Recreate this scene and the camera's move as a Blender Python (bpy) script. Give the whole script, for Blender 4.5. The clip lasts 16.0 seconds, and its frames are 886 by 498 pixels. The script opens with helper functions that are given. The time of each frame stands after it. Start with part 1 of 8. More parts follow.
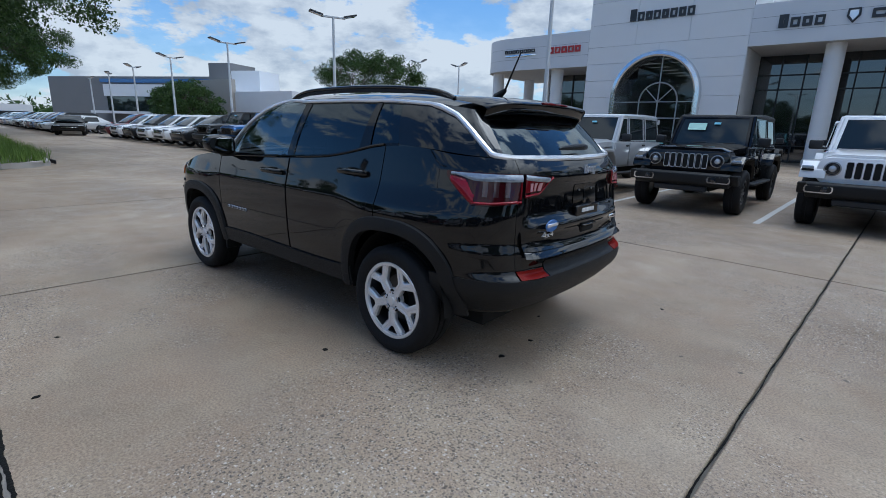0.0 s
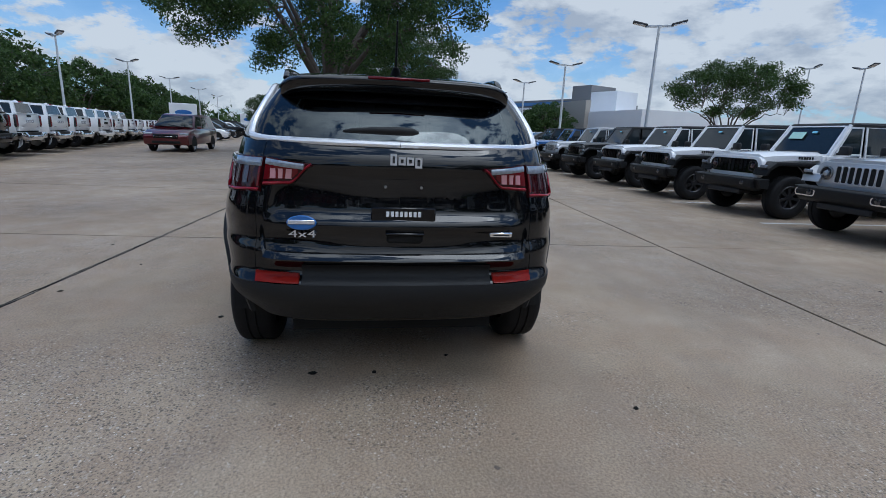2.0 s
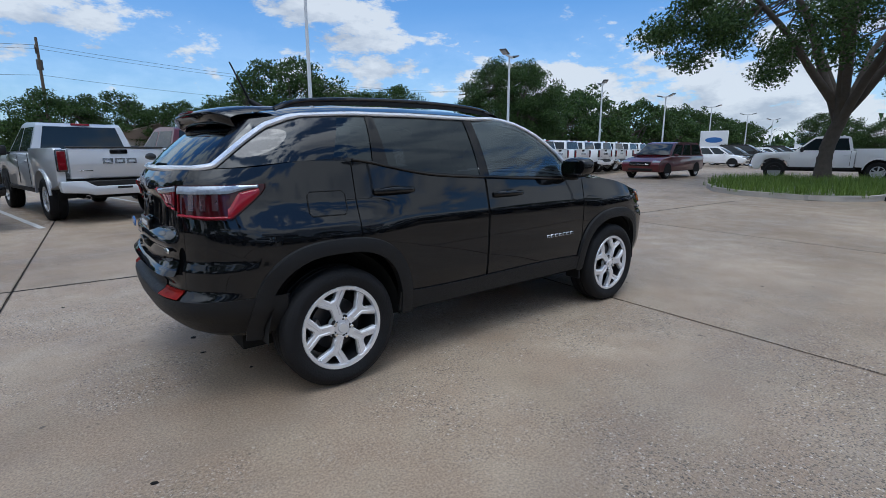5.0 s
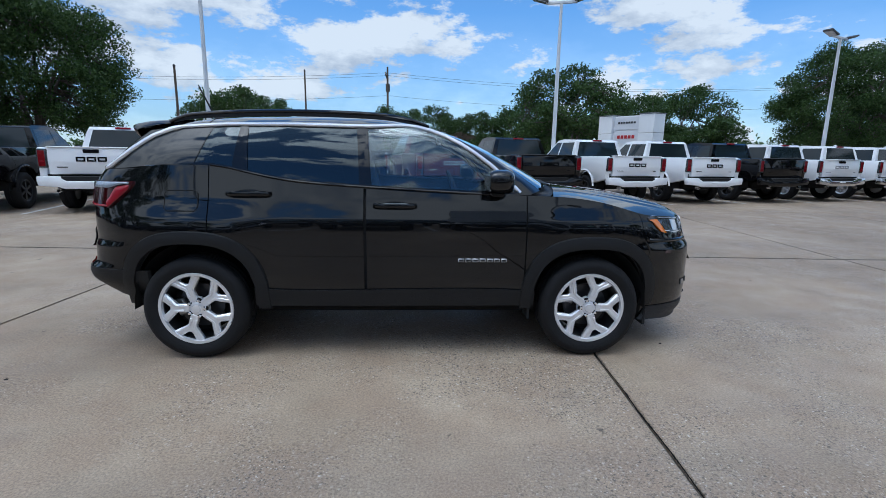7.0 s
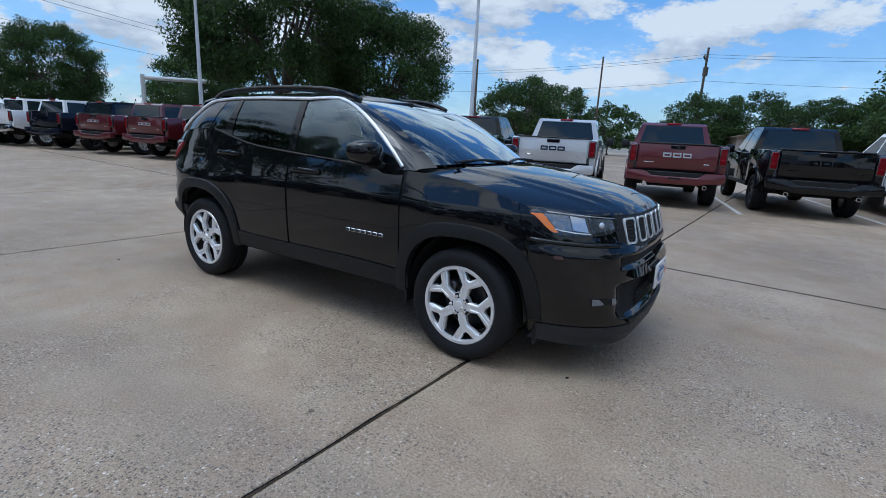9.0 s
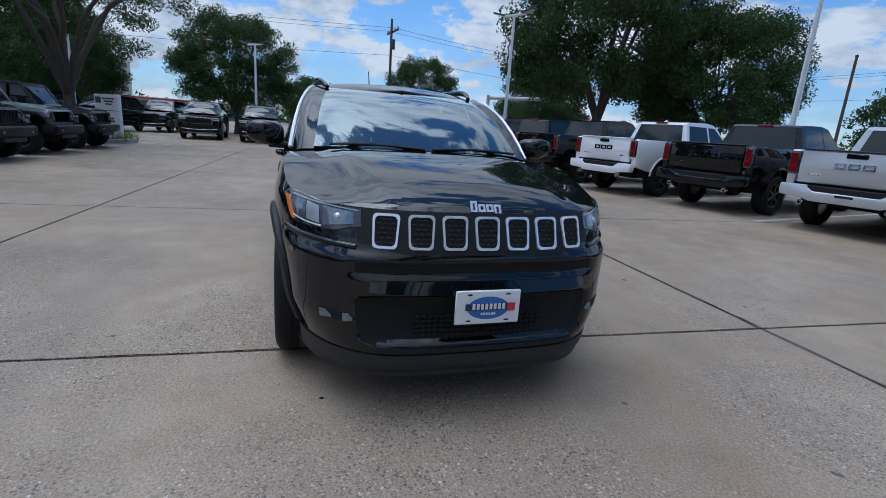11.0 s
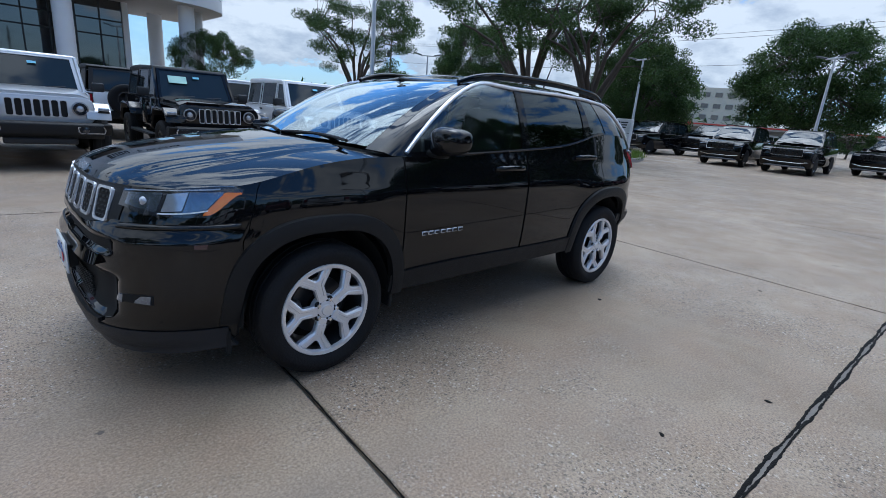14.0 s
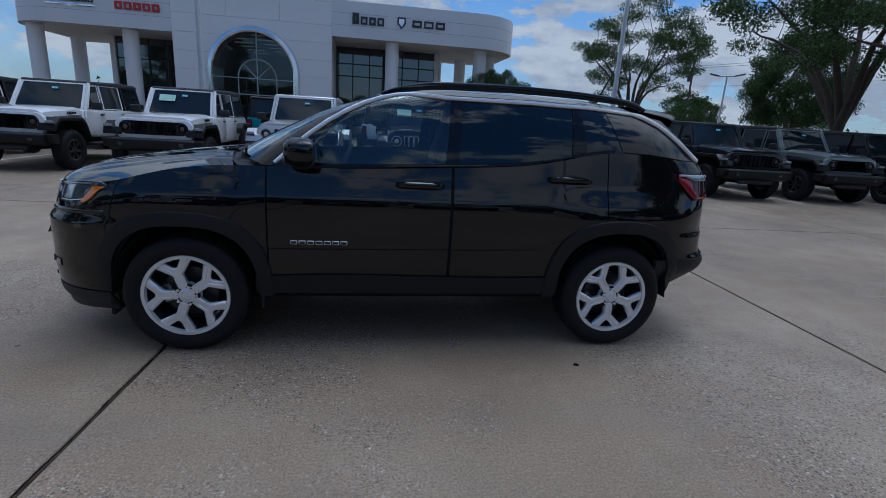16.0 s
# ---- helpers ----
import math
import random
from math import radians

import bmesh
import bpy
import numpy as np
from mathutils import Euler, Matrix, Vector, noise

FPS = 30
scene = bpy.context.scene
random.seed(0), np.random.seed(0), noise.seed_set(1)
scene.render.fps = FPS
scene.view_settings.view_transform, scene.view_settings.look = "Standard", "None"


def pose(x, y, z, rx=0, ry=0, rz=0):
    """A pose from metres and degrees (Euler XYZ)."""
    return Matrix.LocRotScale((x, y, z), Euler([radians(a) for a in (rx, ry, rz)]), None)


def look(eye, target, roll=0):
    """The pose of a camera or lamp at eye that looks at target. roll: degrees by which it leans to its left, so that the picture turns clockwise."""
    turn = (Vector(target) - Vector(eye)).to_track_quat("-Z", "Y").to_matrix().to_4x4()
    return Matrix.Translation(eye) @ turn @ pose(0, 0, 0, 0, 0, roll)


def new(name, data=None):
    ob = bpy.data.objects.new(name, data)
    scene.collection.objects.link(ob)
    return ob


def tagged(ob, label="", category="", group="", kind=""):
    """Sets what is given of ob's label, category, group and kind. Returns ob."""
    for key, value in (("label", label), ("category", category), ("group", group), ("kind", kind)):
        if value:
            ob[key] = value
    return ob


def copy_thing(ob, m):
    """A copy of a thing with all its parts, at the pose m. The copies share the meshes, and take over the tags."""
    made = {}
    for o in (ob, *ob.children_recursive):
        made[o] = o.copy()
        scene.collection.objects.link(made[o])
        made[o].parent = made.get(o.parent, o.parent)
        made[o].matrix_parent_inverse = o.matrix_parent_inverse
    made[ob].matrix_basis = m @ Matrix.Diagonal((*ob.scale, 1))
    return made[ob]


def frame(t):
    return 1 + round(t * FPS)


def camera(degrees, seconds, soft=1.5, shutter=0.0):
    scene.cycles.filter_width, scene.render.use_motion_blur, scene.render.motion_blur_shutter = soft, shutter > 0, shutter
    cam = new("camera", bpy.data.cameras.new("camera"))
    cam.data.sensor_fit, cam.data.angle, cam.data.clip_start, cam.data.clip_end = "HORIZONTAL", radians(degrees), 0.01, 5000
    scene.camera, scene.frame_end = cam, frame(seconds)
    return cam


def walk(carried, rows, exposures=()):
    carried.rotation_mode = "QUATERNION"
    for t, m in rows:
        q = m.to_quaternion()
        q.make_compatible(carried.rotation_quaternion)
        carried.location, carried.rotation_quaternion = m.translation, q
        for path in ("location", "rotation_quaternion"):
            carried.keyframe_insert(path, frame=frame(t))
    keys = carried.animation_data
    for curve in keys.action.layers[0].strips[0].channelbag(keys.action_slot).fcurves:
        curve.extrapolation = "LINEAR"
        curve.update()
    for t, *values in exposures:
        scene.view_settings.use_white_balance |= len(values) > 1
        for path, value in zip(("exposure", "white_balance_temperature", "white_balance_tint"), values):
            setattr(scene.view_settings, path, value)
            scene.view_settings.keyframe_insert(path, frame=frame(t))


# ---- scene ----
cam = camera(85.2, 16.0, soft=0.5)

PATH = [
    (0, (-3.384, 2.816, 1.392), (-2.12, 1.346, 0.903), 1.8),
    (0.5, (-3.793, 2.22, 1.367), (-2.309, 0.969, 0.886), 2.6),
    (1, (-4.113, 1.56, 1.343), (-2.434, 0.58, 0.874), 2.8),
    (1.5, (-4.267, 0.847, 1.317), (-2.438, 0.187, 0.848), 2.7),
    (2, (-4.329, 0.125, 1.297), (-2.406, -0.166, 0.834), 2.4),
    (2.5, (-4.257, -0.58, 1.302), (-2.311, -0.499, 0.847), 2.5),
    (3, (-4.115, -1.261, 1.353), (-2.212, -0.831, 0.91), 2.0),
    (3.5, (-3.831, -1.908, 1.369), (-2.037, -1.144, 0.926), 1.5),
    (4, (-3.431, -2.469, 1.345), (-1.788, -1.414, 0.913), 0.9),
    (4.5, (-2.965, -2.906, 1.332), (-1.519, -1.589, 0.914), 1.2),
    (4.7, (-2.779, -3.069, 1.327), (-1.424, -1.656, 0.917), 0.6),
    (6.8, (-0.139, -3.987, 1.389), (0.082, -2.037, 1.001), 0.9),
    (7, (0.131, -4.013, 1.367), (0.24, -2.054, 0.983), 0.9),
    (7.5, (0.794, -3.951, 1.363), (0.594, -2.002, 0.964), 0.9),
    (8, (1.444, -3.793, 1.344), (0.937, -1.906, 0.919), 1.3),
    (8.2, (1.714, -3.73, 1.338), (1.089, -1.881, 0.903), 1.7),
    (10.3, (3.827, -1.812, 1.344), (2.194, -0.762, 0.864), 4.0),
    (10.5, (3.932, -1.535, 1.317), (2.224, -0.612, 0.836), 4.0),
    (11, (4.106, -0.817, 1.296), (2.258, -0.222, 0.817), 4.0),
    (11.5, (4.125, -0.081, 1.291), (2.198, 0.169, 0.82), 4.1),
    (12, (3.993, 0.64, 1.289), (2.05, 0.533, 0.826), 4.0),
    (12.5, (3.755, 1.333, 1.311), (1.871, 0.851, 0.845), 3.8),
    (13, (3.407, 1.952, 1.314), (1.657, 1.112, 0.833), 3.7),
    (13.5, (2.983, 2.474, 1.315), (1.42, 1.333, 0.809), 4.2),
    (14, (2.483, 2.902, 1.349), (1.145, 1.518, 0.808), 4.7),
    (14.5, (1.902, 3.262, 1.366), (0.825, 1.666, 0.822), 4.6),
    (15, (1.306, 3.507, 1.385), (0.496, 1.757, 0.854), 4.7),
    (15.5, (0.757, 3.645, 1.396), (0.206, 1.794, 0.875), 4.2),
    (16, (0.302, 3.701, 1.403), (-0.017, 1.793, 0.895), 3.5),
]
EXPOSURES = [(0, 0.0, 5670, 6), (1, -0.1, 5720, 7), (2.5, -0.15, 5770, 7), (3.5, 0.02, 5820, 8), (4.5, 0.04, 5820, 8), (7, 0.15, 5600, 6), (8, 0.17, 5600, 6), (10.5, -0.17, 5420, 7), (12, 0.12, 5720, 10), (13, -0.07, 5790, 9), (14, 0.15, 5540, 7), (15.4, 0.23, 5490, 7), (16, -0.55, 5440, 8)]
walk(cam, [(t, look(e, g, r)) for t, e, g, r in PATH], EXPOSURES)

# ---- world, sun, exposure ----
SUN_EL, SUN_AZ = radians(73), radians(228)   # azimuth from +x towards +y
world = bpy.data.worlds.new("sky")
scene.world = world
world.use_nodes = True
wn, wl = world.node_tree.nodes, world.node_tree.links
wn.clear()


def wnode(kind, **kw):
    n = wn.new(kind)
    for k, v in kw.items():
        if k == "op":
            n.operation = v
        elif k == "loc":
            n.location = v
        else:
            n.inputs[k].default_value = v
    return n


def wmath(op, a, b=None, clamp=False):
    n = wn.new("ShaderNodeMath")
    n.operation, n.use_clamp = op, clamp
    for i, v in enumerate((a, b)):
        if v is None:
            continue
        if isinstance(v, (int, float)):
            n.inputs[i].default_value = v
        else:
            wl.new(v, n.inputs[i])
    return n.outputs[0]


sky = wn.new("ShaderNodeTexSky")
sky.sky_type, sky.sun_disc = "NISHITA", False
sky.sun_elevation, sky.sun_rotation = SUN_EL, radians(90) - SUN_AZ
sky.air_density, sky.dust_density, sky.ozone_density = 1.0, 0.6, 1.2
wco = wn.new("ShaderNodeTexCoord")
wsep = wn.new("ShaderNodeSeparateXYZ")
wl.new(wco.outputs["Generated"], wsep.inputs[0])


def cloud_noise(scale, detail, rough, shift, lift=0.0):
    """Noise over the sky dome, stretched along the horizon; lift samples it higher up."""
    mp = wn.new("ShaderNodeMapping")
    mp.inputs["Location"].default_value = (shift[0], shift[1], shift[2] + lift)
    mp.inputs["Scale"].default_value = (1.0, 1.0, 2.3)
    wl.new(wco.outputs["Generated"], mp.inputs[0])
    nz = wnode("ShaderNodeTexNoise", Scale=scale, Detail=detail, Roughness=rough)
    wl.new(mp.outputs[0], nz.inputs["Vector"])
    return nz.outputs[0]


def cloud_mass(lift, detail):
    big = cloud_noise(1.5, 2.0, 0.5, (3.1, 1.7, 0.35), lift)
    puff = cloud_noise(4.6, detail, 0.58, (0.4, 5.2, 0.0), lift)
    small = cloud_noise(13.0, 8.0, 0.66, (2.4, 0.2, 1.0), lift)
    return wmath("ADD", wmath("ADD", wmath("MULTIPLY", big, 0.50), wmath("MULTIPLY", puff, 0.66)), wmath("MULTIPLY", small, 0.28))


northing = wmath("MULTIPLY", wmath("MAXIMUM", wsep.outputs[1], 0.0), 0.078)   # clearer sky over the trucks
northing = wmath("ADD", northing, wmath("MULTIPLY", wmath("MAXIMUM", wsep.outputs[2], 0.0), -0.012))   # thicker overhead
mass = wmath("SUBTRACT", cloud_mass(0.0, 10.0), northing)
above = wmath("SUBTRACT", cloud_mass(0.11, 4.0), northing)
cover = wn.new("ShaderNodeMapRange")
cover.interpolation_type = "SMOOTHSTEP"
cover.inputs["From Min"].default_value, cover.inputs["From Max"].default_value = 0.658, 0.718
wl.new(mass, cover.inputs["Value"])
tone = wn.new("ShaderNodeMapRange")
tone.inputs["From Min"].default_value, tone.inputs["From Max"].default_value = -0.085, 0.055
wl.new(wmath("SUBTRACT", mass, above), tone.inputs["Value"])
ccol = wn.new("ShaderNodeMix")
ccol.data_type = "RGBA"
ccol.inputs["A"].default_value, ccol.inputs["B"].default_value = (3.9, 4.2, 4.7, 1), (6.3, 6.4, 6.5, 1)
wl.new(tone.outputs[0], ccol.inputs["Factor"])
# clouds glow where the hidden sun stands behind them
wdot = wn.new("ShaderNodeVectorMath")
wdot.operation = "DOT_PRODUCT"
wdot.inputs[1].default_value = (math.cos(SUN_EL) * math.cos(SUN_AZ), math.cos(SUN_EL) * math.sin(SUN_AZ), math.sin(SUN_EL))
wl.new(wco.outputs["Generated"], wdot.inputs[0])
glow = wmath("MULTIPLY_ADD", wmath("POWER", wmath("MAXIMUM", wdot.outputs["Value"], 0.0), 6.0), 4.8)
glow.node.inputs[2].default_value = 0.97
cglow = wn.new("ShaderNodeVectorMath")
cglow.operation = "SCALE"
wl.new(ccol.outputs["Result"], cglow.inputs[0])
wl.new(glow, cglow.inputs["Scale"])
haze = wn.new("ShaderNodeMapRange")
haze.inputs["From Min"].default_value, haze.inputs["From Max"].default_value = 0.0, 0.26
haze.inputs["To Min"].default_value, haze.inputs["To Max"].default_value = 0.50, 0.0
wl.new(wsep.outputs[2], haze.inputs["Value"])
cfac = wmath("MAXIMUM", wmath("MULTIPLY", cover.outputs[0], 0.94), haze.outputs[0], True)
wmix = wn.new("ShaderNodeMix")
wmix.data_type = "RGBA"
wl.new(cfac, wmix.inputs["Factor"])
skyc = wn.new("ShaderNodeMix")
skyc.data_type, skyc.blend_type = "RGBA", "MULTIPLY"
skyc.inputs["Factor"].default_value = 1.0
skyc.inputs["B"].default_value = (0.70, 1.0, 1.26, 1)
wl.new(sky.outputs[0], skyc.inputs["A"])
wl.new(skyc.outputs["Result"], wmix.inputs["A"])
wl.new(cglow.outputs[0], wmix.inputs["B"])
wbg = wnode("ShaderNodeBackground", Strength=0.117)
wl.new(wmix.outputs["Result"], wbg.inputs["Color"])
wout = wn.new("ShaderNodeOutputWorld")
wl.new(wbg.outputs[0], wout.inputs["Surface"])

sun = new("sun", bpy.data.lights.new("sun", "SUN"))
sun.data.energy, sun.data.angle, sun.data.color = 0.8, radians(26), (1.0, 0.96, 0.91)
sd = Vector((math.cos(SUN_EL) * math.cos(SUN_AZ), math.cos(SUN_EL) * math.sin(SUN_AZ), math.sin(SUN_EL)))
sun.matrix_world = look(sd * 50, (0, 0, 0))
scene.view_settings.exposure = 0.0

# ---- materials ----


def mat(name, color, rough=0.5, metal=0.0, coat=0.0, vary=0.12, scale=6.0, bump=0.0, bump_scale=60.0, spec=0.5, island=0.0):
    """A principled material with colour variation at two scales and fine relief."""
    m = bpy.data.materials.new(name)
    m.use_nodes = True
    n, l = m.node_tree.nodes, m.node_tree.links
    p = n["Principled BSDF"]
    p.inputs["Roughness"].default_value = rough
    p.inputs["Metallic"].default_value = metal
    p.inputs["Coat Weight"].default_value = coat
    p.inputs["Coat Roughness"].default_value = 0.03
    p.inputs["Specular IOR Level"].default_value = spec
    p.inputs["Base Color"].default_value = (*color, 1)
    if vary or bump:
        co = n.new("ShaderNodeTexCoord")
        a = n.new("ShaderNodeTexNoise")
        a.inputs["Scale"].default_value, a.inputs["Detail"].default_value = scale, 6
        b = n.new("ShaderNodeTexNoise")
        b.inputs["Scale"].default_value, b.inputs["Detail"].default_value = bump_scale, 3
        l.new(co.outputs["Object"], a.inputs["Vector"])
        l.new(co.outputs["Object"], b.inputs["Vector"])
        mx = n.new("ShaderNodeMix")
        mx.data_type = "RGBA"
        mx.inputs["A"].default_value = (*[c * (1 - vary) for c in color], 1)
        mx.inputs["B"].default_value = (*[min(1, c * (1 + vary)) for c in color], 1)
        sm = n.new("ShaderNodeMath")
        sm.operation = "ADD"
        hb = n.new("ShaderNodeMath")
        hb.operation = "MULTIPLY_ADD"
        hb.inputs[1].default_value, hb.inputs[2].default_value = 0.5, -0.25
        l.new(b.outputs[0], hb.inputs[0])
        l.new(a.outputs[0], sm.inputs[0])
        l.new(hb.outputs[0], sm.inputs[1])
        l.new(sm.outputs[0], mx.inputs["Factor"])
        l.new(mx.outputs["Result"], p.inputs["Base Color"])
        if bump:
            bp = n.new("ShaderNodeBump")
            bp.inputs["Strength"].default_value, bp.inputs["Distance"].default_value = bump, 0.01
            l.new(b.outputs[0], bp.inputs["Height"])
            l.new(bp.outputs[0], p.inputs["Normal"])
    return m


def glass(name, tint, clear, rough=0.02, gloss=1.0):
    """Tinted pane: a share of the light goes through, the rest is dark, under a glossy face."""
    m = bpy.data.materials.new(name)
    m.use_nodes = True
    n, l = m.node_tree.nodes, m.node_tree.links
    n.clear()
    out = n.new("ShaderNodeOutputMaterial")
    tr = n.new("ShaderNodeBsdfTransparent")
    tr.inputs[0].default_value = (*[c * clear for c in tint], 1)
    gl = n.new("ShaderNodeBsdfGlossy")
    gl.inputs["Roughness"].default_value = rough
    gl.inputs["Color"].default_value = (0.84, 0.95, 1.0, 1)
    fr = n.new("ShaderNodeFresnel")
    fr.inputs["IOR"].default_value = 1.52
    mx = n.new("ShaderNodeMixShader")
    sc = n.new("ShaderNodeMath")
    sc.operation, sc.use_clamp = "MULTIPLY_ADD", True
    sc.inputs[1].default_value, sc.inputs[2].default_value = gloss, 0.01
    l.new(fr.outputs[0], sc.inputs[0])
    l.new(sc.outputs[0], mx.inputs[0])
    l.new(tr.outputs[0], mx.inputs[1])
    l.new(gl.outputs[0], mx.inputs[2])
    l.new(mx.outputs[0], out.inputs[0])
    return m


def concrete(name):
    """Worn broom-finished concrete: tan-grey, exposed aggregate where the paste has worn off, stains and tyre soil."""
    m = bpy.data.materials.new(name)
    m.use_nodes = True
    n, l = m.node_tree.nodes, m.node_tree.links
    p = n["Principled BSDF"]
    geo = n.new("ShaderNodeNewGeometry")

    def nz(scale, detail=5, rough=0.55, off=(0, 0, 0), stretch=(1, 1, 1)):
        mp = n.new("ShaderNodeMapping")
        mp.inputs["Location"].default_value, mp.inputs["Scale"].default_value = off, stretch
        l.new(geo.outputs["Position"], mp.inputs[0])
        t = n.new("ShaderNodeTexNoise")
        t.inputs["Scale"].default_value, t.inputs["Detail"].default_value, t.inputs["Roughness"].default_value = scale, detail, rough
        l.new(mp.outputs[0], t.inputs["Vector"])
        return t.outputs[0]

    def ramp(v, lo, hi, a=0.0, b=1.0):
        r = n.new("ShaderNodeMapRange")
        for k, x in zip(("From Min", "From Max", "To Min", "To Max"), (lo, hi, a, b)):
            r.inputs[k].default_value = x
        l.new(v, r.inputs["Value"])
        return r.outputs[0]

    def mix(f, a, b, mode="MIX"):
        x = n.new("ShaderNodeMix")
        x.data_type, x.blend_type = "RGBA", mode
        for k, v in (("Factor", f), ("A", a), ("B", b)):
            if isinstance(v, (int, float)):
                x.inputs[k].default_value = v
            elif isinstance(v, tuple):
                x.inputs[k].default_value = (*v, 1)
            else:
                l.new(v, x.inputs[k])
        return x.outputs["Result"]

    def mul(a, b):
        x = n.new("ShaderNodeMath")
        x.operation = "MULTIPLY"
        l.new(a, x.inputs[0])
        l.new(b, x.inputs[1])
        return x.outputs[0]

    base = mix(ramp(nz(0.35, 6, 0.62), 0.36, 0.64), (0.214, 0.158, 0.105), (0.404, 0.320, 0.231))
    base = mix(ramp(nz(2.2, 6, 0.6, (4, 1, 0)), 0.40, 0.62, 0.0, 0.6), base, (0.289, 0.206, 0.141))
    # worn patches show the stones of the mix, pale, tan and dark
    worn = ramp(nz(0.42, 7, 0.68, (7.3, 2.2, 0)), 0.456, 0.56, 0.12, 1.0)

    def stones(scale, size, amount):
        vor = n.new("ShaderNodeTexVoronoi")
        vor.inputs["Scale"].default_value = scale
        l.new(geo.outputs["Position"], vor.inputs["Vector"])
        sep = n.new("ShaderNodeSeparateColor")
        l.new(vor.outputs["Color"], sep.inputs[0])
        face = ramp(vor.outputs["Distance"], size, size - 0.14)
        tone = n.new("ShaderNodeValToRGB")
        el = tone.color_ramp.elements
        el[0].position, el[0].color = 0.0, (0.035, 0.032, 0.030, 1)
        el[1].position, el[1].color = 1.0, (0.66, 0.61, 0.55, 1)
        for at, c in ((0.30, (0.075, 0.062, 0.052, 1)), (0.46, (0.26, 0.20, 0.155, 1)), (0.72, (0.31, 0.25, 0.20, 1)), (0.90, (0.42, 0.36, 0.30, 1))):
            e = el.new(at)
            e.color = c
        l.new(sep.outputs[0], tone.inputs[0])
        return mul(mul(worn, face), ramp(sep.outputs[1], amount, amount + 0.05)), tone.outputs[0]

    grit, gcol = stones(60, 0.50, 0.30)
    base = mix(ramp(grit, 0.0, 1.0, 0.0, 0.78), base, gcol)
    fine, fcol = stones(125, 0.54, 0.36)
    base = mix(ramp(fine, 0.0, 1.0, 0.0, 0.78), base, fcol)
    # specks, dark stains, faint tyre soil along the aisle
    base = mix(ramp(nz(85, 3, 0.7), 0.34, 0.66), mix(1.0, base, (0.70, 0.69, 0.68), "MULTIPLY"), mix(1.0, base, (1.28, 1.28, 1.28), "MULTIPLY"))
    base = mix(ramp(nz(1.1, 7, 0.66, (1.5, 8, 0)), 0.56, 0.76, 0.0, 0.48), base, (0.150, 0.120, 0.098))
    base = mix(ramp(nz(0.55, 5, 0.6, (2.5, 3, 0), (0.22, 1.6, 1)), 0.52, 0.74, 0.0, 0.30), base, (0.175, 0.150, 0.130))
    base = mix(ramp(nz(9, 3, 0.5, (9, 9, 0)), 0.715, 0.75, 0.0, 0.75), base, (0.055, 0.045, 0.04))
    l.new(base, p.inputs["Base Color"])
    l.new(ramp(nz(3, 4, 0.6, (3, 3, 3)), 0.3, 0.7, 0.48, 0.74), p.inputs["Roughness"])
    p.inputs["Specular IOR Level"].default_value = 0.4
    bp = n.new("ShaderNodeBump")
    bp.inputs["Strength"].default_value, bp.inputs["Distance"].default_value = 0.22, 0.005
    bb = n.new("ShaderNodeMath")
    bb.operation = "ADD"
    l.new(nz(90, 3), bb.inputs[0])
    l.new(grit, bb.inputs[1])
    l.new(bb.outputs[0], bp.inputs["Height"])
    l.new(bp.outputs[0], p.inputs["Normal"])
    return m


def leaf_mat(name, c0, c1):
    m = bpy.data.materials.new(name)
    m.use_nodes = True
    n, l = m.node_tree.nodes, m.node_tree.links
    p = n["Principled BSDF"]
    g = n.new("ShaderNodeNewGeometry")
    mx = n.new("ShaderNodeMix")
    mx.data_type = "RGBA"
    mx.inputs["A"].default_value, mx.inputs["B"].default_value = (*c0, 1), (*c1, 1)
    l.new(g.outputs["Random Per Island"], mx.inputs["Factor"])
    l.new(mx.outputs["Result"], p.inputs["Base Color"])
    p.inputs["Roughness"].default_value = 0.55
    p.inputs["Specular IOR Level"].default_value = 0.3
    tl = n.new("ShaderNodeBsdfTranslucent")
    l.new(mx.outputs["Result"], tl.inputs["Color"])
    ms = n.new("ShaderNodeMixShader")
    ms.inputs[0].default_value = 0.4
    l.new(p.outputs[0], ms.inputs[1])
    l.new(tl.outputs[0], ms.inputs[2])
    l.new(ms.outputs[0], n["Material Output"].inputs[0])
    return m


PAINT_BLACK = mat("black_paint", (0.004, 0.0045, 0.0055), 0.4, 0.0, 1.0, 0.0, spec=0.0)
PAINT_BLACK.node_tree.nodes["Principled BSDF"].inputs["Coat IOR"].default_value = 1.52
PLASTIC = mat("grained_black_plastic", (0.012, 0.0125, 0.0135), 0.5, 0, 0, 0.15, 4, 0.25, 320, spec=0.28)
GLOSS_BLACK = mat("gloss_black", (0.005, 0.005, 0.006), 0.3, 0, 0.7, 0.0, spec=0.0)
MIRROR = mat("mirror_glass", (0.35, 0.36, 0.38), 0.02, 1.0, 0, 0.0)
LIP_GREY = mat("grey_black_lip", (0.022, 0.023, 0.026), 0.5, 0, 0, 0.15, 4, 0.25, 300, spec=0.35)
RUBBER = mat("tyre_rubber", (0.010, 0.010, 0.011), 0.7, 0, 0, 0.25, 9, 0.3, 90, spec=0.25)
ALLOY = mat("silver_alloy", (0.78, 0.79, 0.81), 0.22, 0.50, 0.5, 0.05, 12)
DARK_ALLOY = mat("dark_alloy", (0.035, 0.035, 0.038), 0.35, 0.4, 0.3, 0.1)
CHROME = mat("chrome", (0.80, 0.81, 0.83), 0.10, 1.0, 0, 0.0)
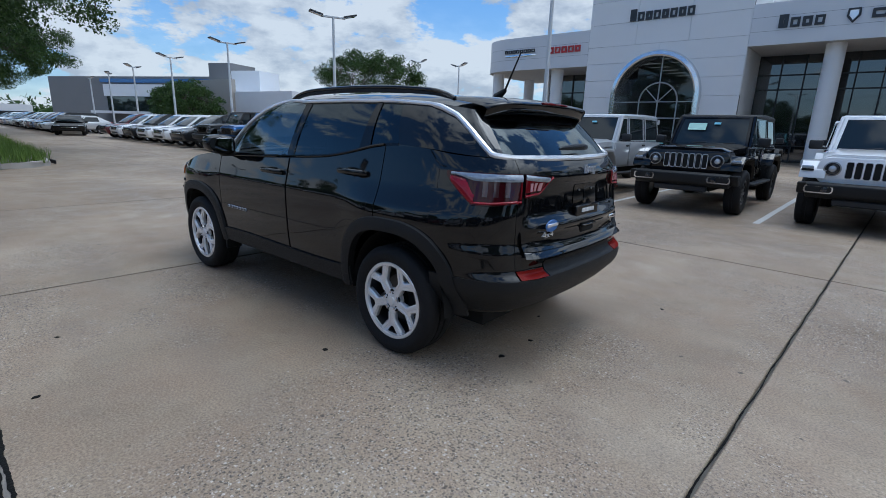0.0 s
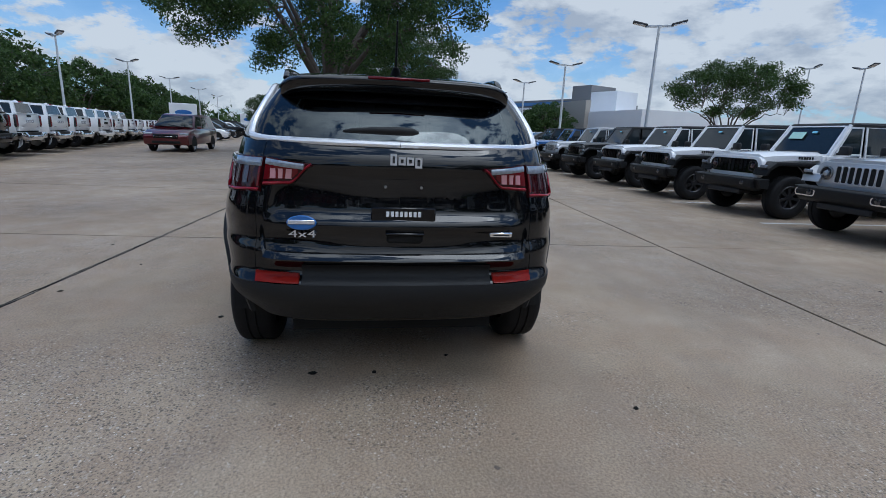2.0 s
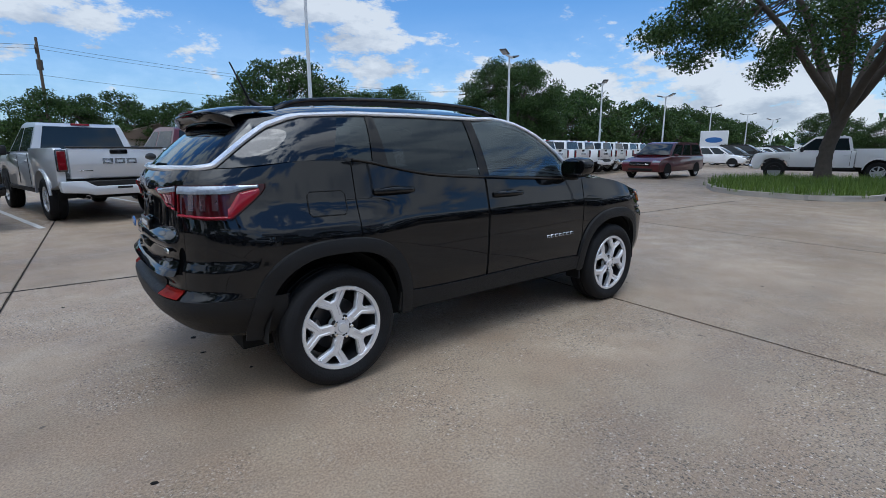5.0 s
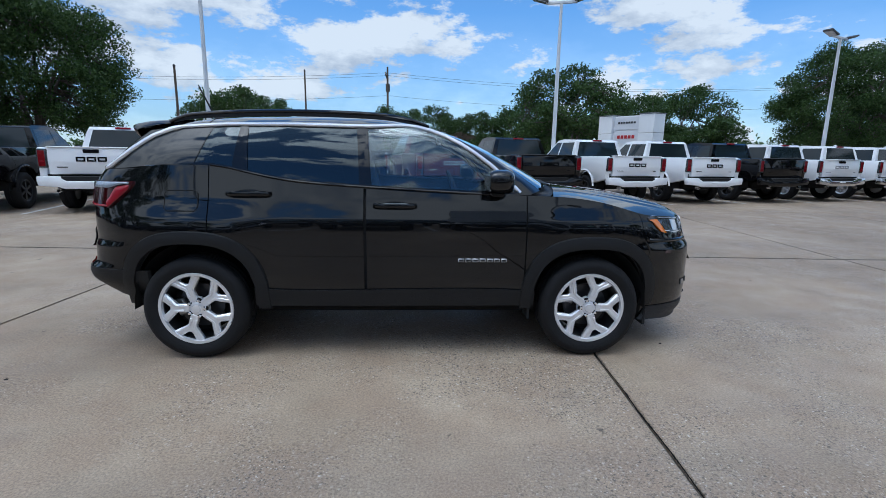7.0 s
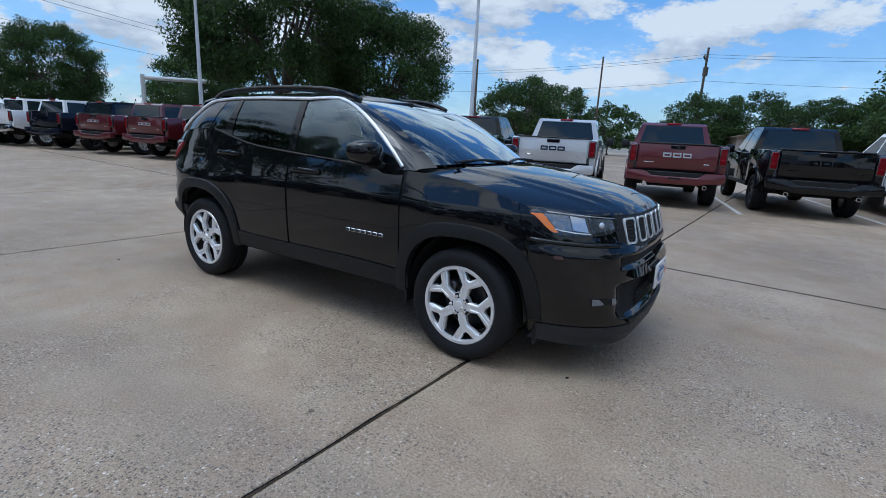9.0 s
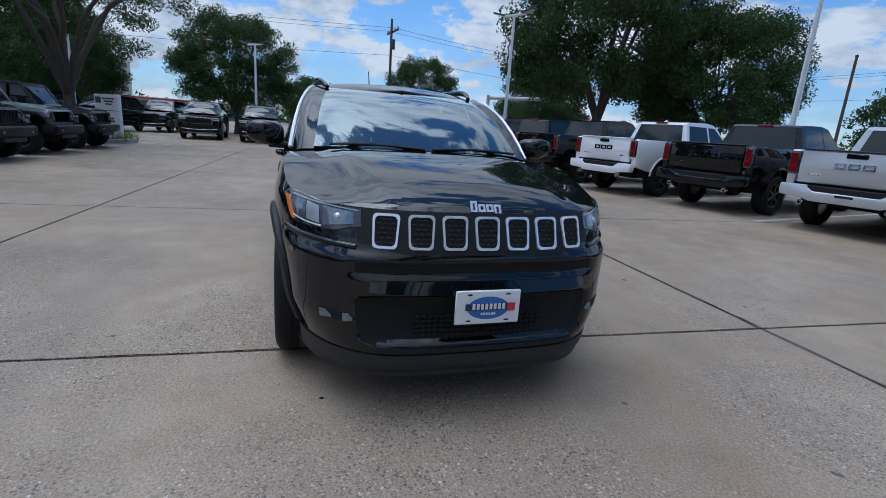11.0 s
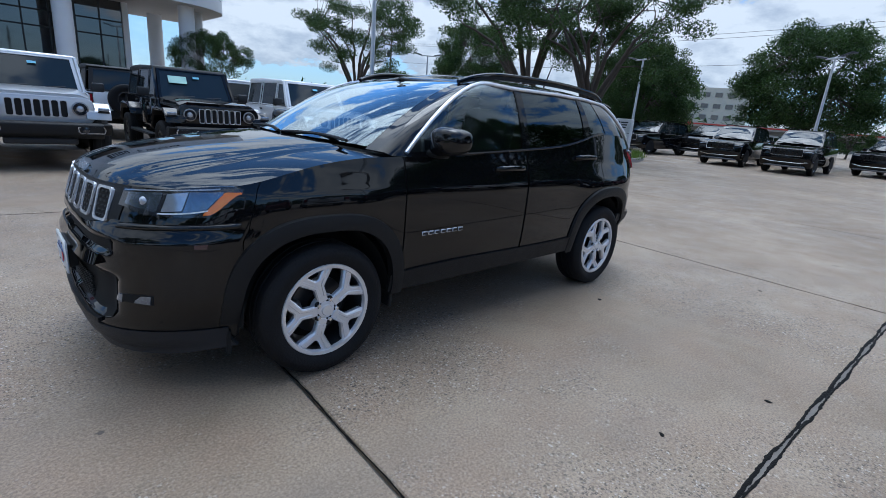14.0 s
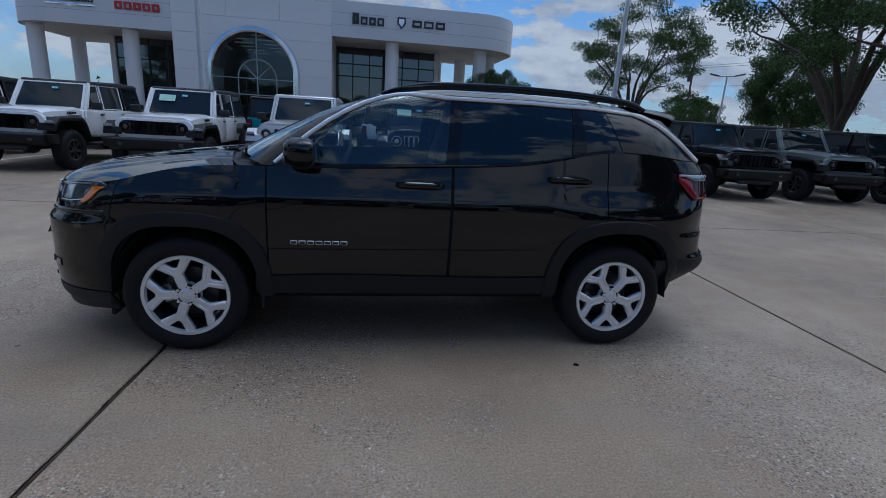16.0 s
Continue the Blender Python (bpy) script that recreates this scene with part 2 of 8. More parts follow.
STEEL = mat("brake_steel", (0.30, 0.29, 0.28), 0.38, 0.9, 0, 0.2, 20)
# near-black colour stands in for shade in gaps, slots, wells and recesses
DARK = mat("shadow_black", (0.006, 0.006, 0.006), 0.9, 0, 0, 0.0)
SEAT = mat("black_seat_fabric", (0.03, 0.03, 0.032), 0.85, 0, 0, 0.2, 20, 0.3, 200)
RED_LENS = mat("red_lens", (0.25, 0.010, 0.020), 0.08, 0, 0.8, 0.1, 30, spec=0.0)
REFLECTOR = mat("red_reflector", (0.19, 0.012, 0.009), 0.25, 0, 0.2, 0.1, 30, spec=0.0)
TRUCK_RED = mat("dark_red_lens", (0.15, 0.006, 0.010), 0.1, 0, 0.6, 0.1, 30, spec=0.0)
PINK_LENS = mat("pale_lamp_block", (0.62, 0.30, 0.34), 0.15, 0, 1.0, 0.1, 30)
RED_MID = mat("smoked_red_lens", (0.13, 0.006, 0.010), 0.10, 0, 0.8, 0.1, 30, spec=0.0)
PALE_LENS = mat("pale_clear_lens", (0.30, 0.34, 0.40), 0.08, 0.35, 1.0, 0.3, 60)
SMOKE_LENS = mat("smoked_clear_lens", (0.055, 0.025, 0.03), 0.12, 0.1, 1.0, 0.3, 60)
GREY_LENS = mat("grey_clear_lens", (0.34, 0.36, 0.40), 0.08, 0.3, 1.0, 0.25, 40)
RED_DEEP = mat("deep_red_lens", (0.035, 0.003, 0.005), 0.10, 0, 0.8, 0.1, 30, spec=0.0)
CLEAR_LENS = mat("clear_lens", (0.50, 0.53, 0.58), 0.10, 0.55, 1.0, 0.15, 40)
LAMP_DARK = mat("lamp_housing", (0.035, 0.038, 0.045), 0.12, 0.3, 1.0, 0.3, 30)
LAMP_CLEAR = mat("clear_headlamp_bowl", (0.17, 0.20, 0.25), 0.10, 0.7, 1.0, 0.6, 45)
BRIGHT = mat("bright_trim", (0.86, 0.87, 0.90), 0.22, 0.45, 0.3, 0.0)
AMBER = mat("amber_lens", (0.75, 0.19, 0.015), 0.10, 0, 1.0, 0.1)
WHITE_PLASTIC = mat("white_plastic", (0.78, 0.79, 0.80), 0.35, 0, 0.2, 0.03)
BADGE = mat("badge_silver", (0.75, 0.77, 0.82), 0.22, 0.6, 0.3, 0.0)
BLUE_PRINT = mat("blue_print", (0.03, 0.14, 0.42), 0.35, 0, 0.2, 0.05)
RED_PRINT = mat("red_print", (0.55, 0.03, 0.04), 0.35, 0, 0.2, 0.05)
NAVY_PRINT = mat("navy_print", (0.012, 0.02, 0.07), 0.35, 0, 0.2, 0.0)
STICKER = mat("pale_green_sticker", (0.50, 0.78, 0.68), 0.5, 0, 0, 0.05)
STICKER_BLUE = mat("pale_blue_sticker", (0.25, 0.62, 0.78), 0.5, 0, 0, 0.05)
GLASS_FRONT = glass("front_door_glass", (0.88, 0.98, 0.98), 0.84, gloss=1.7)
GLASS_SCREEN = glass("windscreen_glass", (0.88, 0.98, 0.96), 0.72, gloss=2.1)
GLASS_DARK = glass("privacy_glass", (0.55, 0.6, 0.65), 0.06)
GLASS_CAR = mat("dark_car_window", (0.014, 0.021, 0.025), 0.03, 0, 0.0, 0.0, spec=0.5)
CONCRETE = concrete("worn_concrete")
TAR = mat("tar_sealant", (0.008, 0.0075, 0.007), 0.75, 0, 0, 0.3, 30, 0.5, 80, spec=0.12)
LINE_PAINT = mat("worn_white_line", (0.55, 0.54, 0.52), 0.7, 0, 0, 0.25, 18, 0.2, 120)
FILLER = mat("joint_filler", (0.20, 0.175, 0.15), 0.85, 0, 0, 0.3, 5, 0.4, 90)
KERB = mat("kerb_concrete", (0.36, 0.33, 0.29), 0.8, 0, 0, 0.25, 3, 0.4, 70)
SOIL = mat("outer_ground", (0.20, 0.185, 0.155), 0.9, 0, 0, 0.3, 0.3, 0.3, 8)
GRASS = leaf_mat("grass_blades", (0.075, 0.13, 0.018), (0.17, 0.25, 0.045))
LEAF = leaf_mat("oak_leaves", (0.020, 0.048, 0.012), (0.074, 0.126, 0.034))
BARK = mat("oak_bark", (0.075, 0.062, 0.05), 0.95, 0, 0, 0.4, 5, 0.9, 18)
POLE_WHITE = mat("pole_white_paint", (0.62, 0.64, 0.66), 0.45, 0, 0, 0.06, 3)
LAMP_METAL = mat("lamp_head_bronze", (0.07, 0.07, 0.075), 0.5, 0.3, 0, 0.1)
WOOD_POLE = mat("utility_pole_wood", (0.10, 0.075, 0.055), 0.9, 0, 0, 0.3, 4, 0.4, 30)

# ---- geometry helpers ----


def part(name, geo, material, parent=None, label="", smooth=40):
    """One mesh object from (verts, faces) or a bmesh."""
    me = bpy.data.meshes.new(name)
    if isinstance(geo, bmesh.types.BMesh):
        geo.to_mesh(me)
        geo.free()
    else:
        me.from_pydata([tuple(v) for v in geo[0]], [], [tuple(f) for f in geo[1]])
    me.validate()
    me.materials.append(material)
    if smooth:
        me.polygons.foreach_set("use_smooth", [True] * len(me.polygons))
        if smooth < 180:
            me.set_sharp_from_angle(angle=radians(smooth))
    me.update()
    ob = new(name, me)
    if parent:
        ob.parent = parent
    if label:
        tagged(ob, label)
    return ob


def thing(name, label, category, group="", kind="", m=None):
    ob = tagged(new(name), label, category, group, kind)
    if m is not None:
        ob.matrix_basis = m
    return ob


def geo_bm(bm):
    bm.verts.index_update()
    g = ([v.co.copy() for v in bm.verts], [[v.index for v in f.verts] for f in bm.faces])
    bm.free()
    return g


def box(cx, cy, cz, sx, sy, sz, bev=0.0, seg=1, m=None):
    bm = bmesh.new()
    bmesh.ops.create_cube(bm, size=1)
    bmesh.ops.scale(bm, vec=(sx, sy, sz), verts=bm.verts)
    if bev:
        bmesh.ops.bevel(bm, geom=bm.edges[:], offset=bev, segments=seg, affect="EDGES", profile=0.5)
    bmesh.ops.translate(bm, vec=(cx, cy, cz), verts=bm.verts)
    if m is not None:
        bmesh.ops.transform(bm, matrix=m, verts=bm.verts)
    return geo_bm(bm)


def weld(geo, d=0.0006):
    """Join coincident points."""
    bm = bmesh.new()
    vs = [bm.verts.new(v) for v in geo[0]]
    for f in geo[1]:
        try:
            bm.faces.new([vs[i] for i in f])
        except ValueError:
            pass
    bmesh.ops.remove_doubles(bm, verts=bm.verts, dist=d)
    return geo_bm(bm)


def whole(geo):
    """Both halves of a mirrored panel as one closed sheet."""
    V, F = join(geo, mirror_y(geo))
    return weld((V, [f for f in F if any(abs(V[i][1]) > 1e-4 for i in f)]))


def join(*geos):
    V, F = [], []
    for v, f in geos:
        o = len(V)
        V.extend(v)
        F.extend([[i + o for i in q] for q in f])
    return V, F


def moved(geo, m):
    return [m @ Vector(v) for v in geo[0]], geo[1]


def mirror_y(geo):
    return [Vector((v[0], -v[1], v[2])) for v in geo[0]], [list(reversed(f)) for f in geo[1]]


def lathe(profile, n=32, axis="y", close=False):
    """profile: (radius, along) pairs turned about an axis."""
    V, F = [], []
    for r, a in profile:
        for i in range(n):
            t = 2 * math.pi * i / n
            c, s = r * math.cos(t), r * math.sin(t)
            V.append(Vector((c, a, s)) if axis == "y" else Vector((c, s, a)) if axis == "z" else Vector((a, c, s)))
    for k in range(len(profile) - 1 + (1 if close else 0)):
        k2 = (k + 1) % len(profile)
        for i in range(n):
            j = (i + 1) % n
            q = [k * n + i, k * n + j, k2 * n + j, k2 * n + i]
            F.append(q if axis != "y" else q[::-1])
    return V, F


def tube(points, r, n=8, caps=True, flat=1.0):
    """A round bar along points; r may be a list. flat squashes it vertically."""
    pts = [Vector(p) for p in points]
    V, F = [], []
    for i, p in enumerate(pts):
        d = (pts[min(i + 1, len(pts) - 1)] - pts[max(i - 1, 0)]).normalized()
        a = d.cross(Vector((0, 0, 1)))
        if a.length < 1e-3:
            a = d.cross(Vector((0, 1, 0)))
        a.normalize()
        b = a.cross(d)
        rr = r[i] if isinstance(r, (list, tuple)) else r
        for k in range(n):
            t = 2 * math.pi * k / n
            V.append(p + a * math.cos(t) * rr + b * math.sin(t) * rr * flat)
    for i in range(len(pts) - 1):
        for k in range(n):
            j = (k + 1) % n
            F.append([i * n + k, i * n + j, (i + 1) * n + j, (i + 1) * n + k])
    if caps:
        F.append(list(range(n))[::-1])
        F.append([(len(pts) - 1) * n + k for k in range(n)])
    return V, F


def prism(poly, d0, d1, axis="y", bev=0.0, seg=1):
    """A polygon pushed along an axis from d0 to d1. For y the polygon is (x, z), for x (y, z), for z (x, y)."""
    bm = bmesh.new()

    def at(a, b, d):
        return (a, d, b) if axis == "y" else (d, a, b) if axis == "x" else (a, b, d)
    v0 = [bm.verts.new(at(a, b, d0)) for a, b in poly]
    v1 = [bm.verts.new(at(a, b, d1)) for a, b in poly]
    bm.faces.new(v0)
    bm.faces.new(v1[::-1])
    for i in range(len(poly)):
        j = (i + 1) % len(poly)
        bm.faces.new((v0[i], v1[i], v1[j], v0[j]))
    bmesh.ops.recalc_face_normals(bm, faces=bm.faces)
    if bev:
        bmesh.ops.bevel(bm, geom=bm.edges[:], offset=bev, segments=seg, affect="EDGES", profile=0.5)
    return geo_bm(bm)


def sheet(n, m, fn, thick=0.0, toward=None):
    """A grid of points fn(i/n, j/m); with thick a closed slab pushed along the surface's normal (or toward a direction)."""
    P = [[Vector(fn(i / n, j / m)) for j in range(m + 1)] for i in range(n + 1)]
    V = [p for row in P for p in row]
    w = m + 1
    F = [[i * w + j, (i + 1) * w + j, (i + 1) * w + j + 1, i * w + j + 1] for i in range(n) for j in range(m)]
    if thick:
        N = []
        for i in range(n + 1):
            for j in range(m + 1):
                if toward is not None:
                    N.append(Vector(toward))
                    continue
                a = P[min(i + 1, n)][j] - P[max(i - 1, 0)][j]
                b = P[i][min(j + 1, m)] - P[i][max(j - 1, 0)]
                N.append(a.cross(b).normalized())
        o = len(V)
        V = V + [v + d * thick for v, d in zip(V, N)]
        F = [f[::-1] for f in F] + [[k + o for k in f] for f in F]
        rim = [i * w for i in range(n + 1)] + [n * w + j for j in range(1, m + 1)] + [i * w + m for i in range(n - 1, -1, -1)] + [j for j in range(m - 1, 0, -1)]
        for a, b in zip(rim, rim[1:] + rim[:1]):
            F.append([a, b, b + o, a + o])
    return V, F


def lerp(a, b, t):
    return a + (b - a) * t


def hollow(w, h, depth, stroke, axis="y"):
    """A plain upright frame block, w wide and h high, for marks that are not lettered."""
    bars = [(0, h / 2 - stroke / 2, w, stroke), (0, -h / 2 + stroke / 2, w, stroke), (w / 2 - stroke / 2, 0, stroke, h - 2 * stroke), (-w / 2 + stroke / 2, 0, stroke, h - 2 * stroke)]
    return join(*[box(u, 0, v, a, depth, b) if axis == "y" else box(0, u, v, depth, a, b) for u, v, a, b in bars])


def curve1(pairs):
    """Smooth-ish piecewise interpolation of (x, value) pairs sorted by x."""
    xs, ys = [p[0] for p in pairs], [p[1] for p in pairs]
    return lambda x: float(np.interp(x, xs, ys))


def smooth1(pairs):
    """Smooth interpolation of (x, value) pairs that never overshoots."""
    xs, ys = [p[0] for p in pairs], [p[1] for p in pairs]
    d = [(ys[i + 1] - ys[i]) / (xs[i + 1] - xs[i]) for i in range(len(xs) - 1)]
    m = [d[0]] + [0.0 if a * b <= 0 else 2 * a * b / (a + b) for a, b in zip(d, d[1:])] + [d[-1]]

    def at(x):
        if x <= xs[0]:
            return ys[0]
        if x >= xs[-1]:
            return ys[-1]
        i = bisect(xs, x) - 1
        h = xs[i + 1] - xs[i]
        t = (x - xs[i]) / h
        return ys[i] * (1 + 2 * t) * (1 - t) ** 2 + h * m[i] * t * (1 - t) ** 2 + ys[i + 1] * t * t * (3 - 2 * t) + h * m[i + 1] * t * t * (t - 1)
    return at


def bisect(xs, x):
    return int(np.searchsorted(xs, x, side="right"))


def step(a, b, x):
    t = min(1, max(0, (x - a) / (b - a)))
    return t * t * (3 - 2 * t)


def spline(ctrl, t):
    """Catmull-Rom through ctrl at t in 0..len-1."""
    k = min(int(t), len(ctrl) - 2)
    f = t - k
    p = [Vector(ctrl[min(max(i, 0), len(ctrl) - 1)]) for i in (k - 1, k, k + 1, k + 2)]
    if k == 0:
        p[0] = 2 * p[1] - p[2]
    if k == len(ctrl) - 2:
        p[3] = 2 * p[2] - p[1]
    return 0.5 * ((2 * p[1]) + (p[2] - p[0]) * f + (2 * p[0] - 5 * p[1] + 4 * p[2] - p[3]) * f * f + (3 * p[1] - p[0] - 3 * p[2] + p[3]) * f ** 3)


# ---- ground ----
GRID = radians(-3.0)
GC, GS = math.cos(GRID), math.sin(GRID)
SLAB_X, SLAB_Y = 4.57, 6.13
JX, JY = 1.575, 2.57      # one joint crossing


def lot(u, v):
    """Lot coordinates (along the aisle, across it) to the world."""
    return JX + u * GC - v * GS, JY + u * GS + v * GC


ground = part("ground", sheet(40, 40, lambda a, b: (-900 + 1800 * a, -900 + 1800 * b, -0.03)), SOIL, smooth=0)
tagged(ground, "flat dull tan ground under and beyond the lot", "ground", kind="structure")

pavement = tagged(new("pavement"), "worn tan concrete car lot laid in large slabs", "pavement", kind="structure")
bm = bmesh.new()
bmesh.ops.create_cube(bm, size=1)
bmesh.ops.scale(bm, vec=(SLAB_X - 0.022, SLAB_Y - 0.022, 0.028), verts=bm.verts)
bmesh.ops.bevel(bm, geom=[e for e in bm.edges if all(v.co.z > 0 for v in e.verts)], offset=0.006, segments=1, affect="EDGES")
slab0 = part("slab", bm, CONCRETE, pavement, smooth=0)
slab0.matrix_basis = pose(*lot(SLAB_X / 2, SLAB_Y / 2), -0.014, 0, 0, math.degrees(GRID))
for i in range(-9, 12):
    for j in range(-3, 4):
        if (i, j) == (0, 0):
            continue
        s = slab0.copy()
        scene.collection.objects.link(s)
        s.matrix_basis = pose(*lot((i + 0.5) * SLAB_X, (j + 0.5) * SLAB_Y), -0.014, 0, 0, math.degrees(GRID))
far = []
for i in range(-22, 34):
    for j in range(-9, 11):
        if not (-9 <= i < 12 and -3 <= j < 4):
            x, y = lot((i + 0.5) * SLAB_X, (j + 0.5) * SLAB_Y)
            far.append(box(0, 0, 0, SLAB_X - 0.03, SLAB_Y - 0.03, 0.028, m=pose(x, y, -0.014, 0, 0, math.degrees(GRID))))
tagged(part("far_slabs", join(*far), CONCRETE, pavement, smooth=0), kind="stuff")


def seal(p, q, w, wig, seed):
    """A hand-poured black joint seal with uneven edges."""
    rnd = random.Random(seed)
    p, q = Vector((*p, 0)), Vector((*q, 0))
    d = q - p
    n = max(8, int(d.length / 0.014))
    side = Vector((-d.y, d.x, 0)).normalized()
    V, F = [], []
    a = b = 0.0
    for i in range(n + 1):
        a = 0.72 * a + rnd.uniform(-1, 1) * wig * (0.4 + 0.6 * rnd.random() ** 3)
        b = 0.72 * b + rnd.uniform(-1, 1) * wig * (0.4 + 0.6 * rnd.random() ** 3)
        c = p + d * (i / n) + side * 0.004 * math.sin(i * 0.13 + seed)
        V += [c + side * max(0.003, w + a) + Vector((0, 0, 0.0012)), c + Vector((0, 0, 0.003)), c - side * max(0.003, w + b) + Vector((0, 0, 0.0012))]
    for i in range(n):
        o = i * 3
        F += [[o, o + 1, o + 4, o + 3], [o + 1, o + 2, o + 5, o + 4]]
    return V, F


for name, p, q, w, wig in (
        ("joint_seal", lot(-SLAB_X, -2.6 * SLAB_Y), lot(-SLAB_X, 1.02 * SLAB_Y), 0.0036, 0.0036),
        ("joint_seal", lot(-5 * SLAB_X, -0.012), lot(0.0, -0.012), 0.009, 0.006),
        ("joint_seal", lot(-5 * SLAB_X, 0.012), lot(0.0, 0.012), 0.006, 0.006),
        ("joint_seal", lot(0, -SLAB_Y), lot(0, 0.9 * SLAB_Y), 0.0036, 0.0038),
        ("joint_seal", lot(0.0, -0.013), lot(2.2 * SLAB_X, -0.013), 0.004, 0.004),
        ("joint_seal", lot(0.0, 0.013), lot(2.2 * SLAB_X, 0.013), 0.004, 0.004),
        ("joint_seal", lot(-2 * SLAB_X, -SLAB_Y), lot(2.6 * SLAB_X, -SLAB_Y), 0.0028, 0.0022),
        ("joint_seal", lot(SLAB_X, -SLAB_Y), lot(SLAB_X, SLAB_Y), 0.003, 0.0025)):
    tagged(part(name, seal(p, q, w, wig, int(100 * w) + int(p[0] * 7) + int(p[1] * 90)), TAR, smooth=0), "black tar seal with ragged edges in a slab joint", "joint seal", "joint seals", "structure")
tagged(part("joint_filler", box(0, 0, 0, 7.3 * SLAB_X, 0.022, 0.004, m=pose(*lot(-1.4 * SLAB_X, 0), -0.003, 0, 0, math.degrees(GRID))), FILLER, smooth=0), "pale filler between the slabs", "joint filler", kind="structure")

# small dark pebbles and tar crumbs that lie on the slabs
crumbs = [(-1.87, 0.11, 0.022), (-1.86, 0.44, 0.03), (-2.33, -1.19, 0.02), (-1.68, -0.32, 0.018), (0.36, 2.26, 0.02), (-0.42, 2.5, 0.022),
          (1.96, -0.69, 0.016), (1.16, 2.88, 0.02), (-0.57, -4.7, 0.024), (-2.6, 1.9, 0.02), (-1.0, 1.16, 0.025), (2.9, -1.6, 0.016)]
for x, y, r in crumbs:
    rnd = random.Random(int(x * 100 + y * 37))
    bm = bmesh.new()
    bmesh.ops.create_icosphere(bm, subdivisions=1, radius=r)
    for v in bm.verts:
        v.co = Vector((v.co.x * rnd.uniform(0.5, 1.3), v.co.y * rnd.uniform(0.4, 1.0), max(-0.001, v.co.z * rnd.uniform(0.1, 0.3))))
    c = part("tar_crumb", bm, TAR, smooth=60)
    c.matrix_basis = pose(x, y, 0.001, 0, 0, rnd.uniform(0, 360))
    tagged(c, "small flat dark crumb of tar on the concrete", "debris", "tar crumbs")

# painted stall lines: the row before the showroom stands square, the truck row is turned by 12 degrees
ROW_A = pose(0.5, -6.6, 0, 0, 0, -1.2)          # x along the row, y towards the aisle
ROW_B = pose(-0.19, 8.25, 0, 0, 0, 12.25)       # x along the row, y away from the aisle
STALL_A, STALL_B = 2.66, 2.72


def paint_line(m, length, w=0.10):
    rnd = random.Random(int(m.translation.x * 31))
    g = sheet(24, 1, lambda a, b: (w * (b - 0.5) + rnd.uniform(-1, 1) * 0.004, length * a, 0.002), 0.0015, (0, 0, 1))
    ob = part("stall_line", g, LINE_PAINT, smooth=0)
    ob.matrix_basis = m
    tagged(ob, "worn white painted stall line on the concrete", "stall line", "stall lines", "structure")


for i in range(-9, 22):
    paint_line(ROW_A @ pose(i * STALL_A, 0, 0, 0, 0, 180), 5.6)
for i in range(-12, 22):
    paint_line(ROW_B @ pose(i * STALL_B, 0, 0), 5.8)

# ---- the black compact SUV ----
AX, TYRE_R = 1.318, 0.345
BELT = smooth1([(-2.2, 1.235), (-1.8, 1.25), (-1.5, 1.278), (-1.25, 1.288), (-1.1, 1.272), (-.95, 1.240), (-.8, 1.210), (-.6, 1.182), (-.2, 1.156), (.2, 1.136), (.76, 1.112),
                (1.09, 1.104), (1.35, 1.074), (1.56, 1.036), (1.77, 0.990), (1.95, 0.964), (2.2, 0.950)])
PLAN = [(2.222, 0), (2.208, .28), (2.160, .50), (2.052, .67), (1.897, .787), (1.705, .849), (1.45, .885), (1.1, .90), (.5, .907), (-.5, .907), (-1.1, .90),
        (-1.45, .885), (-1.72, .852), (-1.90, .80), (-2.02, .71), (-2.09, .55), (-2.13, .28), (-2.14, 0)]
WIDE = smooth1([(.25, .93), (.37, .960), (.5, .985), (.62, .997), (.74, 1.002), (.88, 1.004), (.935, 1.002), (.97, .994), (1.05, .974), (1.15, .9475), (1.29, .912)])
NOSE = smooth1([(.22, -.05), (.28, .006), (.36, .018), (.46, .014), (.60, .004), (.70, .002), (.74, .0), (.775, -.008), (.80, -.018), (.86, -.034), (.92, -.052), (.965, -.072), (.985, -.088), (1.1, -.2)])
# end profiles: the corners, and the middle of the tailgate with its plate recess, ledge and lip
TAIL_C = smooth1([(.33, .22), (.36, .13), (.40, .075), (.46, .02), (.52, -.022), (.585, -.03), (.61, -.012), (.64, .016), (.75, .024), (.86, .020), (.95, .022), (1.12, .035), (1.17, .045), (1.235, .085), (1.3, .14)])
TAIL_M = smooth1([(.33, .22), (.36, .13), (.40, .075), (.46, .02), (.52, -.022), (.585, -.03), (.605, -.02), (.63, .016), (.66, .026), (.70, .004), (.720, -.003), (.742, .004), (.765, .018), (.83, .020),
                  (.862, .001), (.878, .002), (.903, .020), (.935, .046), (1.04, .052), (1.10, .048), (1.135, .036), (1.155, .038), (1.19, .052), (1.235, .085), (1.3, .14)])


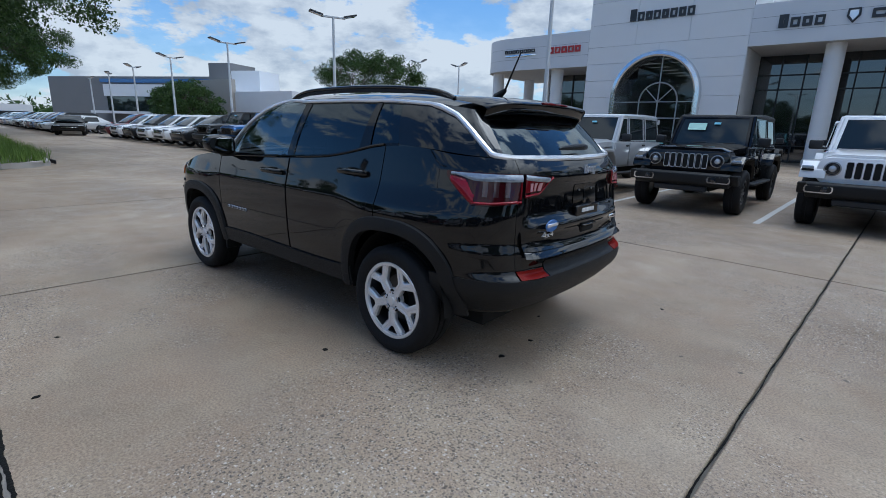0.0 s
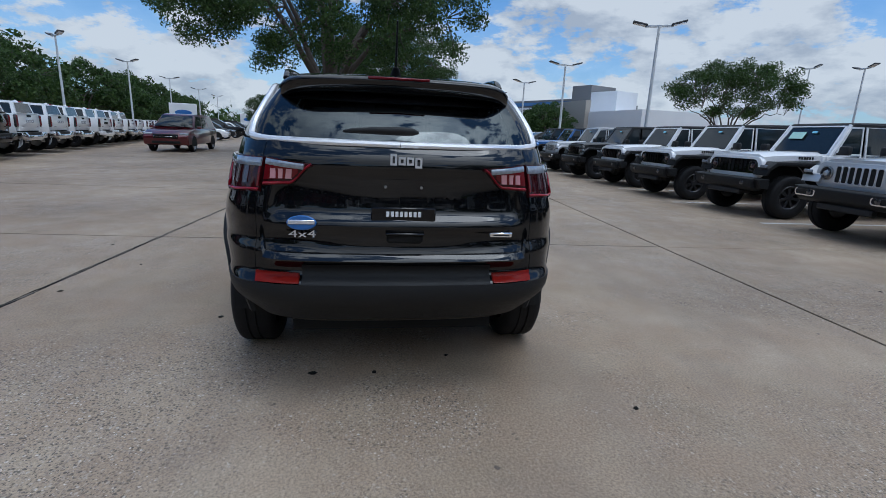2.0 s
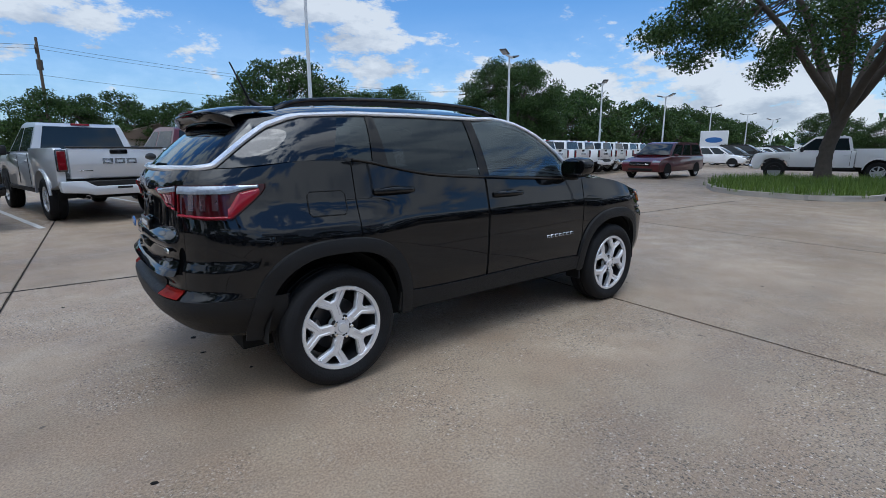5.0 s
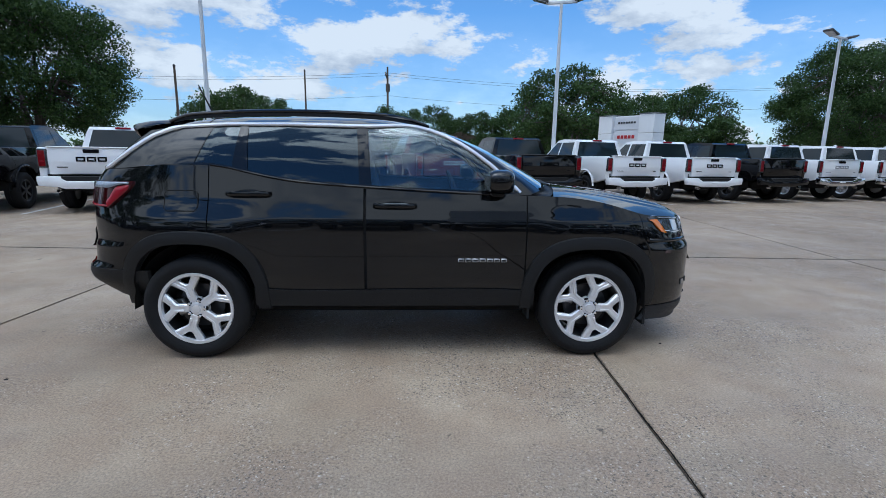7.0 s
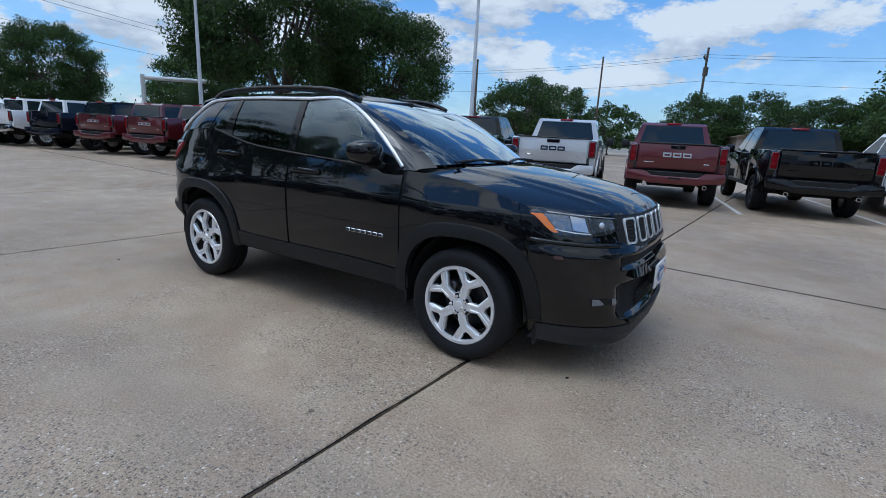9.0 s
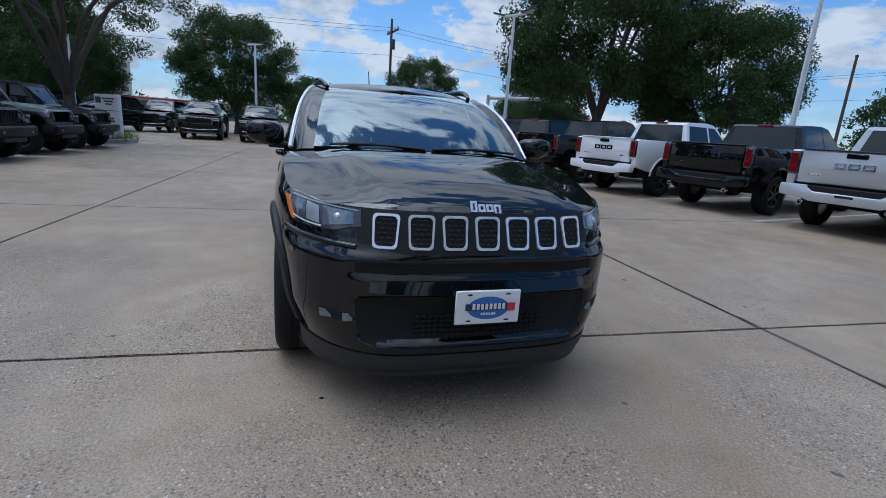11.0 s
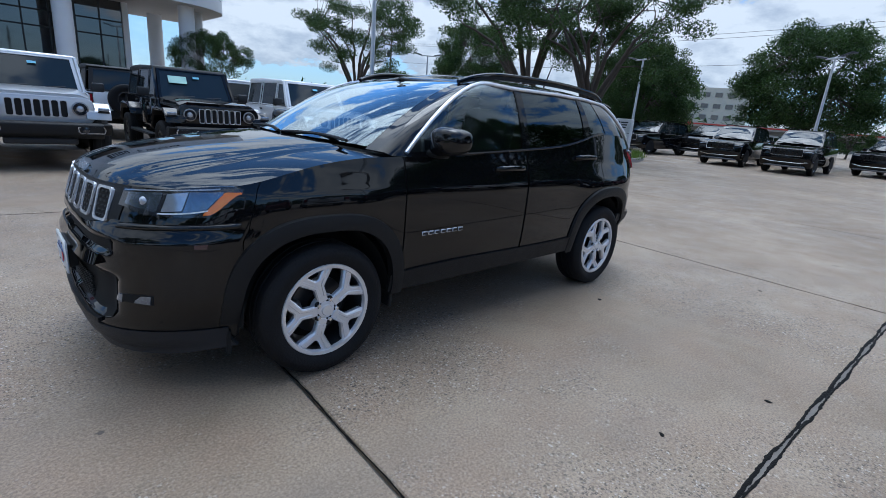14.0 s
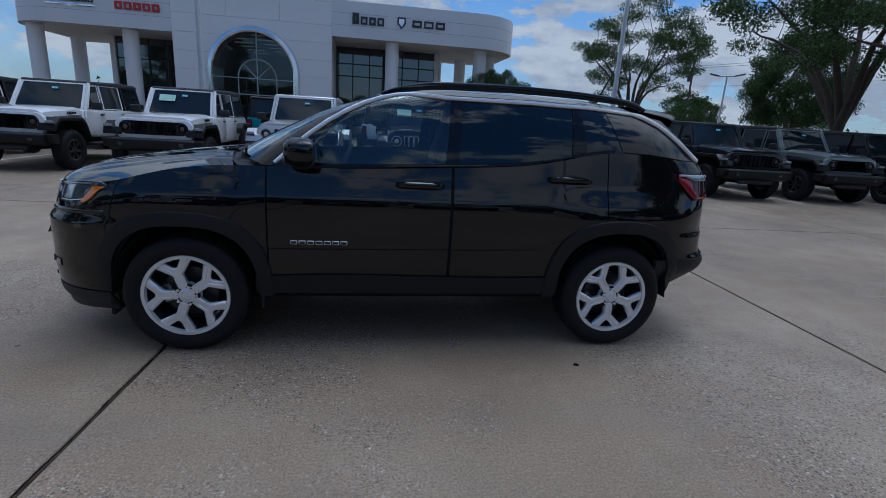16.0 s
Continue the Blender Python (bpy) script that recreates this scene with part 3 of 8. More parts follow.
def shell(s, z):
    """Point of the lower body at outline parameter s (0 front middle, 17 rear middle) and height z, left side."""
    p = spline([(x, y, 0) for x, y in PLAN], s)
    f, r = step(1.25, 2.0, p.x), step(-1.35, -2.0, p.x)
    low = step(0.800, 0.735, z)
    cf, cr = f * step(0.15, 0.62, p.y) * low, r * step(0.15, 0.60, p.y) * low
    side = step(0.2, 0.6, p.y)
    swell = step(0.55, 0.82, z) * step(1.08, 0.86, z)
    haunch = side * swell * (0.030 * step(-0.74, -1.16, p.x) * step(-2.05, -1.62, p.x) + 0.015 * step(0.84, 1.15, p.x) * step(2.0, 1.6, p.x))
    mouth = f * step(0.62, 0.50, p.y) * (0.045 * step(0.36, 0.41, z) * step(0.60, 0.56, z) + 0.020 * step(0.665, 0.685, z) * step(0.745, 0.725, z))
    brow = f * 0.015 * step(0.25, 0.62, p.y) * step(0.80, 0.93, z)
    tail = lerp(TAIL_C(z), TAIL_M(z), step(0.62, 0.54, p.y))
    taper = (1 - 0.05 * f * step(0.50, 0.26, z)) * (1 - 0.11 * r * step(0.56, 0.36, z))
    return Vector((p.x - mouth - brow + f * NOSE(z) + r * tail + 0.025 * cf - 0.016 * cr, max(0, p.y) * WIDE(z) * taper + haunch + 0.010 * cf * step(1.3, 1.85, p.x) + 0.010 * cr, z))


SS = np.linspace(0, 17, 1701)
SX = np.array([spline([(x, y, 0) for x, y in PLAN], s).x for s in SS])
SY = np.array([spline([(x, y, 0) for x, y in PLAN], s).y for s in SS])


def s_at_x(x):
    return float(np.interp(-x, -SX, SS))


def s_front(y):
    return float(np.interp(y, SY[:700], SS[:700]))


def s_rear(y):
    return float(np.interp(-y, -SY[1100:], SS[1100:]))


def arch(x, c, w=0.412, top=0.785, p=2.5):
    d = abs(x - c) / w
    return None if d >= 1 else 0.33 + (top - 0.33) * (1 - d ** p) ** (1 / p)


def bottom(x):
    base = curve1([(-2.2, .355), (-1.7, .355), (.95, .37), (1.7, .28), (1.8, .225), (2.2, .215)])(x)
    for c, top in ((AX, .772), (-AX, .795)):
        a = arch(x, c, top=top)
        if a is not None:
            base = max(base, a)
    return base


suv = thing("suv", "glossy black compact SUV with chrome window trim and silver wheels", "car")
CUTS = {"front": 1.70, "fender": 0.857, "front_door": -0.205, "rear_door": -1.195}


def shell_columns():
    """Outline parameters: dense round the wheel openings, doubled at the panel gaps."""
    xs = []
    for c in (AX, -AX):
        for k in range(37):
            xs.append(c + 0.412 * math.cos(math.pi * k / 36) * 0.9999)
        xs += [c - 0.4125, c + 0.4125]
    s = [s_at_x(x) for x in xs] + list(np.linspace(0, 17, 86))
    gaps = [s_at_x(x) for x in CUTS.values()] + [s_rear(0.655)]
    s = [v for v in s if all(abs(v - g) > 0.03 for g in gaps)]
    for g in gaps:
        s += [g - 0.009, g + 0.009]
    s = sorted(s)
    out = [s[0]]
    for v in s[1:]:
        if v - out[-1] > 0.004:
            out.append(v)
    return out, gaps


def panel_of(x, y, z, s):
    if s > s_rear(0.655):
        return "tailgate" if z > 0.665 else "rear_bumper"
    if x > CUTS["front"]:
        return "front_bumper"
    if x > CUTS["fender"]:
        return "fender"
    if x > CUTS["front_door"]:
        return "front_door"
    if x > CUTS["rear_door"]:
        return "rear_door"
    return "quarter_panel" if z > 0.60 or x > -1.66 else "rear_bumper"


NORMALS = {}


def shell_normal(s, z):
    """Outward direction of the lower body, the same on both sides of a panel gap."""
    s0, s1 = max(0, s - 0.06), min(17, s + 0.06)
    du = shell(s1, z) - shell(s0, z)
    if s < 0.05 or s > 16.95:
        du = Vector((0, 1 if s < 1 else -1, 0))
    dv = shell(s, z + 0.016) - shell(s, z - 0.016)
    n = du.cross(dv).normalized()
    return n if n.dot(Vector((shell(s, z).x * 0.3, shell(s, z).y, 0))) > 0 else -n


def smooth_as(ob, normals):
    """Shade a panel with the given outward directions, on whichever side its faces look."""
    me = ob.data
    f = me.polygons[len(me.polygons) // 2]
    k = 1 if f.normal.dot(normals[f.vertices[0]]) > 0 else -1
    me.normals_split_custom_set_from_vertices([tuple(n * k) for n in normals])


def build_shell():
    cols, gaps = shell_columns()
    NV = 84
    P = []
    for s in cols:
        x0 = shell(s, 0.7).x
        lo, hi = bottom(x0), BELT(x0)
        P.append([shell(s, lerp(lo, hi, j / NV)) for j in range(NV + 1)])
    buckets = {}
    for i in range(len(cols) - 1):
        if any(cols[i] < g < cols[i + 1] for g in gaps):
            continue
        for j in range(NV):
            q = [P[i][j], P[i][j + 1], P[i + 1][j + 1], P[i + 1][j]]
            c = sum(q, Vector()) / 4
            buckets.setdefault(panel_of(c.x, c.y, c.z, (cols[i] + cols[i + 1]) / 2), []).append((i, j))
    parts = {}
    for name, cells in buckets.items():
        idx, V, F, N = {}, [], [], []
        for i, j in cells:
            f = []
            for a, b in ((i, j), (i, j + 1), (i + 1, j + 1), (i + 1, j)):
                if (a, b) not in idx:
                    idx[a, b] = len(V)
                    V.append(P[a][b])
                    N.append(shell_normal(cols[a], P[a][b].z))
                f.append(idx[a, b])
            F.append(f)
        parts[name] = (V, F)
        NORMALS[name] = N
    core = ([Vector((p.x * 0.99, p.y * 0.985, p.z)) for c in P for p in c],
            [[i * (NV + 1) + j, i * (NV + 1) + j + 1, (i + 1) * (NV + 1) + j + 1, (i + 1) * (NV + 1) + j] for i in range(len(cols) - 1) for j in range(NV)])
    return parts, core


shell_parts, shell_core = build_shell()
DOORS = {}
for name, g in shell_parts.items():
    if name in ("tailgate", "front_bumper", "rear_bumper"):
        continue
    for sgn in (1, -1):
        ob = part(name, g if sgn > 0 else mirror_y(g), PAINT_BLACK, suv, smooth=180)
        smooth_as(ob, [Vector((n.x, n.y * sgn, n.z)) for n in NORMALS[name]])
        DOORS[name, sgn] = ob
for name in ("tailgate", "front_bumper", "rear_bumper"):
    g = shell_parts[name]
    ob = DOORS[name, 0] = part(name, join(g, mirror_y(g)), PAINT_BLACK, suv, smooth=180)
    smooth_as(ob, NORMALS[name] + [Vector((n.x, -n.y, n.z)) for n in NORMALS[name]])
part("inner_body", whole(shell_core), DARK, suv, smooth=0)


def skin(s0, s1, lo, hi, n, m, off=0.004, thick=0.008, sgn=1):
    """A panel that lies on the body between outline parameters, from lo to hi (functions of 0..1)."""
    def fn(a, b):
        s, z = lerp(s0, s1, a), lerp(lo(a), hi(a), b)
        p = shell(s, z)
        d = (shell(min(16.98, s) + 0.02, z) - shell(max(0.04, s) - 0.02, z))
        nrm = Vector((-d.y, d.x, 0)).normalized()
        if nrm.dot(Vector((p.x * 0.5, p.y, 0))) < 0:
            nrm = -nrm
        if s < 0.001 or s > 16.999:
            nrm = Vector((1 if s < 1 else -1, 0, 0))
            p.y = 0
        return p + nrm * (off(b) if callable(off) else off)
    g = sheet(n, m, fn)
    # thicken inwards
    V, F = g
    mid = [Vector((v.x * (1 - thick / 2.2), v.y * (1 - thick), v.z)) for v in V]
    o, w = len(V), m + 1
    rim = [i * w for i in range(n + 1)] + [n * w + j for j in range(1, m + 1)] + [i * w + m for i in range(n - 1, -1, -1)] + [j for j in range(m - 1, 0, -1)]
    F = [f[::-1] for f in F] + [[a, b, b + o, a + o] for a, b in zip(rim, rim[1:] + rim[:1])]
    g = (V + mid, F)
    return g if sgn > 0 else mirror_y(g)


def both(name, geo, material, parent, label=""):
    return [part(name, geo if k > 0 else mirror_y(geo), material, parent, label, 35) for k in (1, -1)]


# greenhouse: pairs of points on the belt and under the roof, from the windscreen's middle to the rear glass's middle
SILL_Y = lambda x: shell(s_at_x(x), BELT(x)).y - 0.004
GH = [((1.16, 0), (.24, 0)), ((1.11, .40), (.20, .36)), ((.985, .69), (.13, .545)), ((.830, .828), (.035, .632)), ((.42, SILL_Y(.42)), (-.08, .660)), ((-.16, SILL_Y(-.16)), (-.20, .672)),
      ((-.24, SILL_Y(-.24)), (-.27, .672)), ((-.66, SILL_Y(-.66)), (-.66, .674)), ((-.952, SILL_Y(-.952)), (-.975, .669)), ((-1.045, SILL_Y(-1.045)), (-1.015, .668)), ((-1.295, SILL_Y(-1.295)), (-1.19, .660)),
      ((-1.58, SILL_Y(-1.58)), (-1.42, .640)), ((-1.81, .722), (-1.60, .600)), ((-1.925, .640), (-1.685, .555)), ((-2.02, .34), (-1.745, .30)), ((-2.045, 0), (-1.765, 0))]
LEAN = smooth1([(0, 1.2), (2, 1.45), (3, 1.8), (4, 1.3), (5, 1.0), (15, 1.0)])    # how far a pillar bows up on its way back
ROOFLINE = curve1([(-1.8, 1.475), (-1.6, 1.505), (-1.4, 1.535), (-1.1, 1.556), (-.7, 1.566), (-.2, 1.564), (.05, 1.555), (.25, 1.55)])


def cabin(s, v, out=0.0):
    b = spline([(x, y, 0) for (x, y), _ in GH], s)
    t = spline([(x, y, 0) for _, (x, y) in GH], s)
    zb = BELT(b.x) if b.x < 0.9 else lerp(1.112, 1.150, step(0.8, 1.15, b.x))
    p = Vector((lerp(b.x, t.x, v), max(0, lerp(b.y, t.y, v)), lerp(zb, ROOFLINE(t.x), 1 - (1 - v) ** LEAN(s) if v > 0 else v)))
    bulge = 0.018 * math.sin(math.pi * v) + out
    d = spline([(x, y, 0) for (x, y), _ in GH], min(15, s + 0.05)) - spline([(x, y, 0) for (x, y), _ in GH], max(0, s - 0.05))
    nrm = Vector((-d.y, d.x, 0)).normalized()
    if s < 0.001 or s > 14.999:
        return Vector((p.x + (bulge if s < 1 else -bulge), 0, p.z))
    return p + Vector((-nrm.x, -nrm.y, 0)) * -bulge if nrm.dot(Vector((p.x + 0.4, p.y * 2, 0))) > 0 else p - nrm * bulge


def pane(s0, s1, v0, v1, n, m, out=0.0):
    return sheet(n, m, lambda a, b: cabin(lerp(s0, s1, a), lerp(v0, v1, b), out))


# glass
wsg = pane(0, 2.0, 0.02, 0.95, 12, 10)
part("windscreen", whole(wsg), GLASS_SCREEN, suv, "windscreen reflecting clouds", 60)
rg = pane(13.0, 15, 0.02, 0.80, 10, 8)
part("rear_window", whole(rg), GLASS_DARK, suv, "dark tinted rear window", 60)
both("front_door_glass", pane(3.06, 5.0, 0.02, 0.93, 14, 8, -0.004), GLASS_FRONT, suv)
both("rear_door_glass", pane(6.0, 8.0, 0.02, 0.93, 12, 8, -0.004), GLASS_DARK, suv)
both("quarter_glass", pane(9.05, 10.0, 0.03, 0.92, 5, 8, -0.004), GLASS_DARK, suv)
# painted frame: pillars and the rail above the windows
both("front_pillar", join(pane(2.0, 3.06, 0, 1, 6, 10), pane(3.06, 3.3, 0, 0.02, 2, 1)), PAINT_BLACK, suv)
both("centre_pillar", pane(5.0, 6.0, 0, 0.95, 4, 10, 0.002), GLOSS_BLACK, suv)
both("door_pillar", pane(8.0, 9.05, 0, 0.95, 3, 10, 0.002), GLOSS_BLACK, suv)
both("rear_pillar", pane(10.0, 13.0, 0, 1, 18, 12), PAINT_BLACK, suv)
both("roof_rail_panel", pane(3.06, 10.0, 0.93, 1, 40, 2), PAINT_BLACK, suv)
both("belt_rail", pane(3.06, 10.0, -0.03, 0.03, 40, 2, 0.004), GLOSS_BLACK, suv)
hd = pane(0, 2.0, 0.95, 1, 12, 2)
part("windscreen_header", whole(hd), GLOSS_BLACK, suv, smooth=60)
rh = pane(13.0, 15, 0.80, 1, 10, 2)
part("rear_header", whole(rh), GLOSS_BLACK, suv, smooth=60)
rb = pane(13.0, 15, -0.06, 0.025, 10, 2, 0.002)
part("rear_window_base", whole(rb), PAINT_BLACK, suv, smooth=60)


# roof
def roof(a, b):
    s = 15 * a
    e = cabin(s, 1.0)
    c = lerp(0.26, -1.765, step(0, 1, a) * 0.35 + a * 0.65)
    p = e.lerp(Vector((c, 0, e.z)), b)
    rise = 0.052 * (1 - (1 - b) ** 3.5) * step(0.30, -0.15, p.x) + 0.02 * b * step(-1.8, -1.4, p.x)
    return Vector((p.x, p.y, e.z + rise))


rf = sheet(60, 12, roof)
part("roof", whole(rf), PAINT_BLACK, suv, smooth=60)


# rear spoiler over the glass: flat top, rounded trailing edge, face below it and a short underside
LIP = [(-1.50, 0, 1.590), (-1.70, 0, 1.579), (-1.81, 0, 1.560), (-1.842, 0, 1.549), (-1.850, 0, 1.538), (-1.838, 0, 1.508), (-1.812, 0, 1.482), (-1.74, 0, 1.490)]


def spoil(a, b):
    p = spline(LIP, 7 * b)
    return Vector((p.x + (0.045 * a ** 4 + 0.06 * a ** 12) * step(-1.50, -1.75, p.x), 0.578 * a, p.z - 0.014 * a ** 2 - 0.028 * a ** 14))


part("rear_spoiler", whole(sheet(48, 28, spoil)), PAINT_BLACK, suv, "gloss black rear roof spoiler", 80)
part("high_brake_lamp", box(-1.842, 0, 1.549, 0.030, 0.30, 0.013, 0.004), RED_MID, suv, "dark red high brake lamp strip")


# bonnet
B_FRONT = 0.64      # half width of its leading edge


CREST = smooth1([(1.1, 1.146), (1.2, 1.140), (1.37, 1.122), (1.62, 1.090), (1.87, 1.046), (1.98, 1.020), (2.05, 0.998), (2.095, 0.975), (2.12, 0.953)])


def bonnet(a, b):
    """a from the windscreen to the leading edge, b from the side edge to the middle."""
    v = 1 - b
    a = 1 - (1 - a) ** 1.6
    se = lerp(s_at_x(1.03), s_front(B_FRONT), a)
    edge = shell(se, BELT(shell(se, 0.7).x))
    sf = s_front(v * B_FRONT)
    front, corner = shell(sf, BELT(shell(sf, 0.7).x)), shell(s_front(B_FRONT), 0.96)
    x = lerp(lerp(1.16, 1.03, v ** 2), front.x, a) + v ** 2 * (edge.x - lerp(1.03, corner.x, a))
    y = v * edge.y
    z = lerp(CREST(lerp(1.16, 2.12, a)), edge.z, v ** 2.6)
    ridge = step(0.62, 0.52, y + 0.14 * (x - 1.2)) * 0.014 * step(1.0, 0.75, a)
    crease = 0.006 * math.exp(-((y - 0.60 + 0.10 * (x - 1.2)) / 0.03) ** 2) * step(1.0, 0.7, a)
    return Vector((x, y, z + ridge + crease))


bn = sheet(56, 40, bonnet)
part("bonnet", whole(bn), PAINT_BLACK, suv, "black bonnet with raised middle", 60)
cw = sheet(16, 3, lambda a, b: Vector((lerp(lerp(1.19, 1.03, a ** 2.2), lerp(1.11, 0.90, a ** 2.2), b), 0.80 * a, lerp(1.148, 1.098, a ** 2) - 0.012 * b)), 0.006)
part("cowl", whole(cw), PLASTIC, suv)

# plastic cladding
SY_SIDE = lambda x, z: shell(s_at_x(x), z)


def arch_band(c, top):
    N = 48
    V, F = [], []
    for k in range(N + 1):
        t = math.pi * k / N
        ring = []
        for w, tp, off in ((0.405, top - 0.008, -0.03), (0.405, top - 0.008, 0.022), (0.445, top + 0.032, 0.026), (0.482, top + 0.068, 0.018), (0.488, top + 0.074, -0.004)):
            cs, sn = math.cos(t), math.sin(t)
            e = 2 / 2.6
            x = c + w * math.copysign(abs(cs) ** e, cs)
            z = 0.345 + (tp - 0.345) * abs(sn) ** e
            p = SY_SIDE(x, z)
            q = SY_SIDE(x + 0.02, z) - SY_SIDE(x - 0.02, z)
            nrm = Vector((q.y, -q.x, 0)).normalized()
            nrm = nrm if nrm.y > 0 else -nrm
            ring.append(Vector((x, p.y, z)) + nrm * off)
        V += ring
    for k in range(N):
        for j in range(4):
            a = k * 5 + j
            F.append([a, a + 1, a + 6, a + 5])
    return V, F


both("front_arch_cladding", arch_band(AX, .772), PLASTIC, suv)
both("rear_arch_cladding", arch_band(-AX, .795), PLASTIC, suv)
both("sill_cladding", skin(s_at_x(0.93), s_at_x(-0.93), lambda a: 0.362, lambda a: 0.468 + 0.02 * step(0, 1, a) + 0.012 * math.sin(6 * a), 40, 5, 0.014, 0.02), PLASTIC, suv)
g = skin(s_at_x(-1.60), 17, lambda a: 0.375 + 0.02 * a, lambda a: 0.598, 40, 8, 0.006, 0.02)
part("rear_bumper_cladding", whole(g), PLASTIC, suv, "dull black plastic lower rear bumper", 35)
g = skin(s_rear(0.44), 17, lambda a: 0.596, lambda a: 0.684, 12, 10, 0.004, 0.01)
part("rear_step_pad", whole(g), PLASTIC, suv)
g = skin(s_at_x(1.74), 0, lambda a: 0.205 + 0.02 * step(0.35, 0, a), lambda a: 0.325, 30, 6, lambda b: 0.030 - 0.024 * b, 0.02)
part("front_lip", whole(g), LIP_GREY, suv, "dull black plastic front lip", 35)

# chrome line: over the windows, down the rear pillar, across under the rear glass
line = [cabin(3.0, v, 0.006) for v in np.linspace(0.02, 0.90, 8)]
line += [cabin(s, 0.955, 0.006) for s in np.linspace(3.15, 10.9, 32)]
line += [cabin(s, float(np.interp(s, [10.9, 11.25, 11.75, 12.25, 12.6, 13.2], [0.955, 0.93, 0.80, 0.40, 0.05, 0.0])), 0.008) for s in np.linspace(11.1, 13.2, 18)]
line += [cabin(s, 0.0, 0.012) for s in np.linspace(13.5, 15, 8)]


# strip lies on the glass side: squash it sideways instead of vertically
both("chrome_window_line", tube(line, [0.0125] * 40 + [0.0165] * (len(line) - 40), 8), BRIGHT, suv)
low = [cabin(s, 0.0, 0.010) for s in np.linspace(3.05, 9.6, 40)]
both("belt_moulding", tube(low, 0.0075, 6), GLOSS_BLACK, suv)

# roof rails, aerial
rail = [(-1.52, .585, 1.556), (-1.44, .592, 1.588), (-1.32, .602, 1.610), (-.97, .612, 1.632), (-.55, .614, 1.638), (-.15, .606, 1.628), (.03, .594, 1.606), (.14, .576, 1.578), (.21, .562, 1.552)]
rp = [spline(rail, t) for t in np.linspace(0, 8, 33)]
both("roof_rail", tube(rp, 0.017, 10, True, 0.8), PAINT_BLACK, suv)
both("rail_skirt", sheet(20, 2, lambda a, b: spline(rail, 8 * a) + Vector((0, 0.0, -0.034 * b * math.sin(math.pi * a) ** 0.4)), 0.010), PLASTIC, suv)
part("aerial", join(tube([(-1.40, 0, 1.60), (-1.46, 0, 1.64), (-1.47, 0, 1.65)], [0.035, 0.02, 0.012], 10, True, 0.8), tube([(-1.465, 0, 1.645), (-1.57, 0, 1.87)], [0.0075, 0.0045], 8)), PLASTIC, suv, "short black whip aerial")

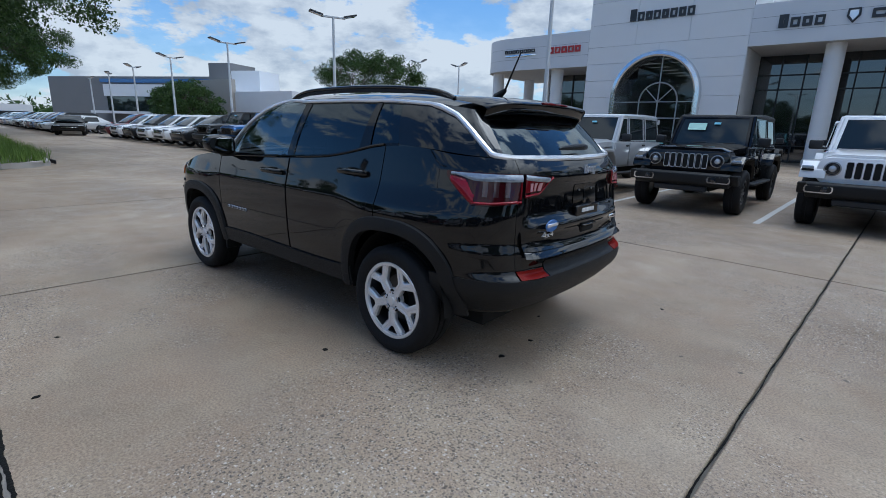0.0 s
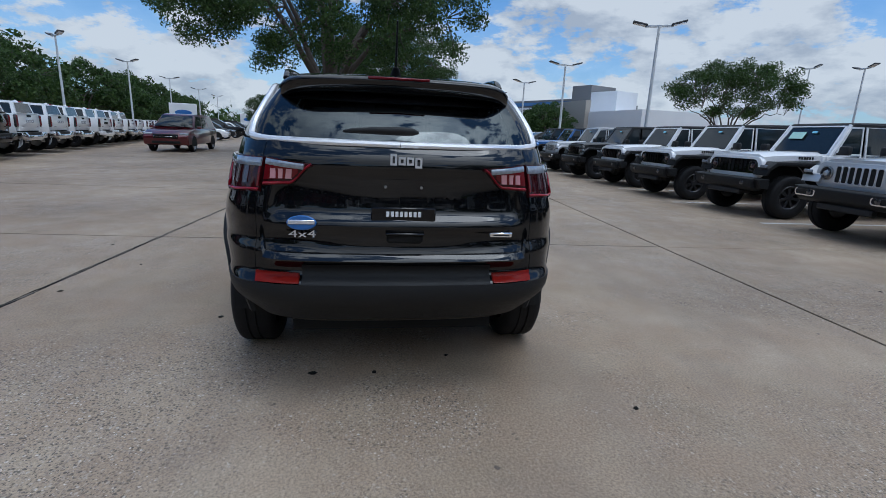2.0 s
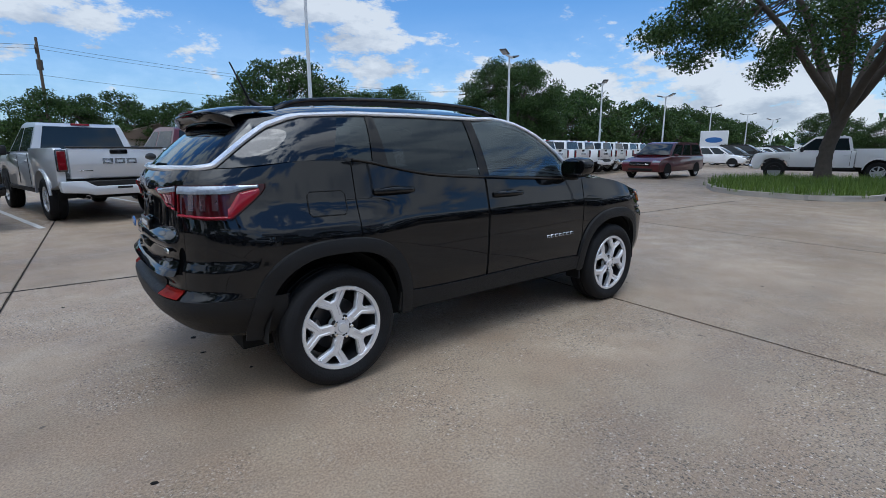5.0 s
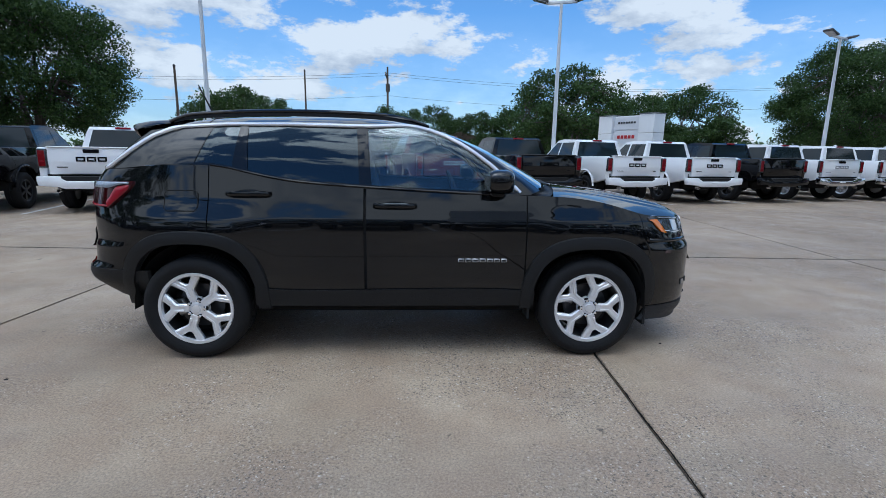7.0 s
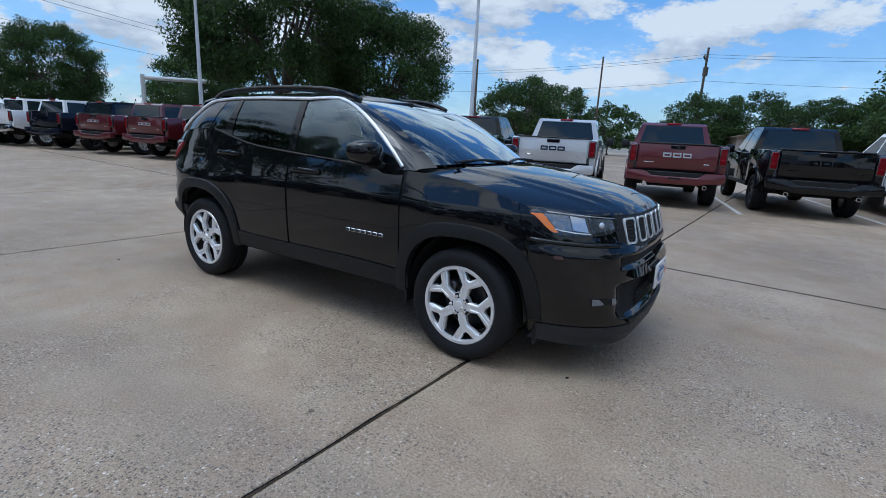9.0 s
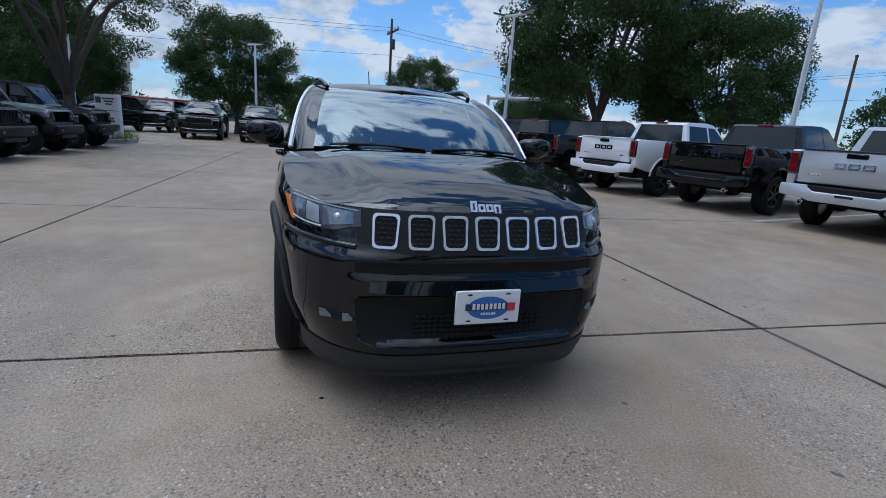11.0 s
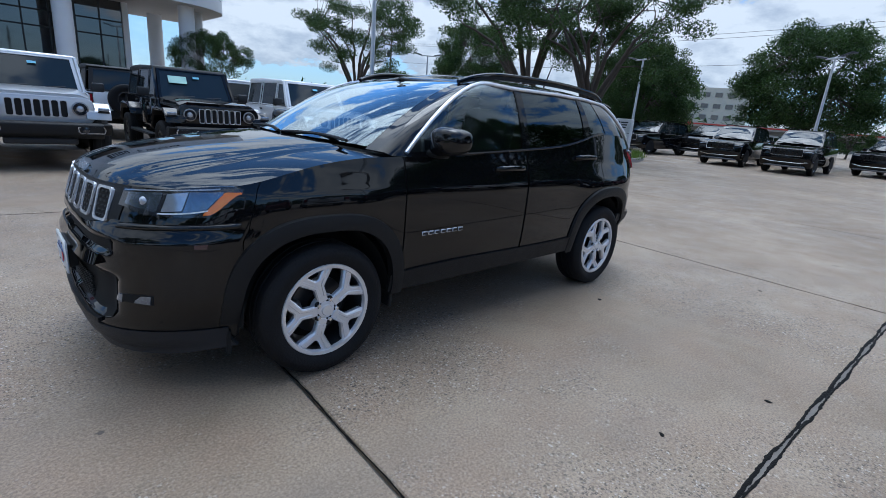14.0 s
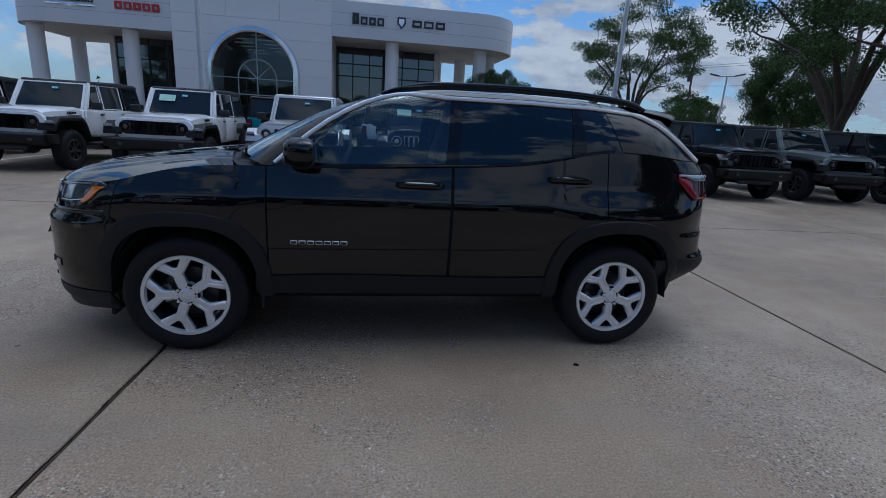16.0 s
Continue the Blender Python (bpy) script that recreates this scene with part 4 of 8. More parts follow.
# tail lamps
for sgn in (1, -1):
    so, si = s_at_x(-1.700), s_rear(0.643)
    hi = lambda a: 1.170 - 0.004 * a
    lo = lambda a: lerp(1.148, 1.000, min(1, a * 3.0) ** 0.75) + 0.010 * step(0.5, 1, a)
    at = lambda a: lerp(so, si, a)
    lamp = part("tail_lamp", skin(so, si, lo, hi, 24, 8, 0.014, 0.03, sgn), RED_DEEP, suv, "dark red tail lamp with clear top", 35)
    part("red_wedge", skin(at(.05), at(.36), lambda a: lo(.05 + .31 * a) + 0.006, lambda a: lerp(1.150, 1.120, a) - 0.066 * step(0.55, 1, a), 12, 6, lambda b: 0.016 + 0.007 * math.sin(math.pi * b), 0.01, sgn), RED_LENS, lamp, "", 70)
    part("red_surround", skin(at(.34), si - 0.02, lambda a: lo(.34 + .66 * a) + 0.006, lambda a: lo(.34 + .66 * a) + 0.019, 14, 5, lambda b: 0.016 + 0.006 * math.sin(math.pi * b), 0.01, sgn), RED_LENS, lamp, "", 70)
    part("red_edge", skin(si - 0.075, si - 0.02, lambda a: 1.036, lambda a: 1.128, 3, 4, 0.019, 0.01, sgn), RED_MID, lamp)
    part("clear_top", skin(at(.06), si - 0.02, lambda a: 1.152 - 0.026 * step(0.05, 0.35, a), lambda a: 1.166 - 0.004 * a, 16, 4, lambda b: 0.020 + 0.004 * math.sin(math.pi * b), 0.01, sgn), PALE_LENS, lamp)
    for k in range(3):
        part("smoked_bar", skin(at(.46 + .15 * k), at(.53 + .15 * k), lambda a: 1.046, lambda a: 1.128, 3, 3, 0.017, 0.01, sgn), SMOKE_LENS, lamp)
    a0, a1 = s_rear(0.627), s_rear(0.412)
    lo2 = lambda a: 1.040 + 0.010 * a + 0.082 * step(0.62, 1.0, a)
    hi2 = lambda a: 1.166 - 0.022 * a
    inner = part("tail_lamp_inner", skin(a0, a1, lo2, hi2, 18, 6, 0.014, 0.03, sgn), RED_DEEP, suv, "red and clear tailgate lamp", 35)
    part("red_surround", skin(a0 + 0.01, a1 - 0.03, lambda a: lo2(a * .97) + 0.004, lambda a: lo2(a * .97) + 0.017, 14, 5, lambda b: 0.016 + 0.006 * math.sin(math.pi * b), 0.01, sgn), RED_LENS, inner, "", 70)
    part("red_panel", skin(a0 + 0.01, lerp(a0, a1, 0.76), lambda a: lo2(a * .76) + 0.028, lambda a: hi2(a * .76) - 0.030, 10, 3, 0.018, 0.01, sgn), RED_MID, inner)
    part("clear_top", skin(a0 + 0.01, lerp(a0, a1, 0.86), lambda a: hi2(a * .86) - 0.030, lambda a: hi2(a * .86) - 0.004, 8, 4, lambda b: 0.019 + 0.004 * math.sin(math.pi * b), 0.01, sgn), PALE_LENS, inner)
    for k in range(3):
        part("lamp_block", skin(lerp(a0, a1, 0.16 + 0.19 * k), lerp(a0, a1, 0.27 + 0.19 * k), lambda a: 1.074, lambda a: 1.118, 3, 3, 0.022, 0.01, sgn), PINK_LENS, inner)
    part("rear_reflector", skin(s_rear(0.650), s_rear(0.455), lambda a: 0.604, lambda a: 0.646 - 0.004 * a, 8, 6, 0.010, 0.012, sgn), REFLECTOR, suv, "red rear bumper reflector", 35)

# tailgate trim
g = skin(s_rear(0.60), 17, lambda a: 0.710 + 0.006 * (1 - a), lambda a: 0.742 + 0.006 * (1 - a), 26, 4, lambda b: 0.026 - 0.022 * b ** 0.8, 0.012)
part("tailgate_lip", whole(g), PAINT_BLACK, suv, "rounded body-colour lip along the tailgate's lower edge", 70)
both("tailgate_lip_end", skin(s_rear(0.630), s_rear(0.60), lambda a: lerp(0.83, 0.721, a ** 0.6), lambda a: lerp(0.858, 0.743, a ** 0.6), 10, 4, lambda b: 0.018 - 0.012 * b, 0.012), PAINT_BLACK, suv)
g = skin(s_rear(0.13), 17, lambda a: 0.945, lambda a: 1.085, 10, 6, 0.003, 0.01)
part("plate_recess", whole(g), PAINT_BLACK, suv)
part("plate_blank", box(-2.112, -0.018, 0.925, 0.02, 0.30, 0.070, 0.006), GLOSS_BLACK, suv, "black dealer plate strip with white letter bars")
for k in range(8):
    part("letter_bar", box(-2.124, 0.055 - 0.021 * k, 0.929, 0.004, 0.014, 0.024), WHITE_PLASTIC, suv)
part("tailgate_handle", box(-2.116, -0.026, 0.815, 0.03, 0.17, 0.050, 0.012), DARK, suv, "recessed tailgate handle")
part("tailgate_handle_lip", box(-2.132, -0.026, 0.838, 0.03, 0.18, 0.012, 0.004), PAINT_BLACK, suv)
for y in (0.066, -0.100):
    part("plate_screw", lathe([(0.0, -0.004), (0.007, -0.003), (0.007, 0.004)], 10, "x"), STEEL, suv).location = (-2.094, y, 1.050)


def text_part(name, body, size, m, material, parent, depth=0.004, label=""):
    cu = bpy.data.curves.new(name, "FONT")
    cu.body, cu.size, cu.extrude, cu.align_x, cu.align_y = body, size, depth, "CENTER", "CENTER"
    tmp = bpy.data.objects.new(name, cu)
    me = bpy.data.meshes.new_from_object(tmp)
    bpy.data.objects.remove(tmp)
    bpy.data.curves.remove(cu)
    me.materials.clear()
    me.materials.append(material)
    ob = new(name, me)
    ob.matrix_basis = m
    if parent:
        ob.parent = parent
    return tagged(ob, label) if label else ob


def facing(x, y, z, rz, s=1.0):
    """Upright lettering whose reader looks along the heading rz (degrees)."""
    return pose(x, y, z, 90, 0, rz)


# brand marks as plain bars and shapes in their colours; the drive mark is lettered
for x, rz, z0, sg in ((-2.106, -90, 1.172, -1), (2.143, 90, 0.974, 1)):
    for k, (w, h, dz) in enumerate(((0.030, 0.052, 0.004), (0.032, 0.036, -0.002), (0.032, 0.036, -0.002), (0.032, 0.048, -0.008))):
        y = (-0.057 + 0.038 * k) * sg - (0.026 if sg < 0 else 0)
        b = part("badge_block", hollow(w, h, 0.008, 0.0095, "x"), BADGE, suv, smooth=0)
        b.matrix_basis = pose(x, y, z0 + dz, 0, -30 if sg > 0 else 0, 0)
text_part("drive_badge", "4x4", 0.055, facing(-2.108, 0.440, 0.828, -90), BADGE, suv, 0.004, "silver drive badge").scale = (1.5, 0.85, 1)
part("dealer_badge", moved(lathe([(0, 0.006), (0.9, 0.006), (1, 0.0)], 28, "x"), Matrix.Translation((-2.128, 0.440, 0.884)) @ Matrix.Diagonal((-1, 0.066, 0.034, 1))), BLUE_PRINT, suv, "blue and silver oval dealer badge")
part("dealer_badge_band", box(-2.136, 0.440, 0.888, 0.006, 0.118, 0.020, 0.003), BADGE, suv)
part("trim_badge", box(-2.092, -0.495, 0.830, 0.012, 0.115, 0.028, 0.005), CHROME, suv, "chrome trim badge")
part("trim_badge_bar", box(-2.100, -0.495, 0.830, 0.004, 0.082, 0.006, 0.002), PLASTIC, suv)
for sgn in (1, -1):
    for k in range(7):
        ring = box(0, 0, 0, 0.040, 0.008, 0.024, 0.003)
        hole = box(0, 0.0045, 0, 0.031, 0.004, 0.014, 0.001)
        x = 0.735 - 0.0245 - 0.0475 * k
        p = SY_SIDE(x, 0.683)
        b = part("side_badge_letter", ring, BADGE, suv)
        b.location = (x, sgn * (p.y + 0.003), 0.683)
        d = part("badge_slot", hole, PLASTIC, b)
        d.scale = (1, sgn, 1)

# grille: seven chrome-ringed slots with mesh behind, in a dark panel
g = skin(s_front(0.555), 0, lambda a: lerp(0.815, 0.775, step(0, 0.5, a)), lambda a: 0.952, 24, 6, 0.004, 0.012)
part("grille_panel", whole(g), PLASTIC, suv, smooth=35)


def rounded(w, h, r, n=4):
    pts = []
    for cx, cy, a0 in ((w - r, h - r, 0), (-(w - r), h - r, 90), (-(w - r), -(h - r), 180), (w - r, -(h - r), 270)):
        for k in range(n + 1):
            t = radians(a0 + 90 * k / n)
            pts.append((cx + r * math.cos(t), cy + r * math.sin(t)))
    return pts


def ring_prism(outer, inner, d0, d1):
    """A flat ring in the y-z plane between two matching outlines, along x."""
    n = len(outer)
    V = [Vector((d, *p)) for d in (d0, d1) for o in (outer, inner) for p in o]
    F = []
    for i in range(n):
        j = (i + 1) % n
        F += [[2 * n + i, 2 * n + j, 3 * n + j, 3 * n + i], [i, 2 * n + i, 2 * n + j, j][::-1], [n + i, n + j, 3 * n + j, 3 * n + i][::-1], [i, j, n + j, n + i]]
    return V, F


def slot_outline(w, h):
    """An upright slot that narrows a little towards its rounded foot."""
    return [(a * (1 - 0.10 * step(0, -h, b)), b) for a, b in rounded(w, h, 0.020)]


for k in range(7):
    y = (k - 3) * 0.1475
    w = 0.054
    ay = abs(y)
    p = shell(s_front(ay), 0.868)
    q0, q1 = shell(s_front(max(0, ay - 0.04)), 0.868), shell(s_front(ay + 0.04), 0.868)
    yaw = math.degrees(math.atan2(q0.x - q1.x, q1.y - q0.y)) * (1 if y > 0.01 else -1 if y < -0.01 else 0)
    slot = part("grille_slot", ring_prism(slot_outline(w + 0.004, 0.075), slot_outline(w - 0.006, 0.064), -0.004, 0.009), BRIGHT, suv, "chrome-ringed grille slot", 30)
    slot.matrix_basis = pose(p.x + 0.002, y, 0.866, 0, -17, yaw)
    part("slot_back", box(0.002, 0, 0, 0.004, 2 * w - 0.016, 0.122), DARK, slot)
    bars = []
    for r in range(6):
        for c in range(3):
            bars.append(box(0.005, (c - 1) * 0.030 + (0.015 if r % 2 else 0), -0.05 + 0.02 * r, 0.006, 0.022, 0.010, 0.003))
    part("slot_mesh", join(*bars), PLASTIC, slot)

# headlamps
for sgn in (1, -1):
    h0, h1 = s_front(0.535), s_at_x(1.765)
    at = lambda f: lerp(h0, h1, f)
    top = lambda a: lerp(0.946, 0.980, step(0, 0.9, a)) - 0.012 * step(0.9, 1, a)
    bot = lambda a: lerp(0.876, 0.850, step(0, 0.3, a)) + 0.098 * step(0.74, 1, a)
    lamp = part("headlamp", skin(h0, h1, bot, top, 26, 8, 0.008, 0.03, sgn), LAMP_DARK, suv, "headlamp with clear lens and amber end", 35)
    part("upper_strip", skin(at(.02), at(.80), lambda a: lerp(0.938, 0.966, a), lambda a: lerp(0.942, 0.972, a), 18, 2, 0.012, 0.01, sgn), GREY_LENS, lamp)
    part("inner_bowl", skin(at(.06), at(.36), lambda a: lerp(0.886, 0.864, a), lambda a: lerp(0.933, 0.944, a), 8, 5, 0.011, 0.01, sgn), LAMP_CLEAR, lamp)
    part("projector", moved(lathe([(0, .014), (.012, .012), (.019, .004), (.021, 0)], 16, "x"), pose(0, 0, 0)), CLEAR_LENS, lamp).matrix_basis = pose(shell(at(.22), .902).x + .006, sgn * shell(at(.22), .902).y, .902, 0, 0, sgn * 25)
    part("reflector", skin(at(.40), at(.56), lambda a: lerp(0.868, 0.876, a), lambda a: lerp(0.940, 0.952, a), 6, 4, 0.012, 0.01, sgn), CLEAR_LENS, lamp)
    part("reflector", skin(at(.57), at(.84), lambda a: lerp(0.868, 0.946, step(.50, 1, a)), lambda a: lerp(0.952, 0.958, a), 6, 4, 0.012, 0.01, sgn), LAMP_CLEAR, lamp)
    part("daylight_bar", skin(at(.38), at(.76), lambda a: lerp(0.858, 0.878, a ** 2), lambda a: lerp(0.863, 0.884, a ** 2), 10, 2, 0.013, 0.01, sgn), WHITE_PLASTIC, lamp)
    part("amber_end", skin(s_at_x(1.890), h1 - 0.02, lambda a: lerp(0.862, 0.950, step(0.15, 1, a)), lambda a: lerp(0.868, 0.957, min(1, a / .45)), 14, 4, 0.012, 0.01, sgn), AMBER, lamp)
    part("side_marker", skin(s_at_x(1.875), s_at_x(1.83), lambda a: 0.722, lambda a: 0.740, 4, 2, 0.004, 0.01, sgn), SMOKE_LENS, suv, "small clear side marker")
    part("corner_pocket", skin(s_front(0.55), s_front(0.715), lambda a: lerp(0.478, 0.466, a), lambda a: lerp(0.482, 0.510, step(0, 0.4, a)), 12, 4, 0.003, 0.012, sgn), DARK, suv)
    # pale lamp-bowl colour paints in the sky's reflection on the black pocket facets
    for f0, f1 in ((0.575, 0.615), (0.660, 0.708)):
        part("pocket_glint", skin(s_front(f0), s_front(f1), lambda a: lerp(0.474, 0.468, a), lambda a: lerp(0.484, 0.506, step(0, 0.4, a)), 6, 3, lambda b: 0.006 - 0.002 * b, 0.012, sgn), LAMP_CLEAR, suv)
    part("brow_crease", skin(s_front(0.56), s_at_x(1.74), lambda a: lerp(0.784, 0.800, a), lambda a: lerp(0.806, 0.828, a), 14, 4, lambda b: 0.003 + 0.009 * math.sin(math.pi * b), 0.02, sgn), PAINT_BLACK, suv, "", 70)

# front bumper: upper slot, middle bar, lower mesh, plate
g = skin(s_front(0.56), 0, lambda a: 0.690, lambda a: 0.738, 16, 2, 0.003, 0.01)
part("upper_intake", whole(g), DARK, suv)
g = skin(s_front(0.50), 0, lambda a: lerp(0.618, 0.600, a), lambda a: 0.662, 18, 6, lambda b: 0.028 - 0.020 * b, 0.03)
part("middle_bar", whole(g), PAINT_BLACK, suv, smooth=35)
g = skin(s_front(0.56), 0, lambda a: lerp(0.380, 0.345, step(0, 0.3, a)), lambda a: lerp(0.570, 0.592, step(0, 0.3, a)), 16, 5, 0.002, 0.01)
part("lower_intake", whole(g), DARK, suv)
g = skin(s_front(0.50), 0, lambda a: 0.340, lambda a: 0.362, 16, 2, 0.016, 0.02)
part("lower_bar", whole(g), PLASTIC, suv)
both("tow_hook_cover", moved(lathe([(0.026, 0), (0.028, 0.004), (0.024, 0.004)], 20, "x"), pose(2.175, .462, .634, 0, 0, 20)), PLASTIC, suv)
mesh = [box(2.205 - 0.12 * y * y, y, z, 0.012, 0.020, 0.012, 0.003) for z in np.arange(0.385, 0.50, 0.022) for y in np.arange(-0.30, 0.31, 0.028)]
part("lower_mesh", join(*mesh), PLASTIC, suv)
plate = part("dealer_plate", box(2.2670, 0, 0.555, 0.012, 0.305, 0.156, 0.005), WHITE_PLASTIC, suv, "white dealer plate with blue oval print")
part("plate_bracket", box(2.2420, 0, 0.56, 0.04, 0.26, 0.11, 0.004), PLASTIC, suv)
part("print_oval", moved(lathe([(0, 0.002), (1, 0.002), (1, 0)], 36, "x"), Matrix.Translation((2.2730, 0, 0.553)) @ Matrix.Diagonal((1, 0.098, 0.052, 1))), BLUE_PRINT, plate)
part("print_band", box(2.2765, 0, 0.559, 0.003, 0.215, 0.030), NAVY_PRINT, plate)
for k in range(8):
    part("letter_bar", box(2.2790, -0.070 + 0.020 * k, 0.561, 0.003, 0.012, 0.026), WHITE_PLASTIC, plate)
for k in range(6):
    part("small_bar", box(2.2765, -0.030 + 0.012 * k, 0.527, 0.003, 0.007, 0.010), WHITE_PLASTIC, plate)
part("print_flag", box(2.2785, 0.108, 0.556, 0.003, 0.036, 0.038, 0.001), RED_PRINT, plate)
for y in (-0.09, 0.09):
    for z in (0.615, 0.495):
        part("slot_hole", box(2.2745, y, z, 0.002, 0.022, 0.007, 0.001), DARK, plate)

# mirrors, handles, fuel flap, wipers
for sgn in (1, -1):
    bm = bmesh.new()
    bmesh.ops.create_icosphere(bm, subdivisions=4, radius=1)
    for v in bm.verts:
        c = v.co
        q = [math.copysign(abs(k) ** 0.62, k) for k in c]
        v.co = Vector((0.085 * q[0] + 0.03 * (1 - abs(q[1])), 0.118 * q[1], 0.078 * q[2] * (1 - 0.18 * (q[1] > 0) * q[1]) + 0.010 * q[1]))
        if v.co.x < -0.055:
            v.co.x = -0.055
    mir = part("door_mirror", moved(geo_bm(bm), pose(0.632, sgn * 0.985, 1.203, 0, 0, 0) @ Matrix.Diagonal((1, sgn, 1, 1))), PAINT_BLACK, suv, "gloss black door mirror", 60)
    part("mirror_glass", box(0, 0, 0, 0.006, 0.17, 0.105, 0.003, 1, pose(0.575, sgn * 0.985, 1.203, 0, 0, -sgn * 5)), MIRROR, mir)
    part("mirror_arm", box(0.65, sgn * 0.905, 1.128, 0.085, 0.13, 0.040, 0.014), PLASTIC, mir)
    for name, x, z in (("front_door", -0.007, 1.040), ("rear_door", -0.937, 1.106)):
        y = SY_SIDE(x, z).y
        cup = moved(lathe([(0, 0.003), (0.8, 0.002), (1, 0)], 24, "y"), Matrix.Translation((x, sgn * (y + 0.001), z - 0.006)) @ Matrix.Diagonal((0.085, sgn, 0.035, 1)))
        part("handle_cup", cup, GLOSS_BLACK, DOORS[name, sgn])
        hp = [(x - 0.135, sgn * (y + 0.004), z - 0.004), (x - 0.105, sgn * (y + 0.034), z), (x, sgn * (y + 0.044), z + 0.002), (x + 0.100, sgn * (y + 0.034), z), (x + 0.130, sgn * (y + 0.004), z - 0.002)]
        part("door_handle", tube([spline(hp, t) for t in np.linspace(0, 4, 17)], 0.014, 8, True, 1.25), PAINT_BLACK, DOORS[name, sgn])
part("fuel_flap", skin(s_at_x(-1.262), s_at_x(-1.470), lambda a: 0.995, lambda a: 1.115, 8, 6, 0.002, 0.006, -1), PAINT_BLACK, DOORS["quarter_panel", -1], "fuel filler flap with rounded outline", 35)
fr = [shell(lerp(s_at_x(-1.258), s_at_x(-1.474), a), b) for a, b in ((0, 1.02), (0, 1.10), (.08, 1.119), (.92, 1.119), (1, 1.10), (1, 1.01), (.92, .991), (.08, .991), (0, 1.02))]
part("flap_gap", mirror_y(tube([v + Vector((0, 0.001, 0)) for v in fr], 0.0032, 6)), DARK, DOORS["quarter_panel", -1])
for y0, y1, x0, x1 in ((0.62, 0.02, 1.06, 1.145), (-0.02, -0.60, 1.145, 1.06)):
    pts = [(lerp(x0, x1, t) - 0.03 * math.sin(3.14 * t), lerp(y0, y1, t), 1.168 + 0.012 * math.sin(3.14 * t)) for t in np.linspace(0, 1, 9)]
    part("windscreen_wiper", tube(pts, 0.011, 6, True, 0.8), PLASTIC, suv)
part("rear_wiper", tube([(-2.040, 0.26, 1.292), (-2.040, 0.22, 1.296), (-2.046, 0.12, 1.300), (-2.050, 0.0, 1.302), (-2.046, -0.06, 1.300), (-2.04, -0.085, 1.298)], [0.005, 0.012, 0.017, 0.021, 0.017, 0.006], 10), PLASTIC, suv, "black rear window wiper under its cover")

# wheels


def tyre_geo(R, r, w, lugs=44, groove=0.008):
    prof = [(r - 0.012, -w * 0.40), (r + 0.008, -w * 0.46), (r + (R - r) * 0.45, -w * 0.52), (R - 0.035, -w * 0.50), (R - 0.010, -w * 0.43), (R, -w * 0.34),
            (R, -w * 0.14), (R - groove, -w * 0.13), (R - groove, -w * 0.09), (R, -w * 0.08), (R, w * 0.08), (R - groove, w * 0.09), (R - groove, w * 0.13), (R, w * 0.14),
            (R, w * 0.34), (R - 0.010, w * 0.43), (R - 0.035, w * 0.50), (r + (R - r) * 0.45, w * 0.52), (r + 0.008, w * 0.46), (r - 0.012, w * 0.40)]
    return lathe(prof, 64)


def spoke_plate(poly, y0, y1, ang, bev=0.006):
    g = prism(poly, y0, y1, "y", bev)
    return moved(g, Matrix.Rotation(ang, 4, "Y"))


def wheel(parent, x, y, R=TYRE_R, r=0.245, w=0.225, steer=0.0, turn=0.0):
    """A road wheel whose outside faces +y (turned round for the other side)."""
    sgn = 1 if y > 0 else -1
    wh = new("wheel")
    wh.parent = parent
    wh.matrix_basis = pose(x, y, R, 0, 0, (0 if sgn > 0 else 180) + steer) @ Matrix.Rotation(turn, 4, "Y")
    part("tyre", tyre_geo(R, r, w), RUBBER, wh, smooth=50)
    rim = [(r + 0.002, w * .42), (r - 0.004, w * .455), (r - 0.022, w * .45), (r - 0.028, w * .36), (r - 0.040, w * .10), (r - 0.045, -w * .40)]
    part("rim", lathe(rim[:4], 64), ALLOY, wh, smooth=40)
    part("barrel", lathe(rim[3:], 48), DARK_ALLOY, wh, smooth=40)
    f = w * 0.40
    for k in range(5):
        a = 2 * math.pi * k / 5
        stem = [(-.029, .045), (-.027, .126), (-.099, .194), (-.096, .218), (-.062, .234), (-.010, .172), (.010, .172), (.062, .234), (.096, .218), (.099, .194), (.027, .126), (.029, .045)]
        spoke = part("spoke", spoke_plate([(px * r / 0.245, pz * r / 0.245) for px, pz in stem], f - 0.034, f, a), ALLOY, wh, smooth=30)
        for m in (1, -1):
            rib = [(m * .008, .078), (m * .026, .078), (m * .024, .132), (m * .088, .198), (m * .074, .210), (m * .012, .146)]
            part("spoke_rib", spoke_plate(rib if m < 0 else rib[::-1], f - 0.002, f + 0.0045, a, 0.002), ALLOY, spoke, smooth=30)
        at_nut = Matrix.Rotation(a + 0.63, 4, "Y") @ Matrix.Translation((0, f - 0.006, 0.056))
        part("lug_recess", moved(lathe([(0, .004), (.018, .004), (.019, 0)], 14), at_nut), DARK, wh)
        part("lug_nut", moved(lathe([(0, .018), (.008, .018), (.0105, .012), (.0105, 0)], 8), at_nut), CHROME, wh)
    part("hub_cap", lathe([(0, f + 0.012), (.026, f + 0.010), (.030, f + 0.002), (.072, f - 0.010), (.078, f - 0.034)], 32), ALLOY, wh)
    part("brake_disc", lathe([(0.06, 0.0), (0.150, 0.0), (0.150, -0.02), (0.06, -0.02)], 32, close=True), DARK_ALLOY, wh)
    part("brake_caliper", box(0.125, 0.0, 0.03, 0.07, 0.06, 0.12, 0.012), STEEL, wh)
    # added black disc, painted-in shade behind the spokes
    part("wheel_shade_disc", lathe([(0, -0.045), (r - 0.05, -0.045)], 24), DARK, wh)
    return wh


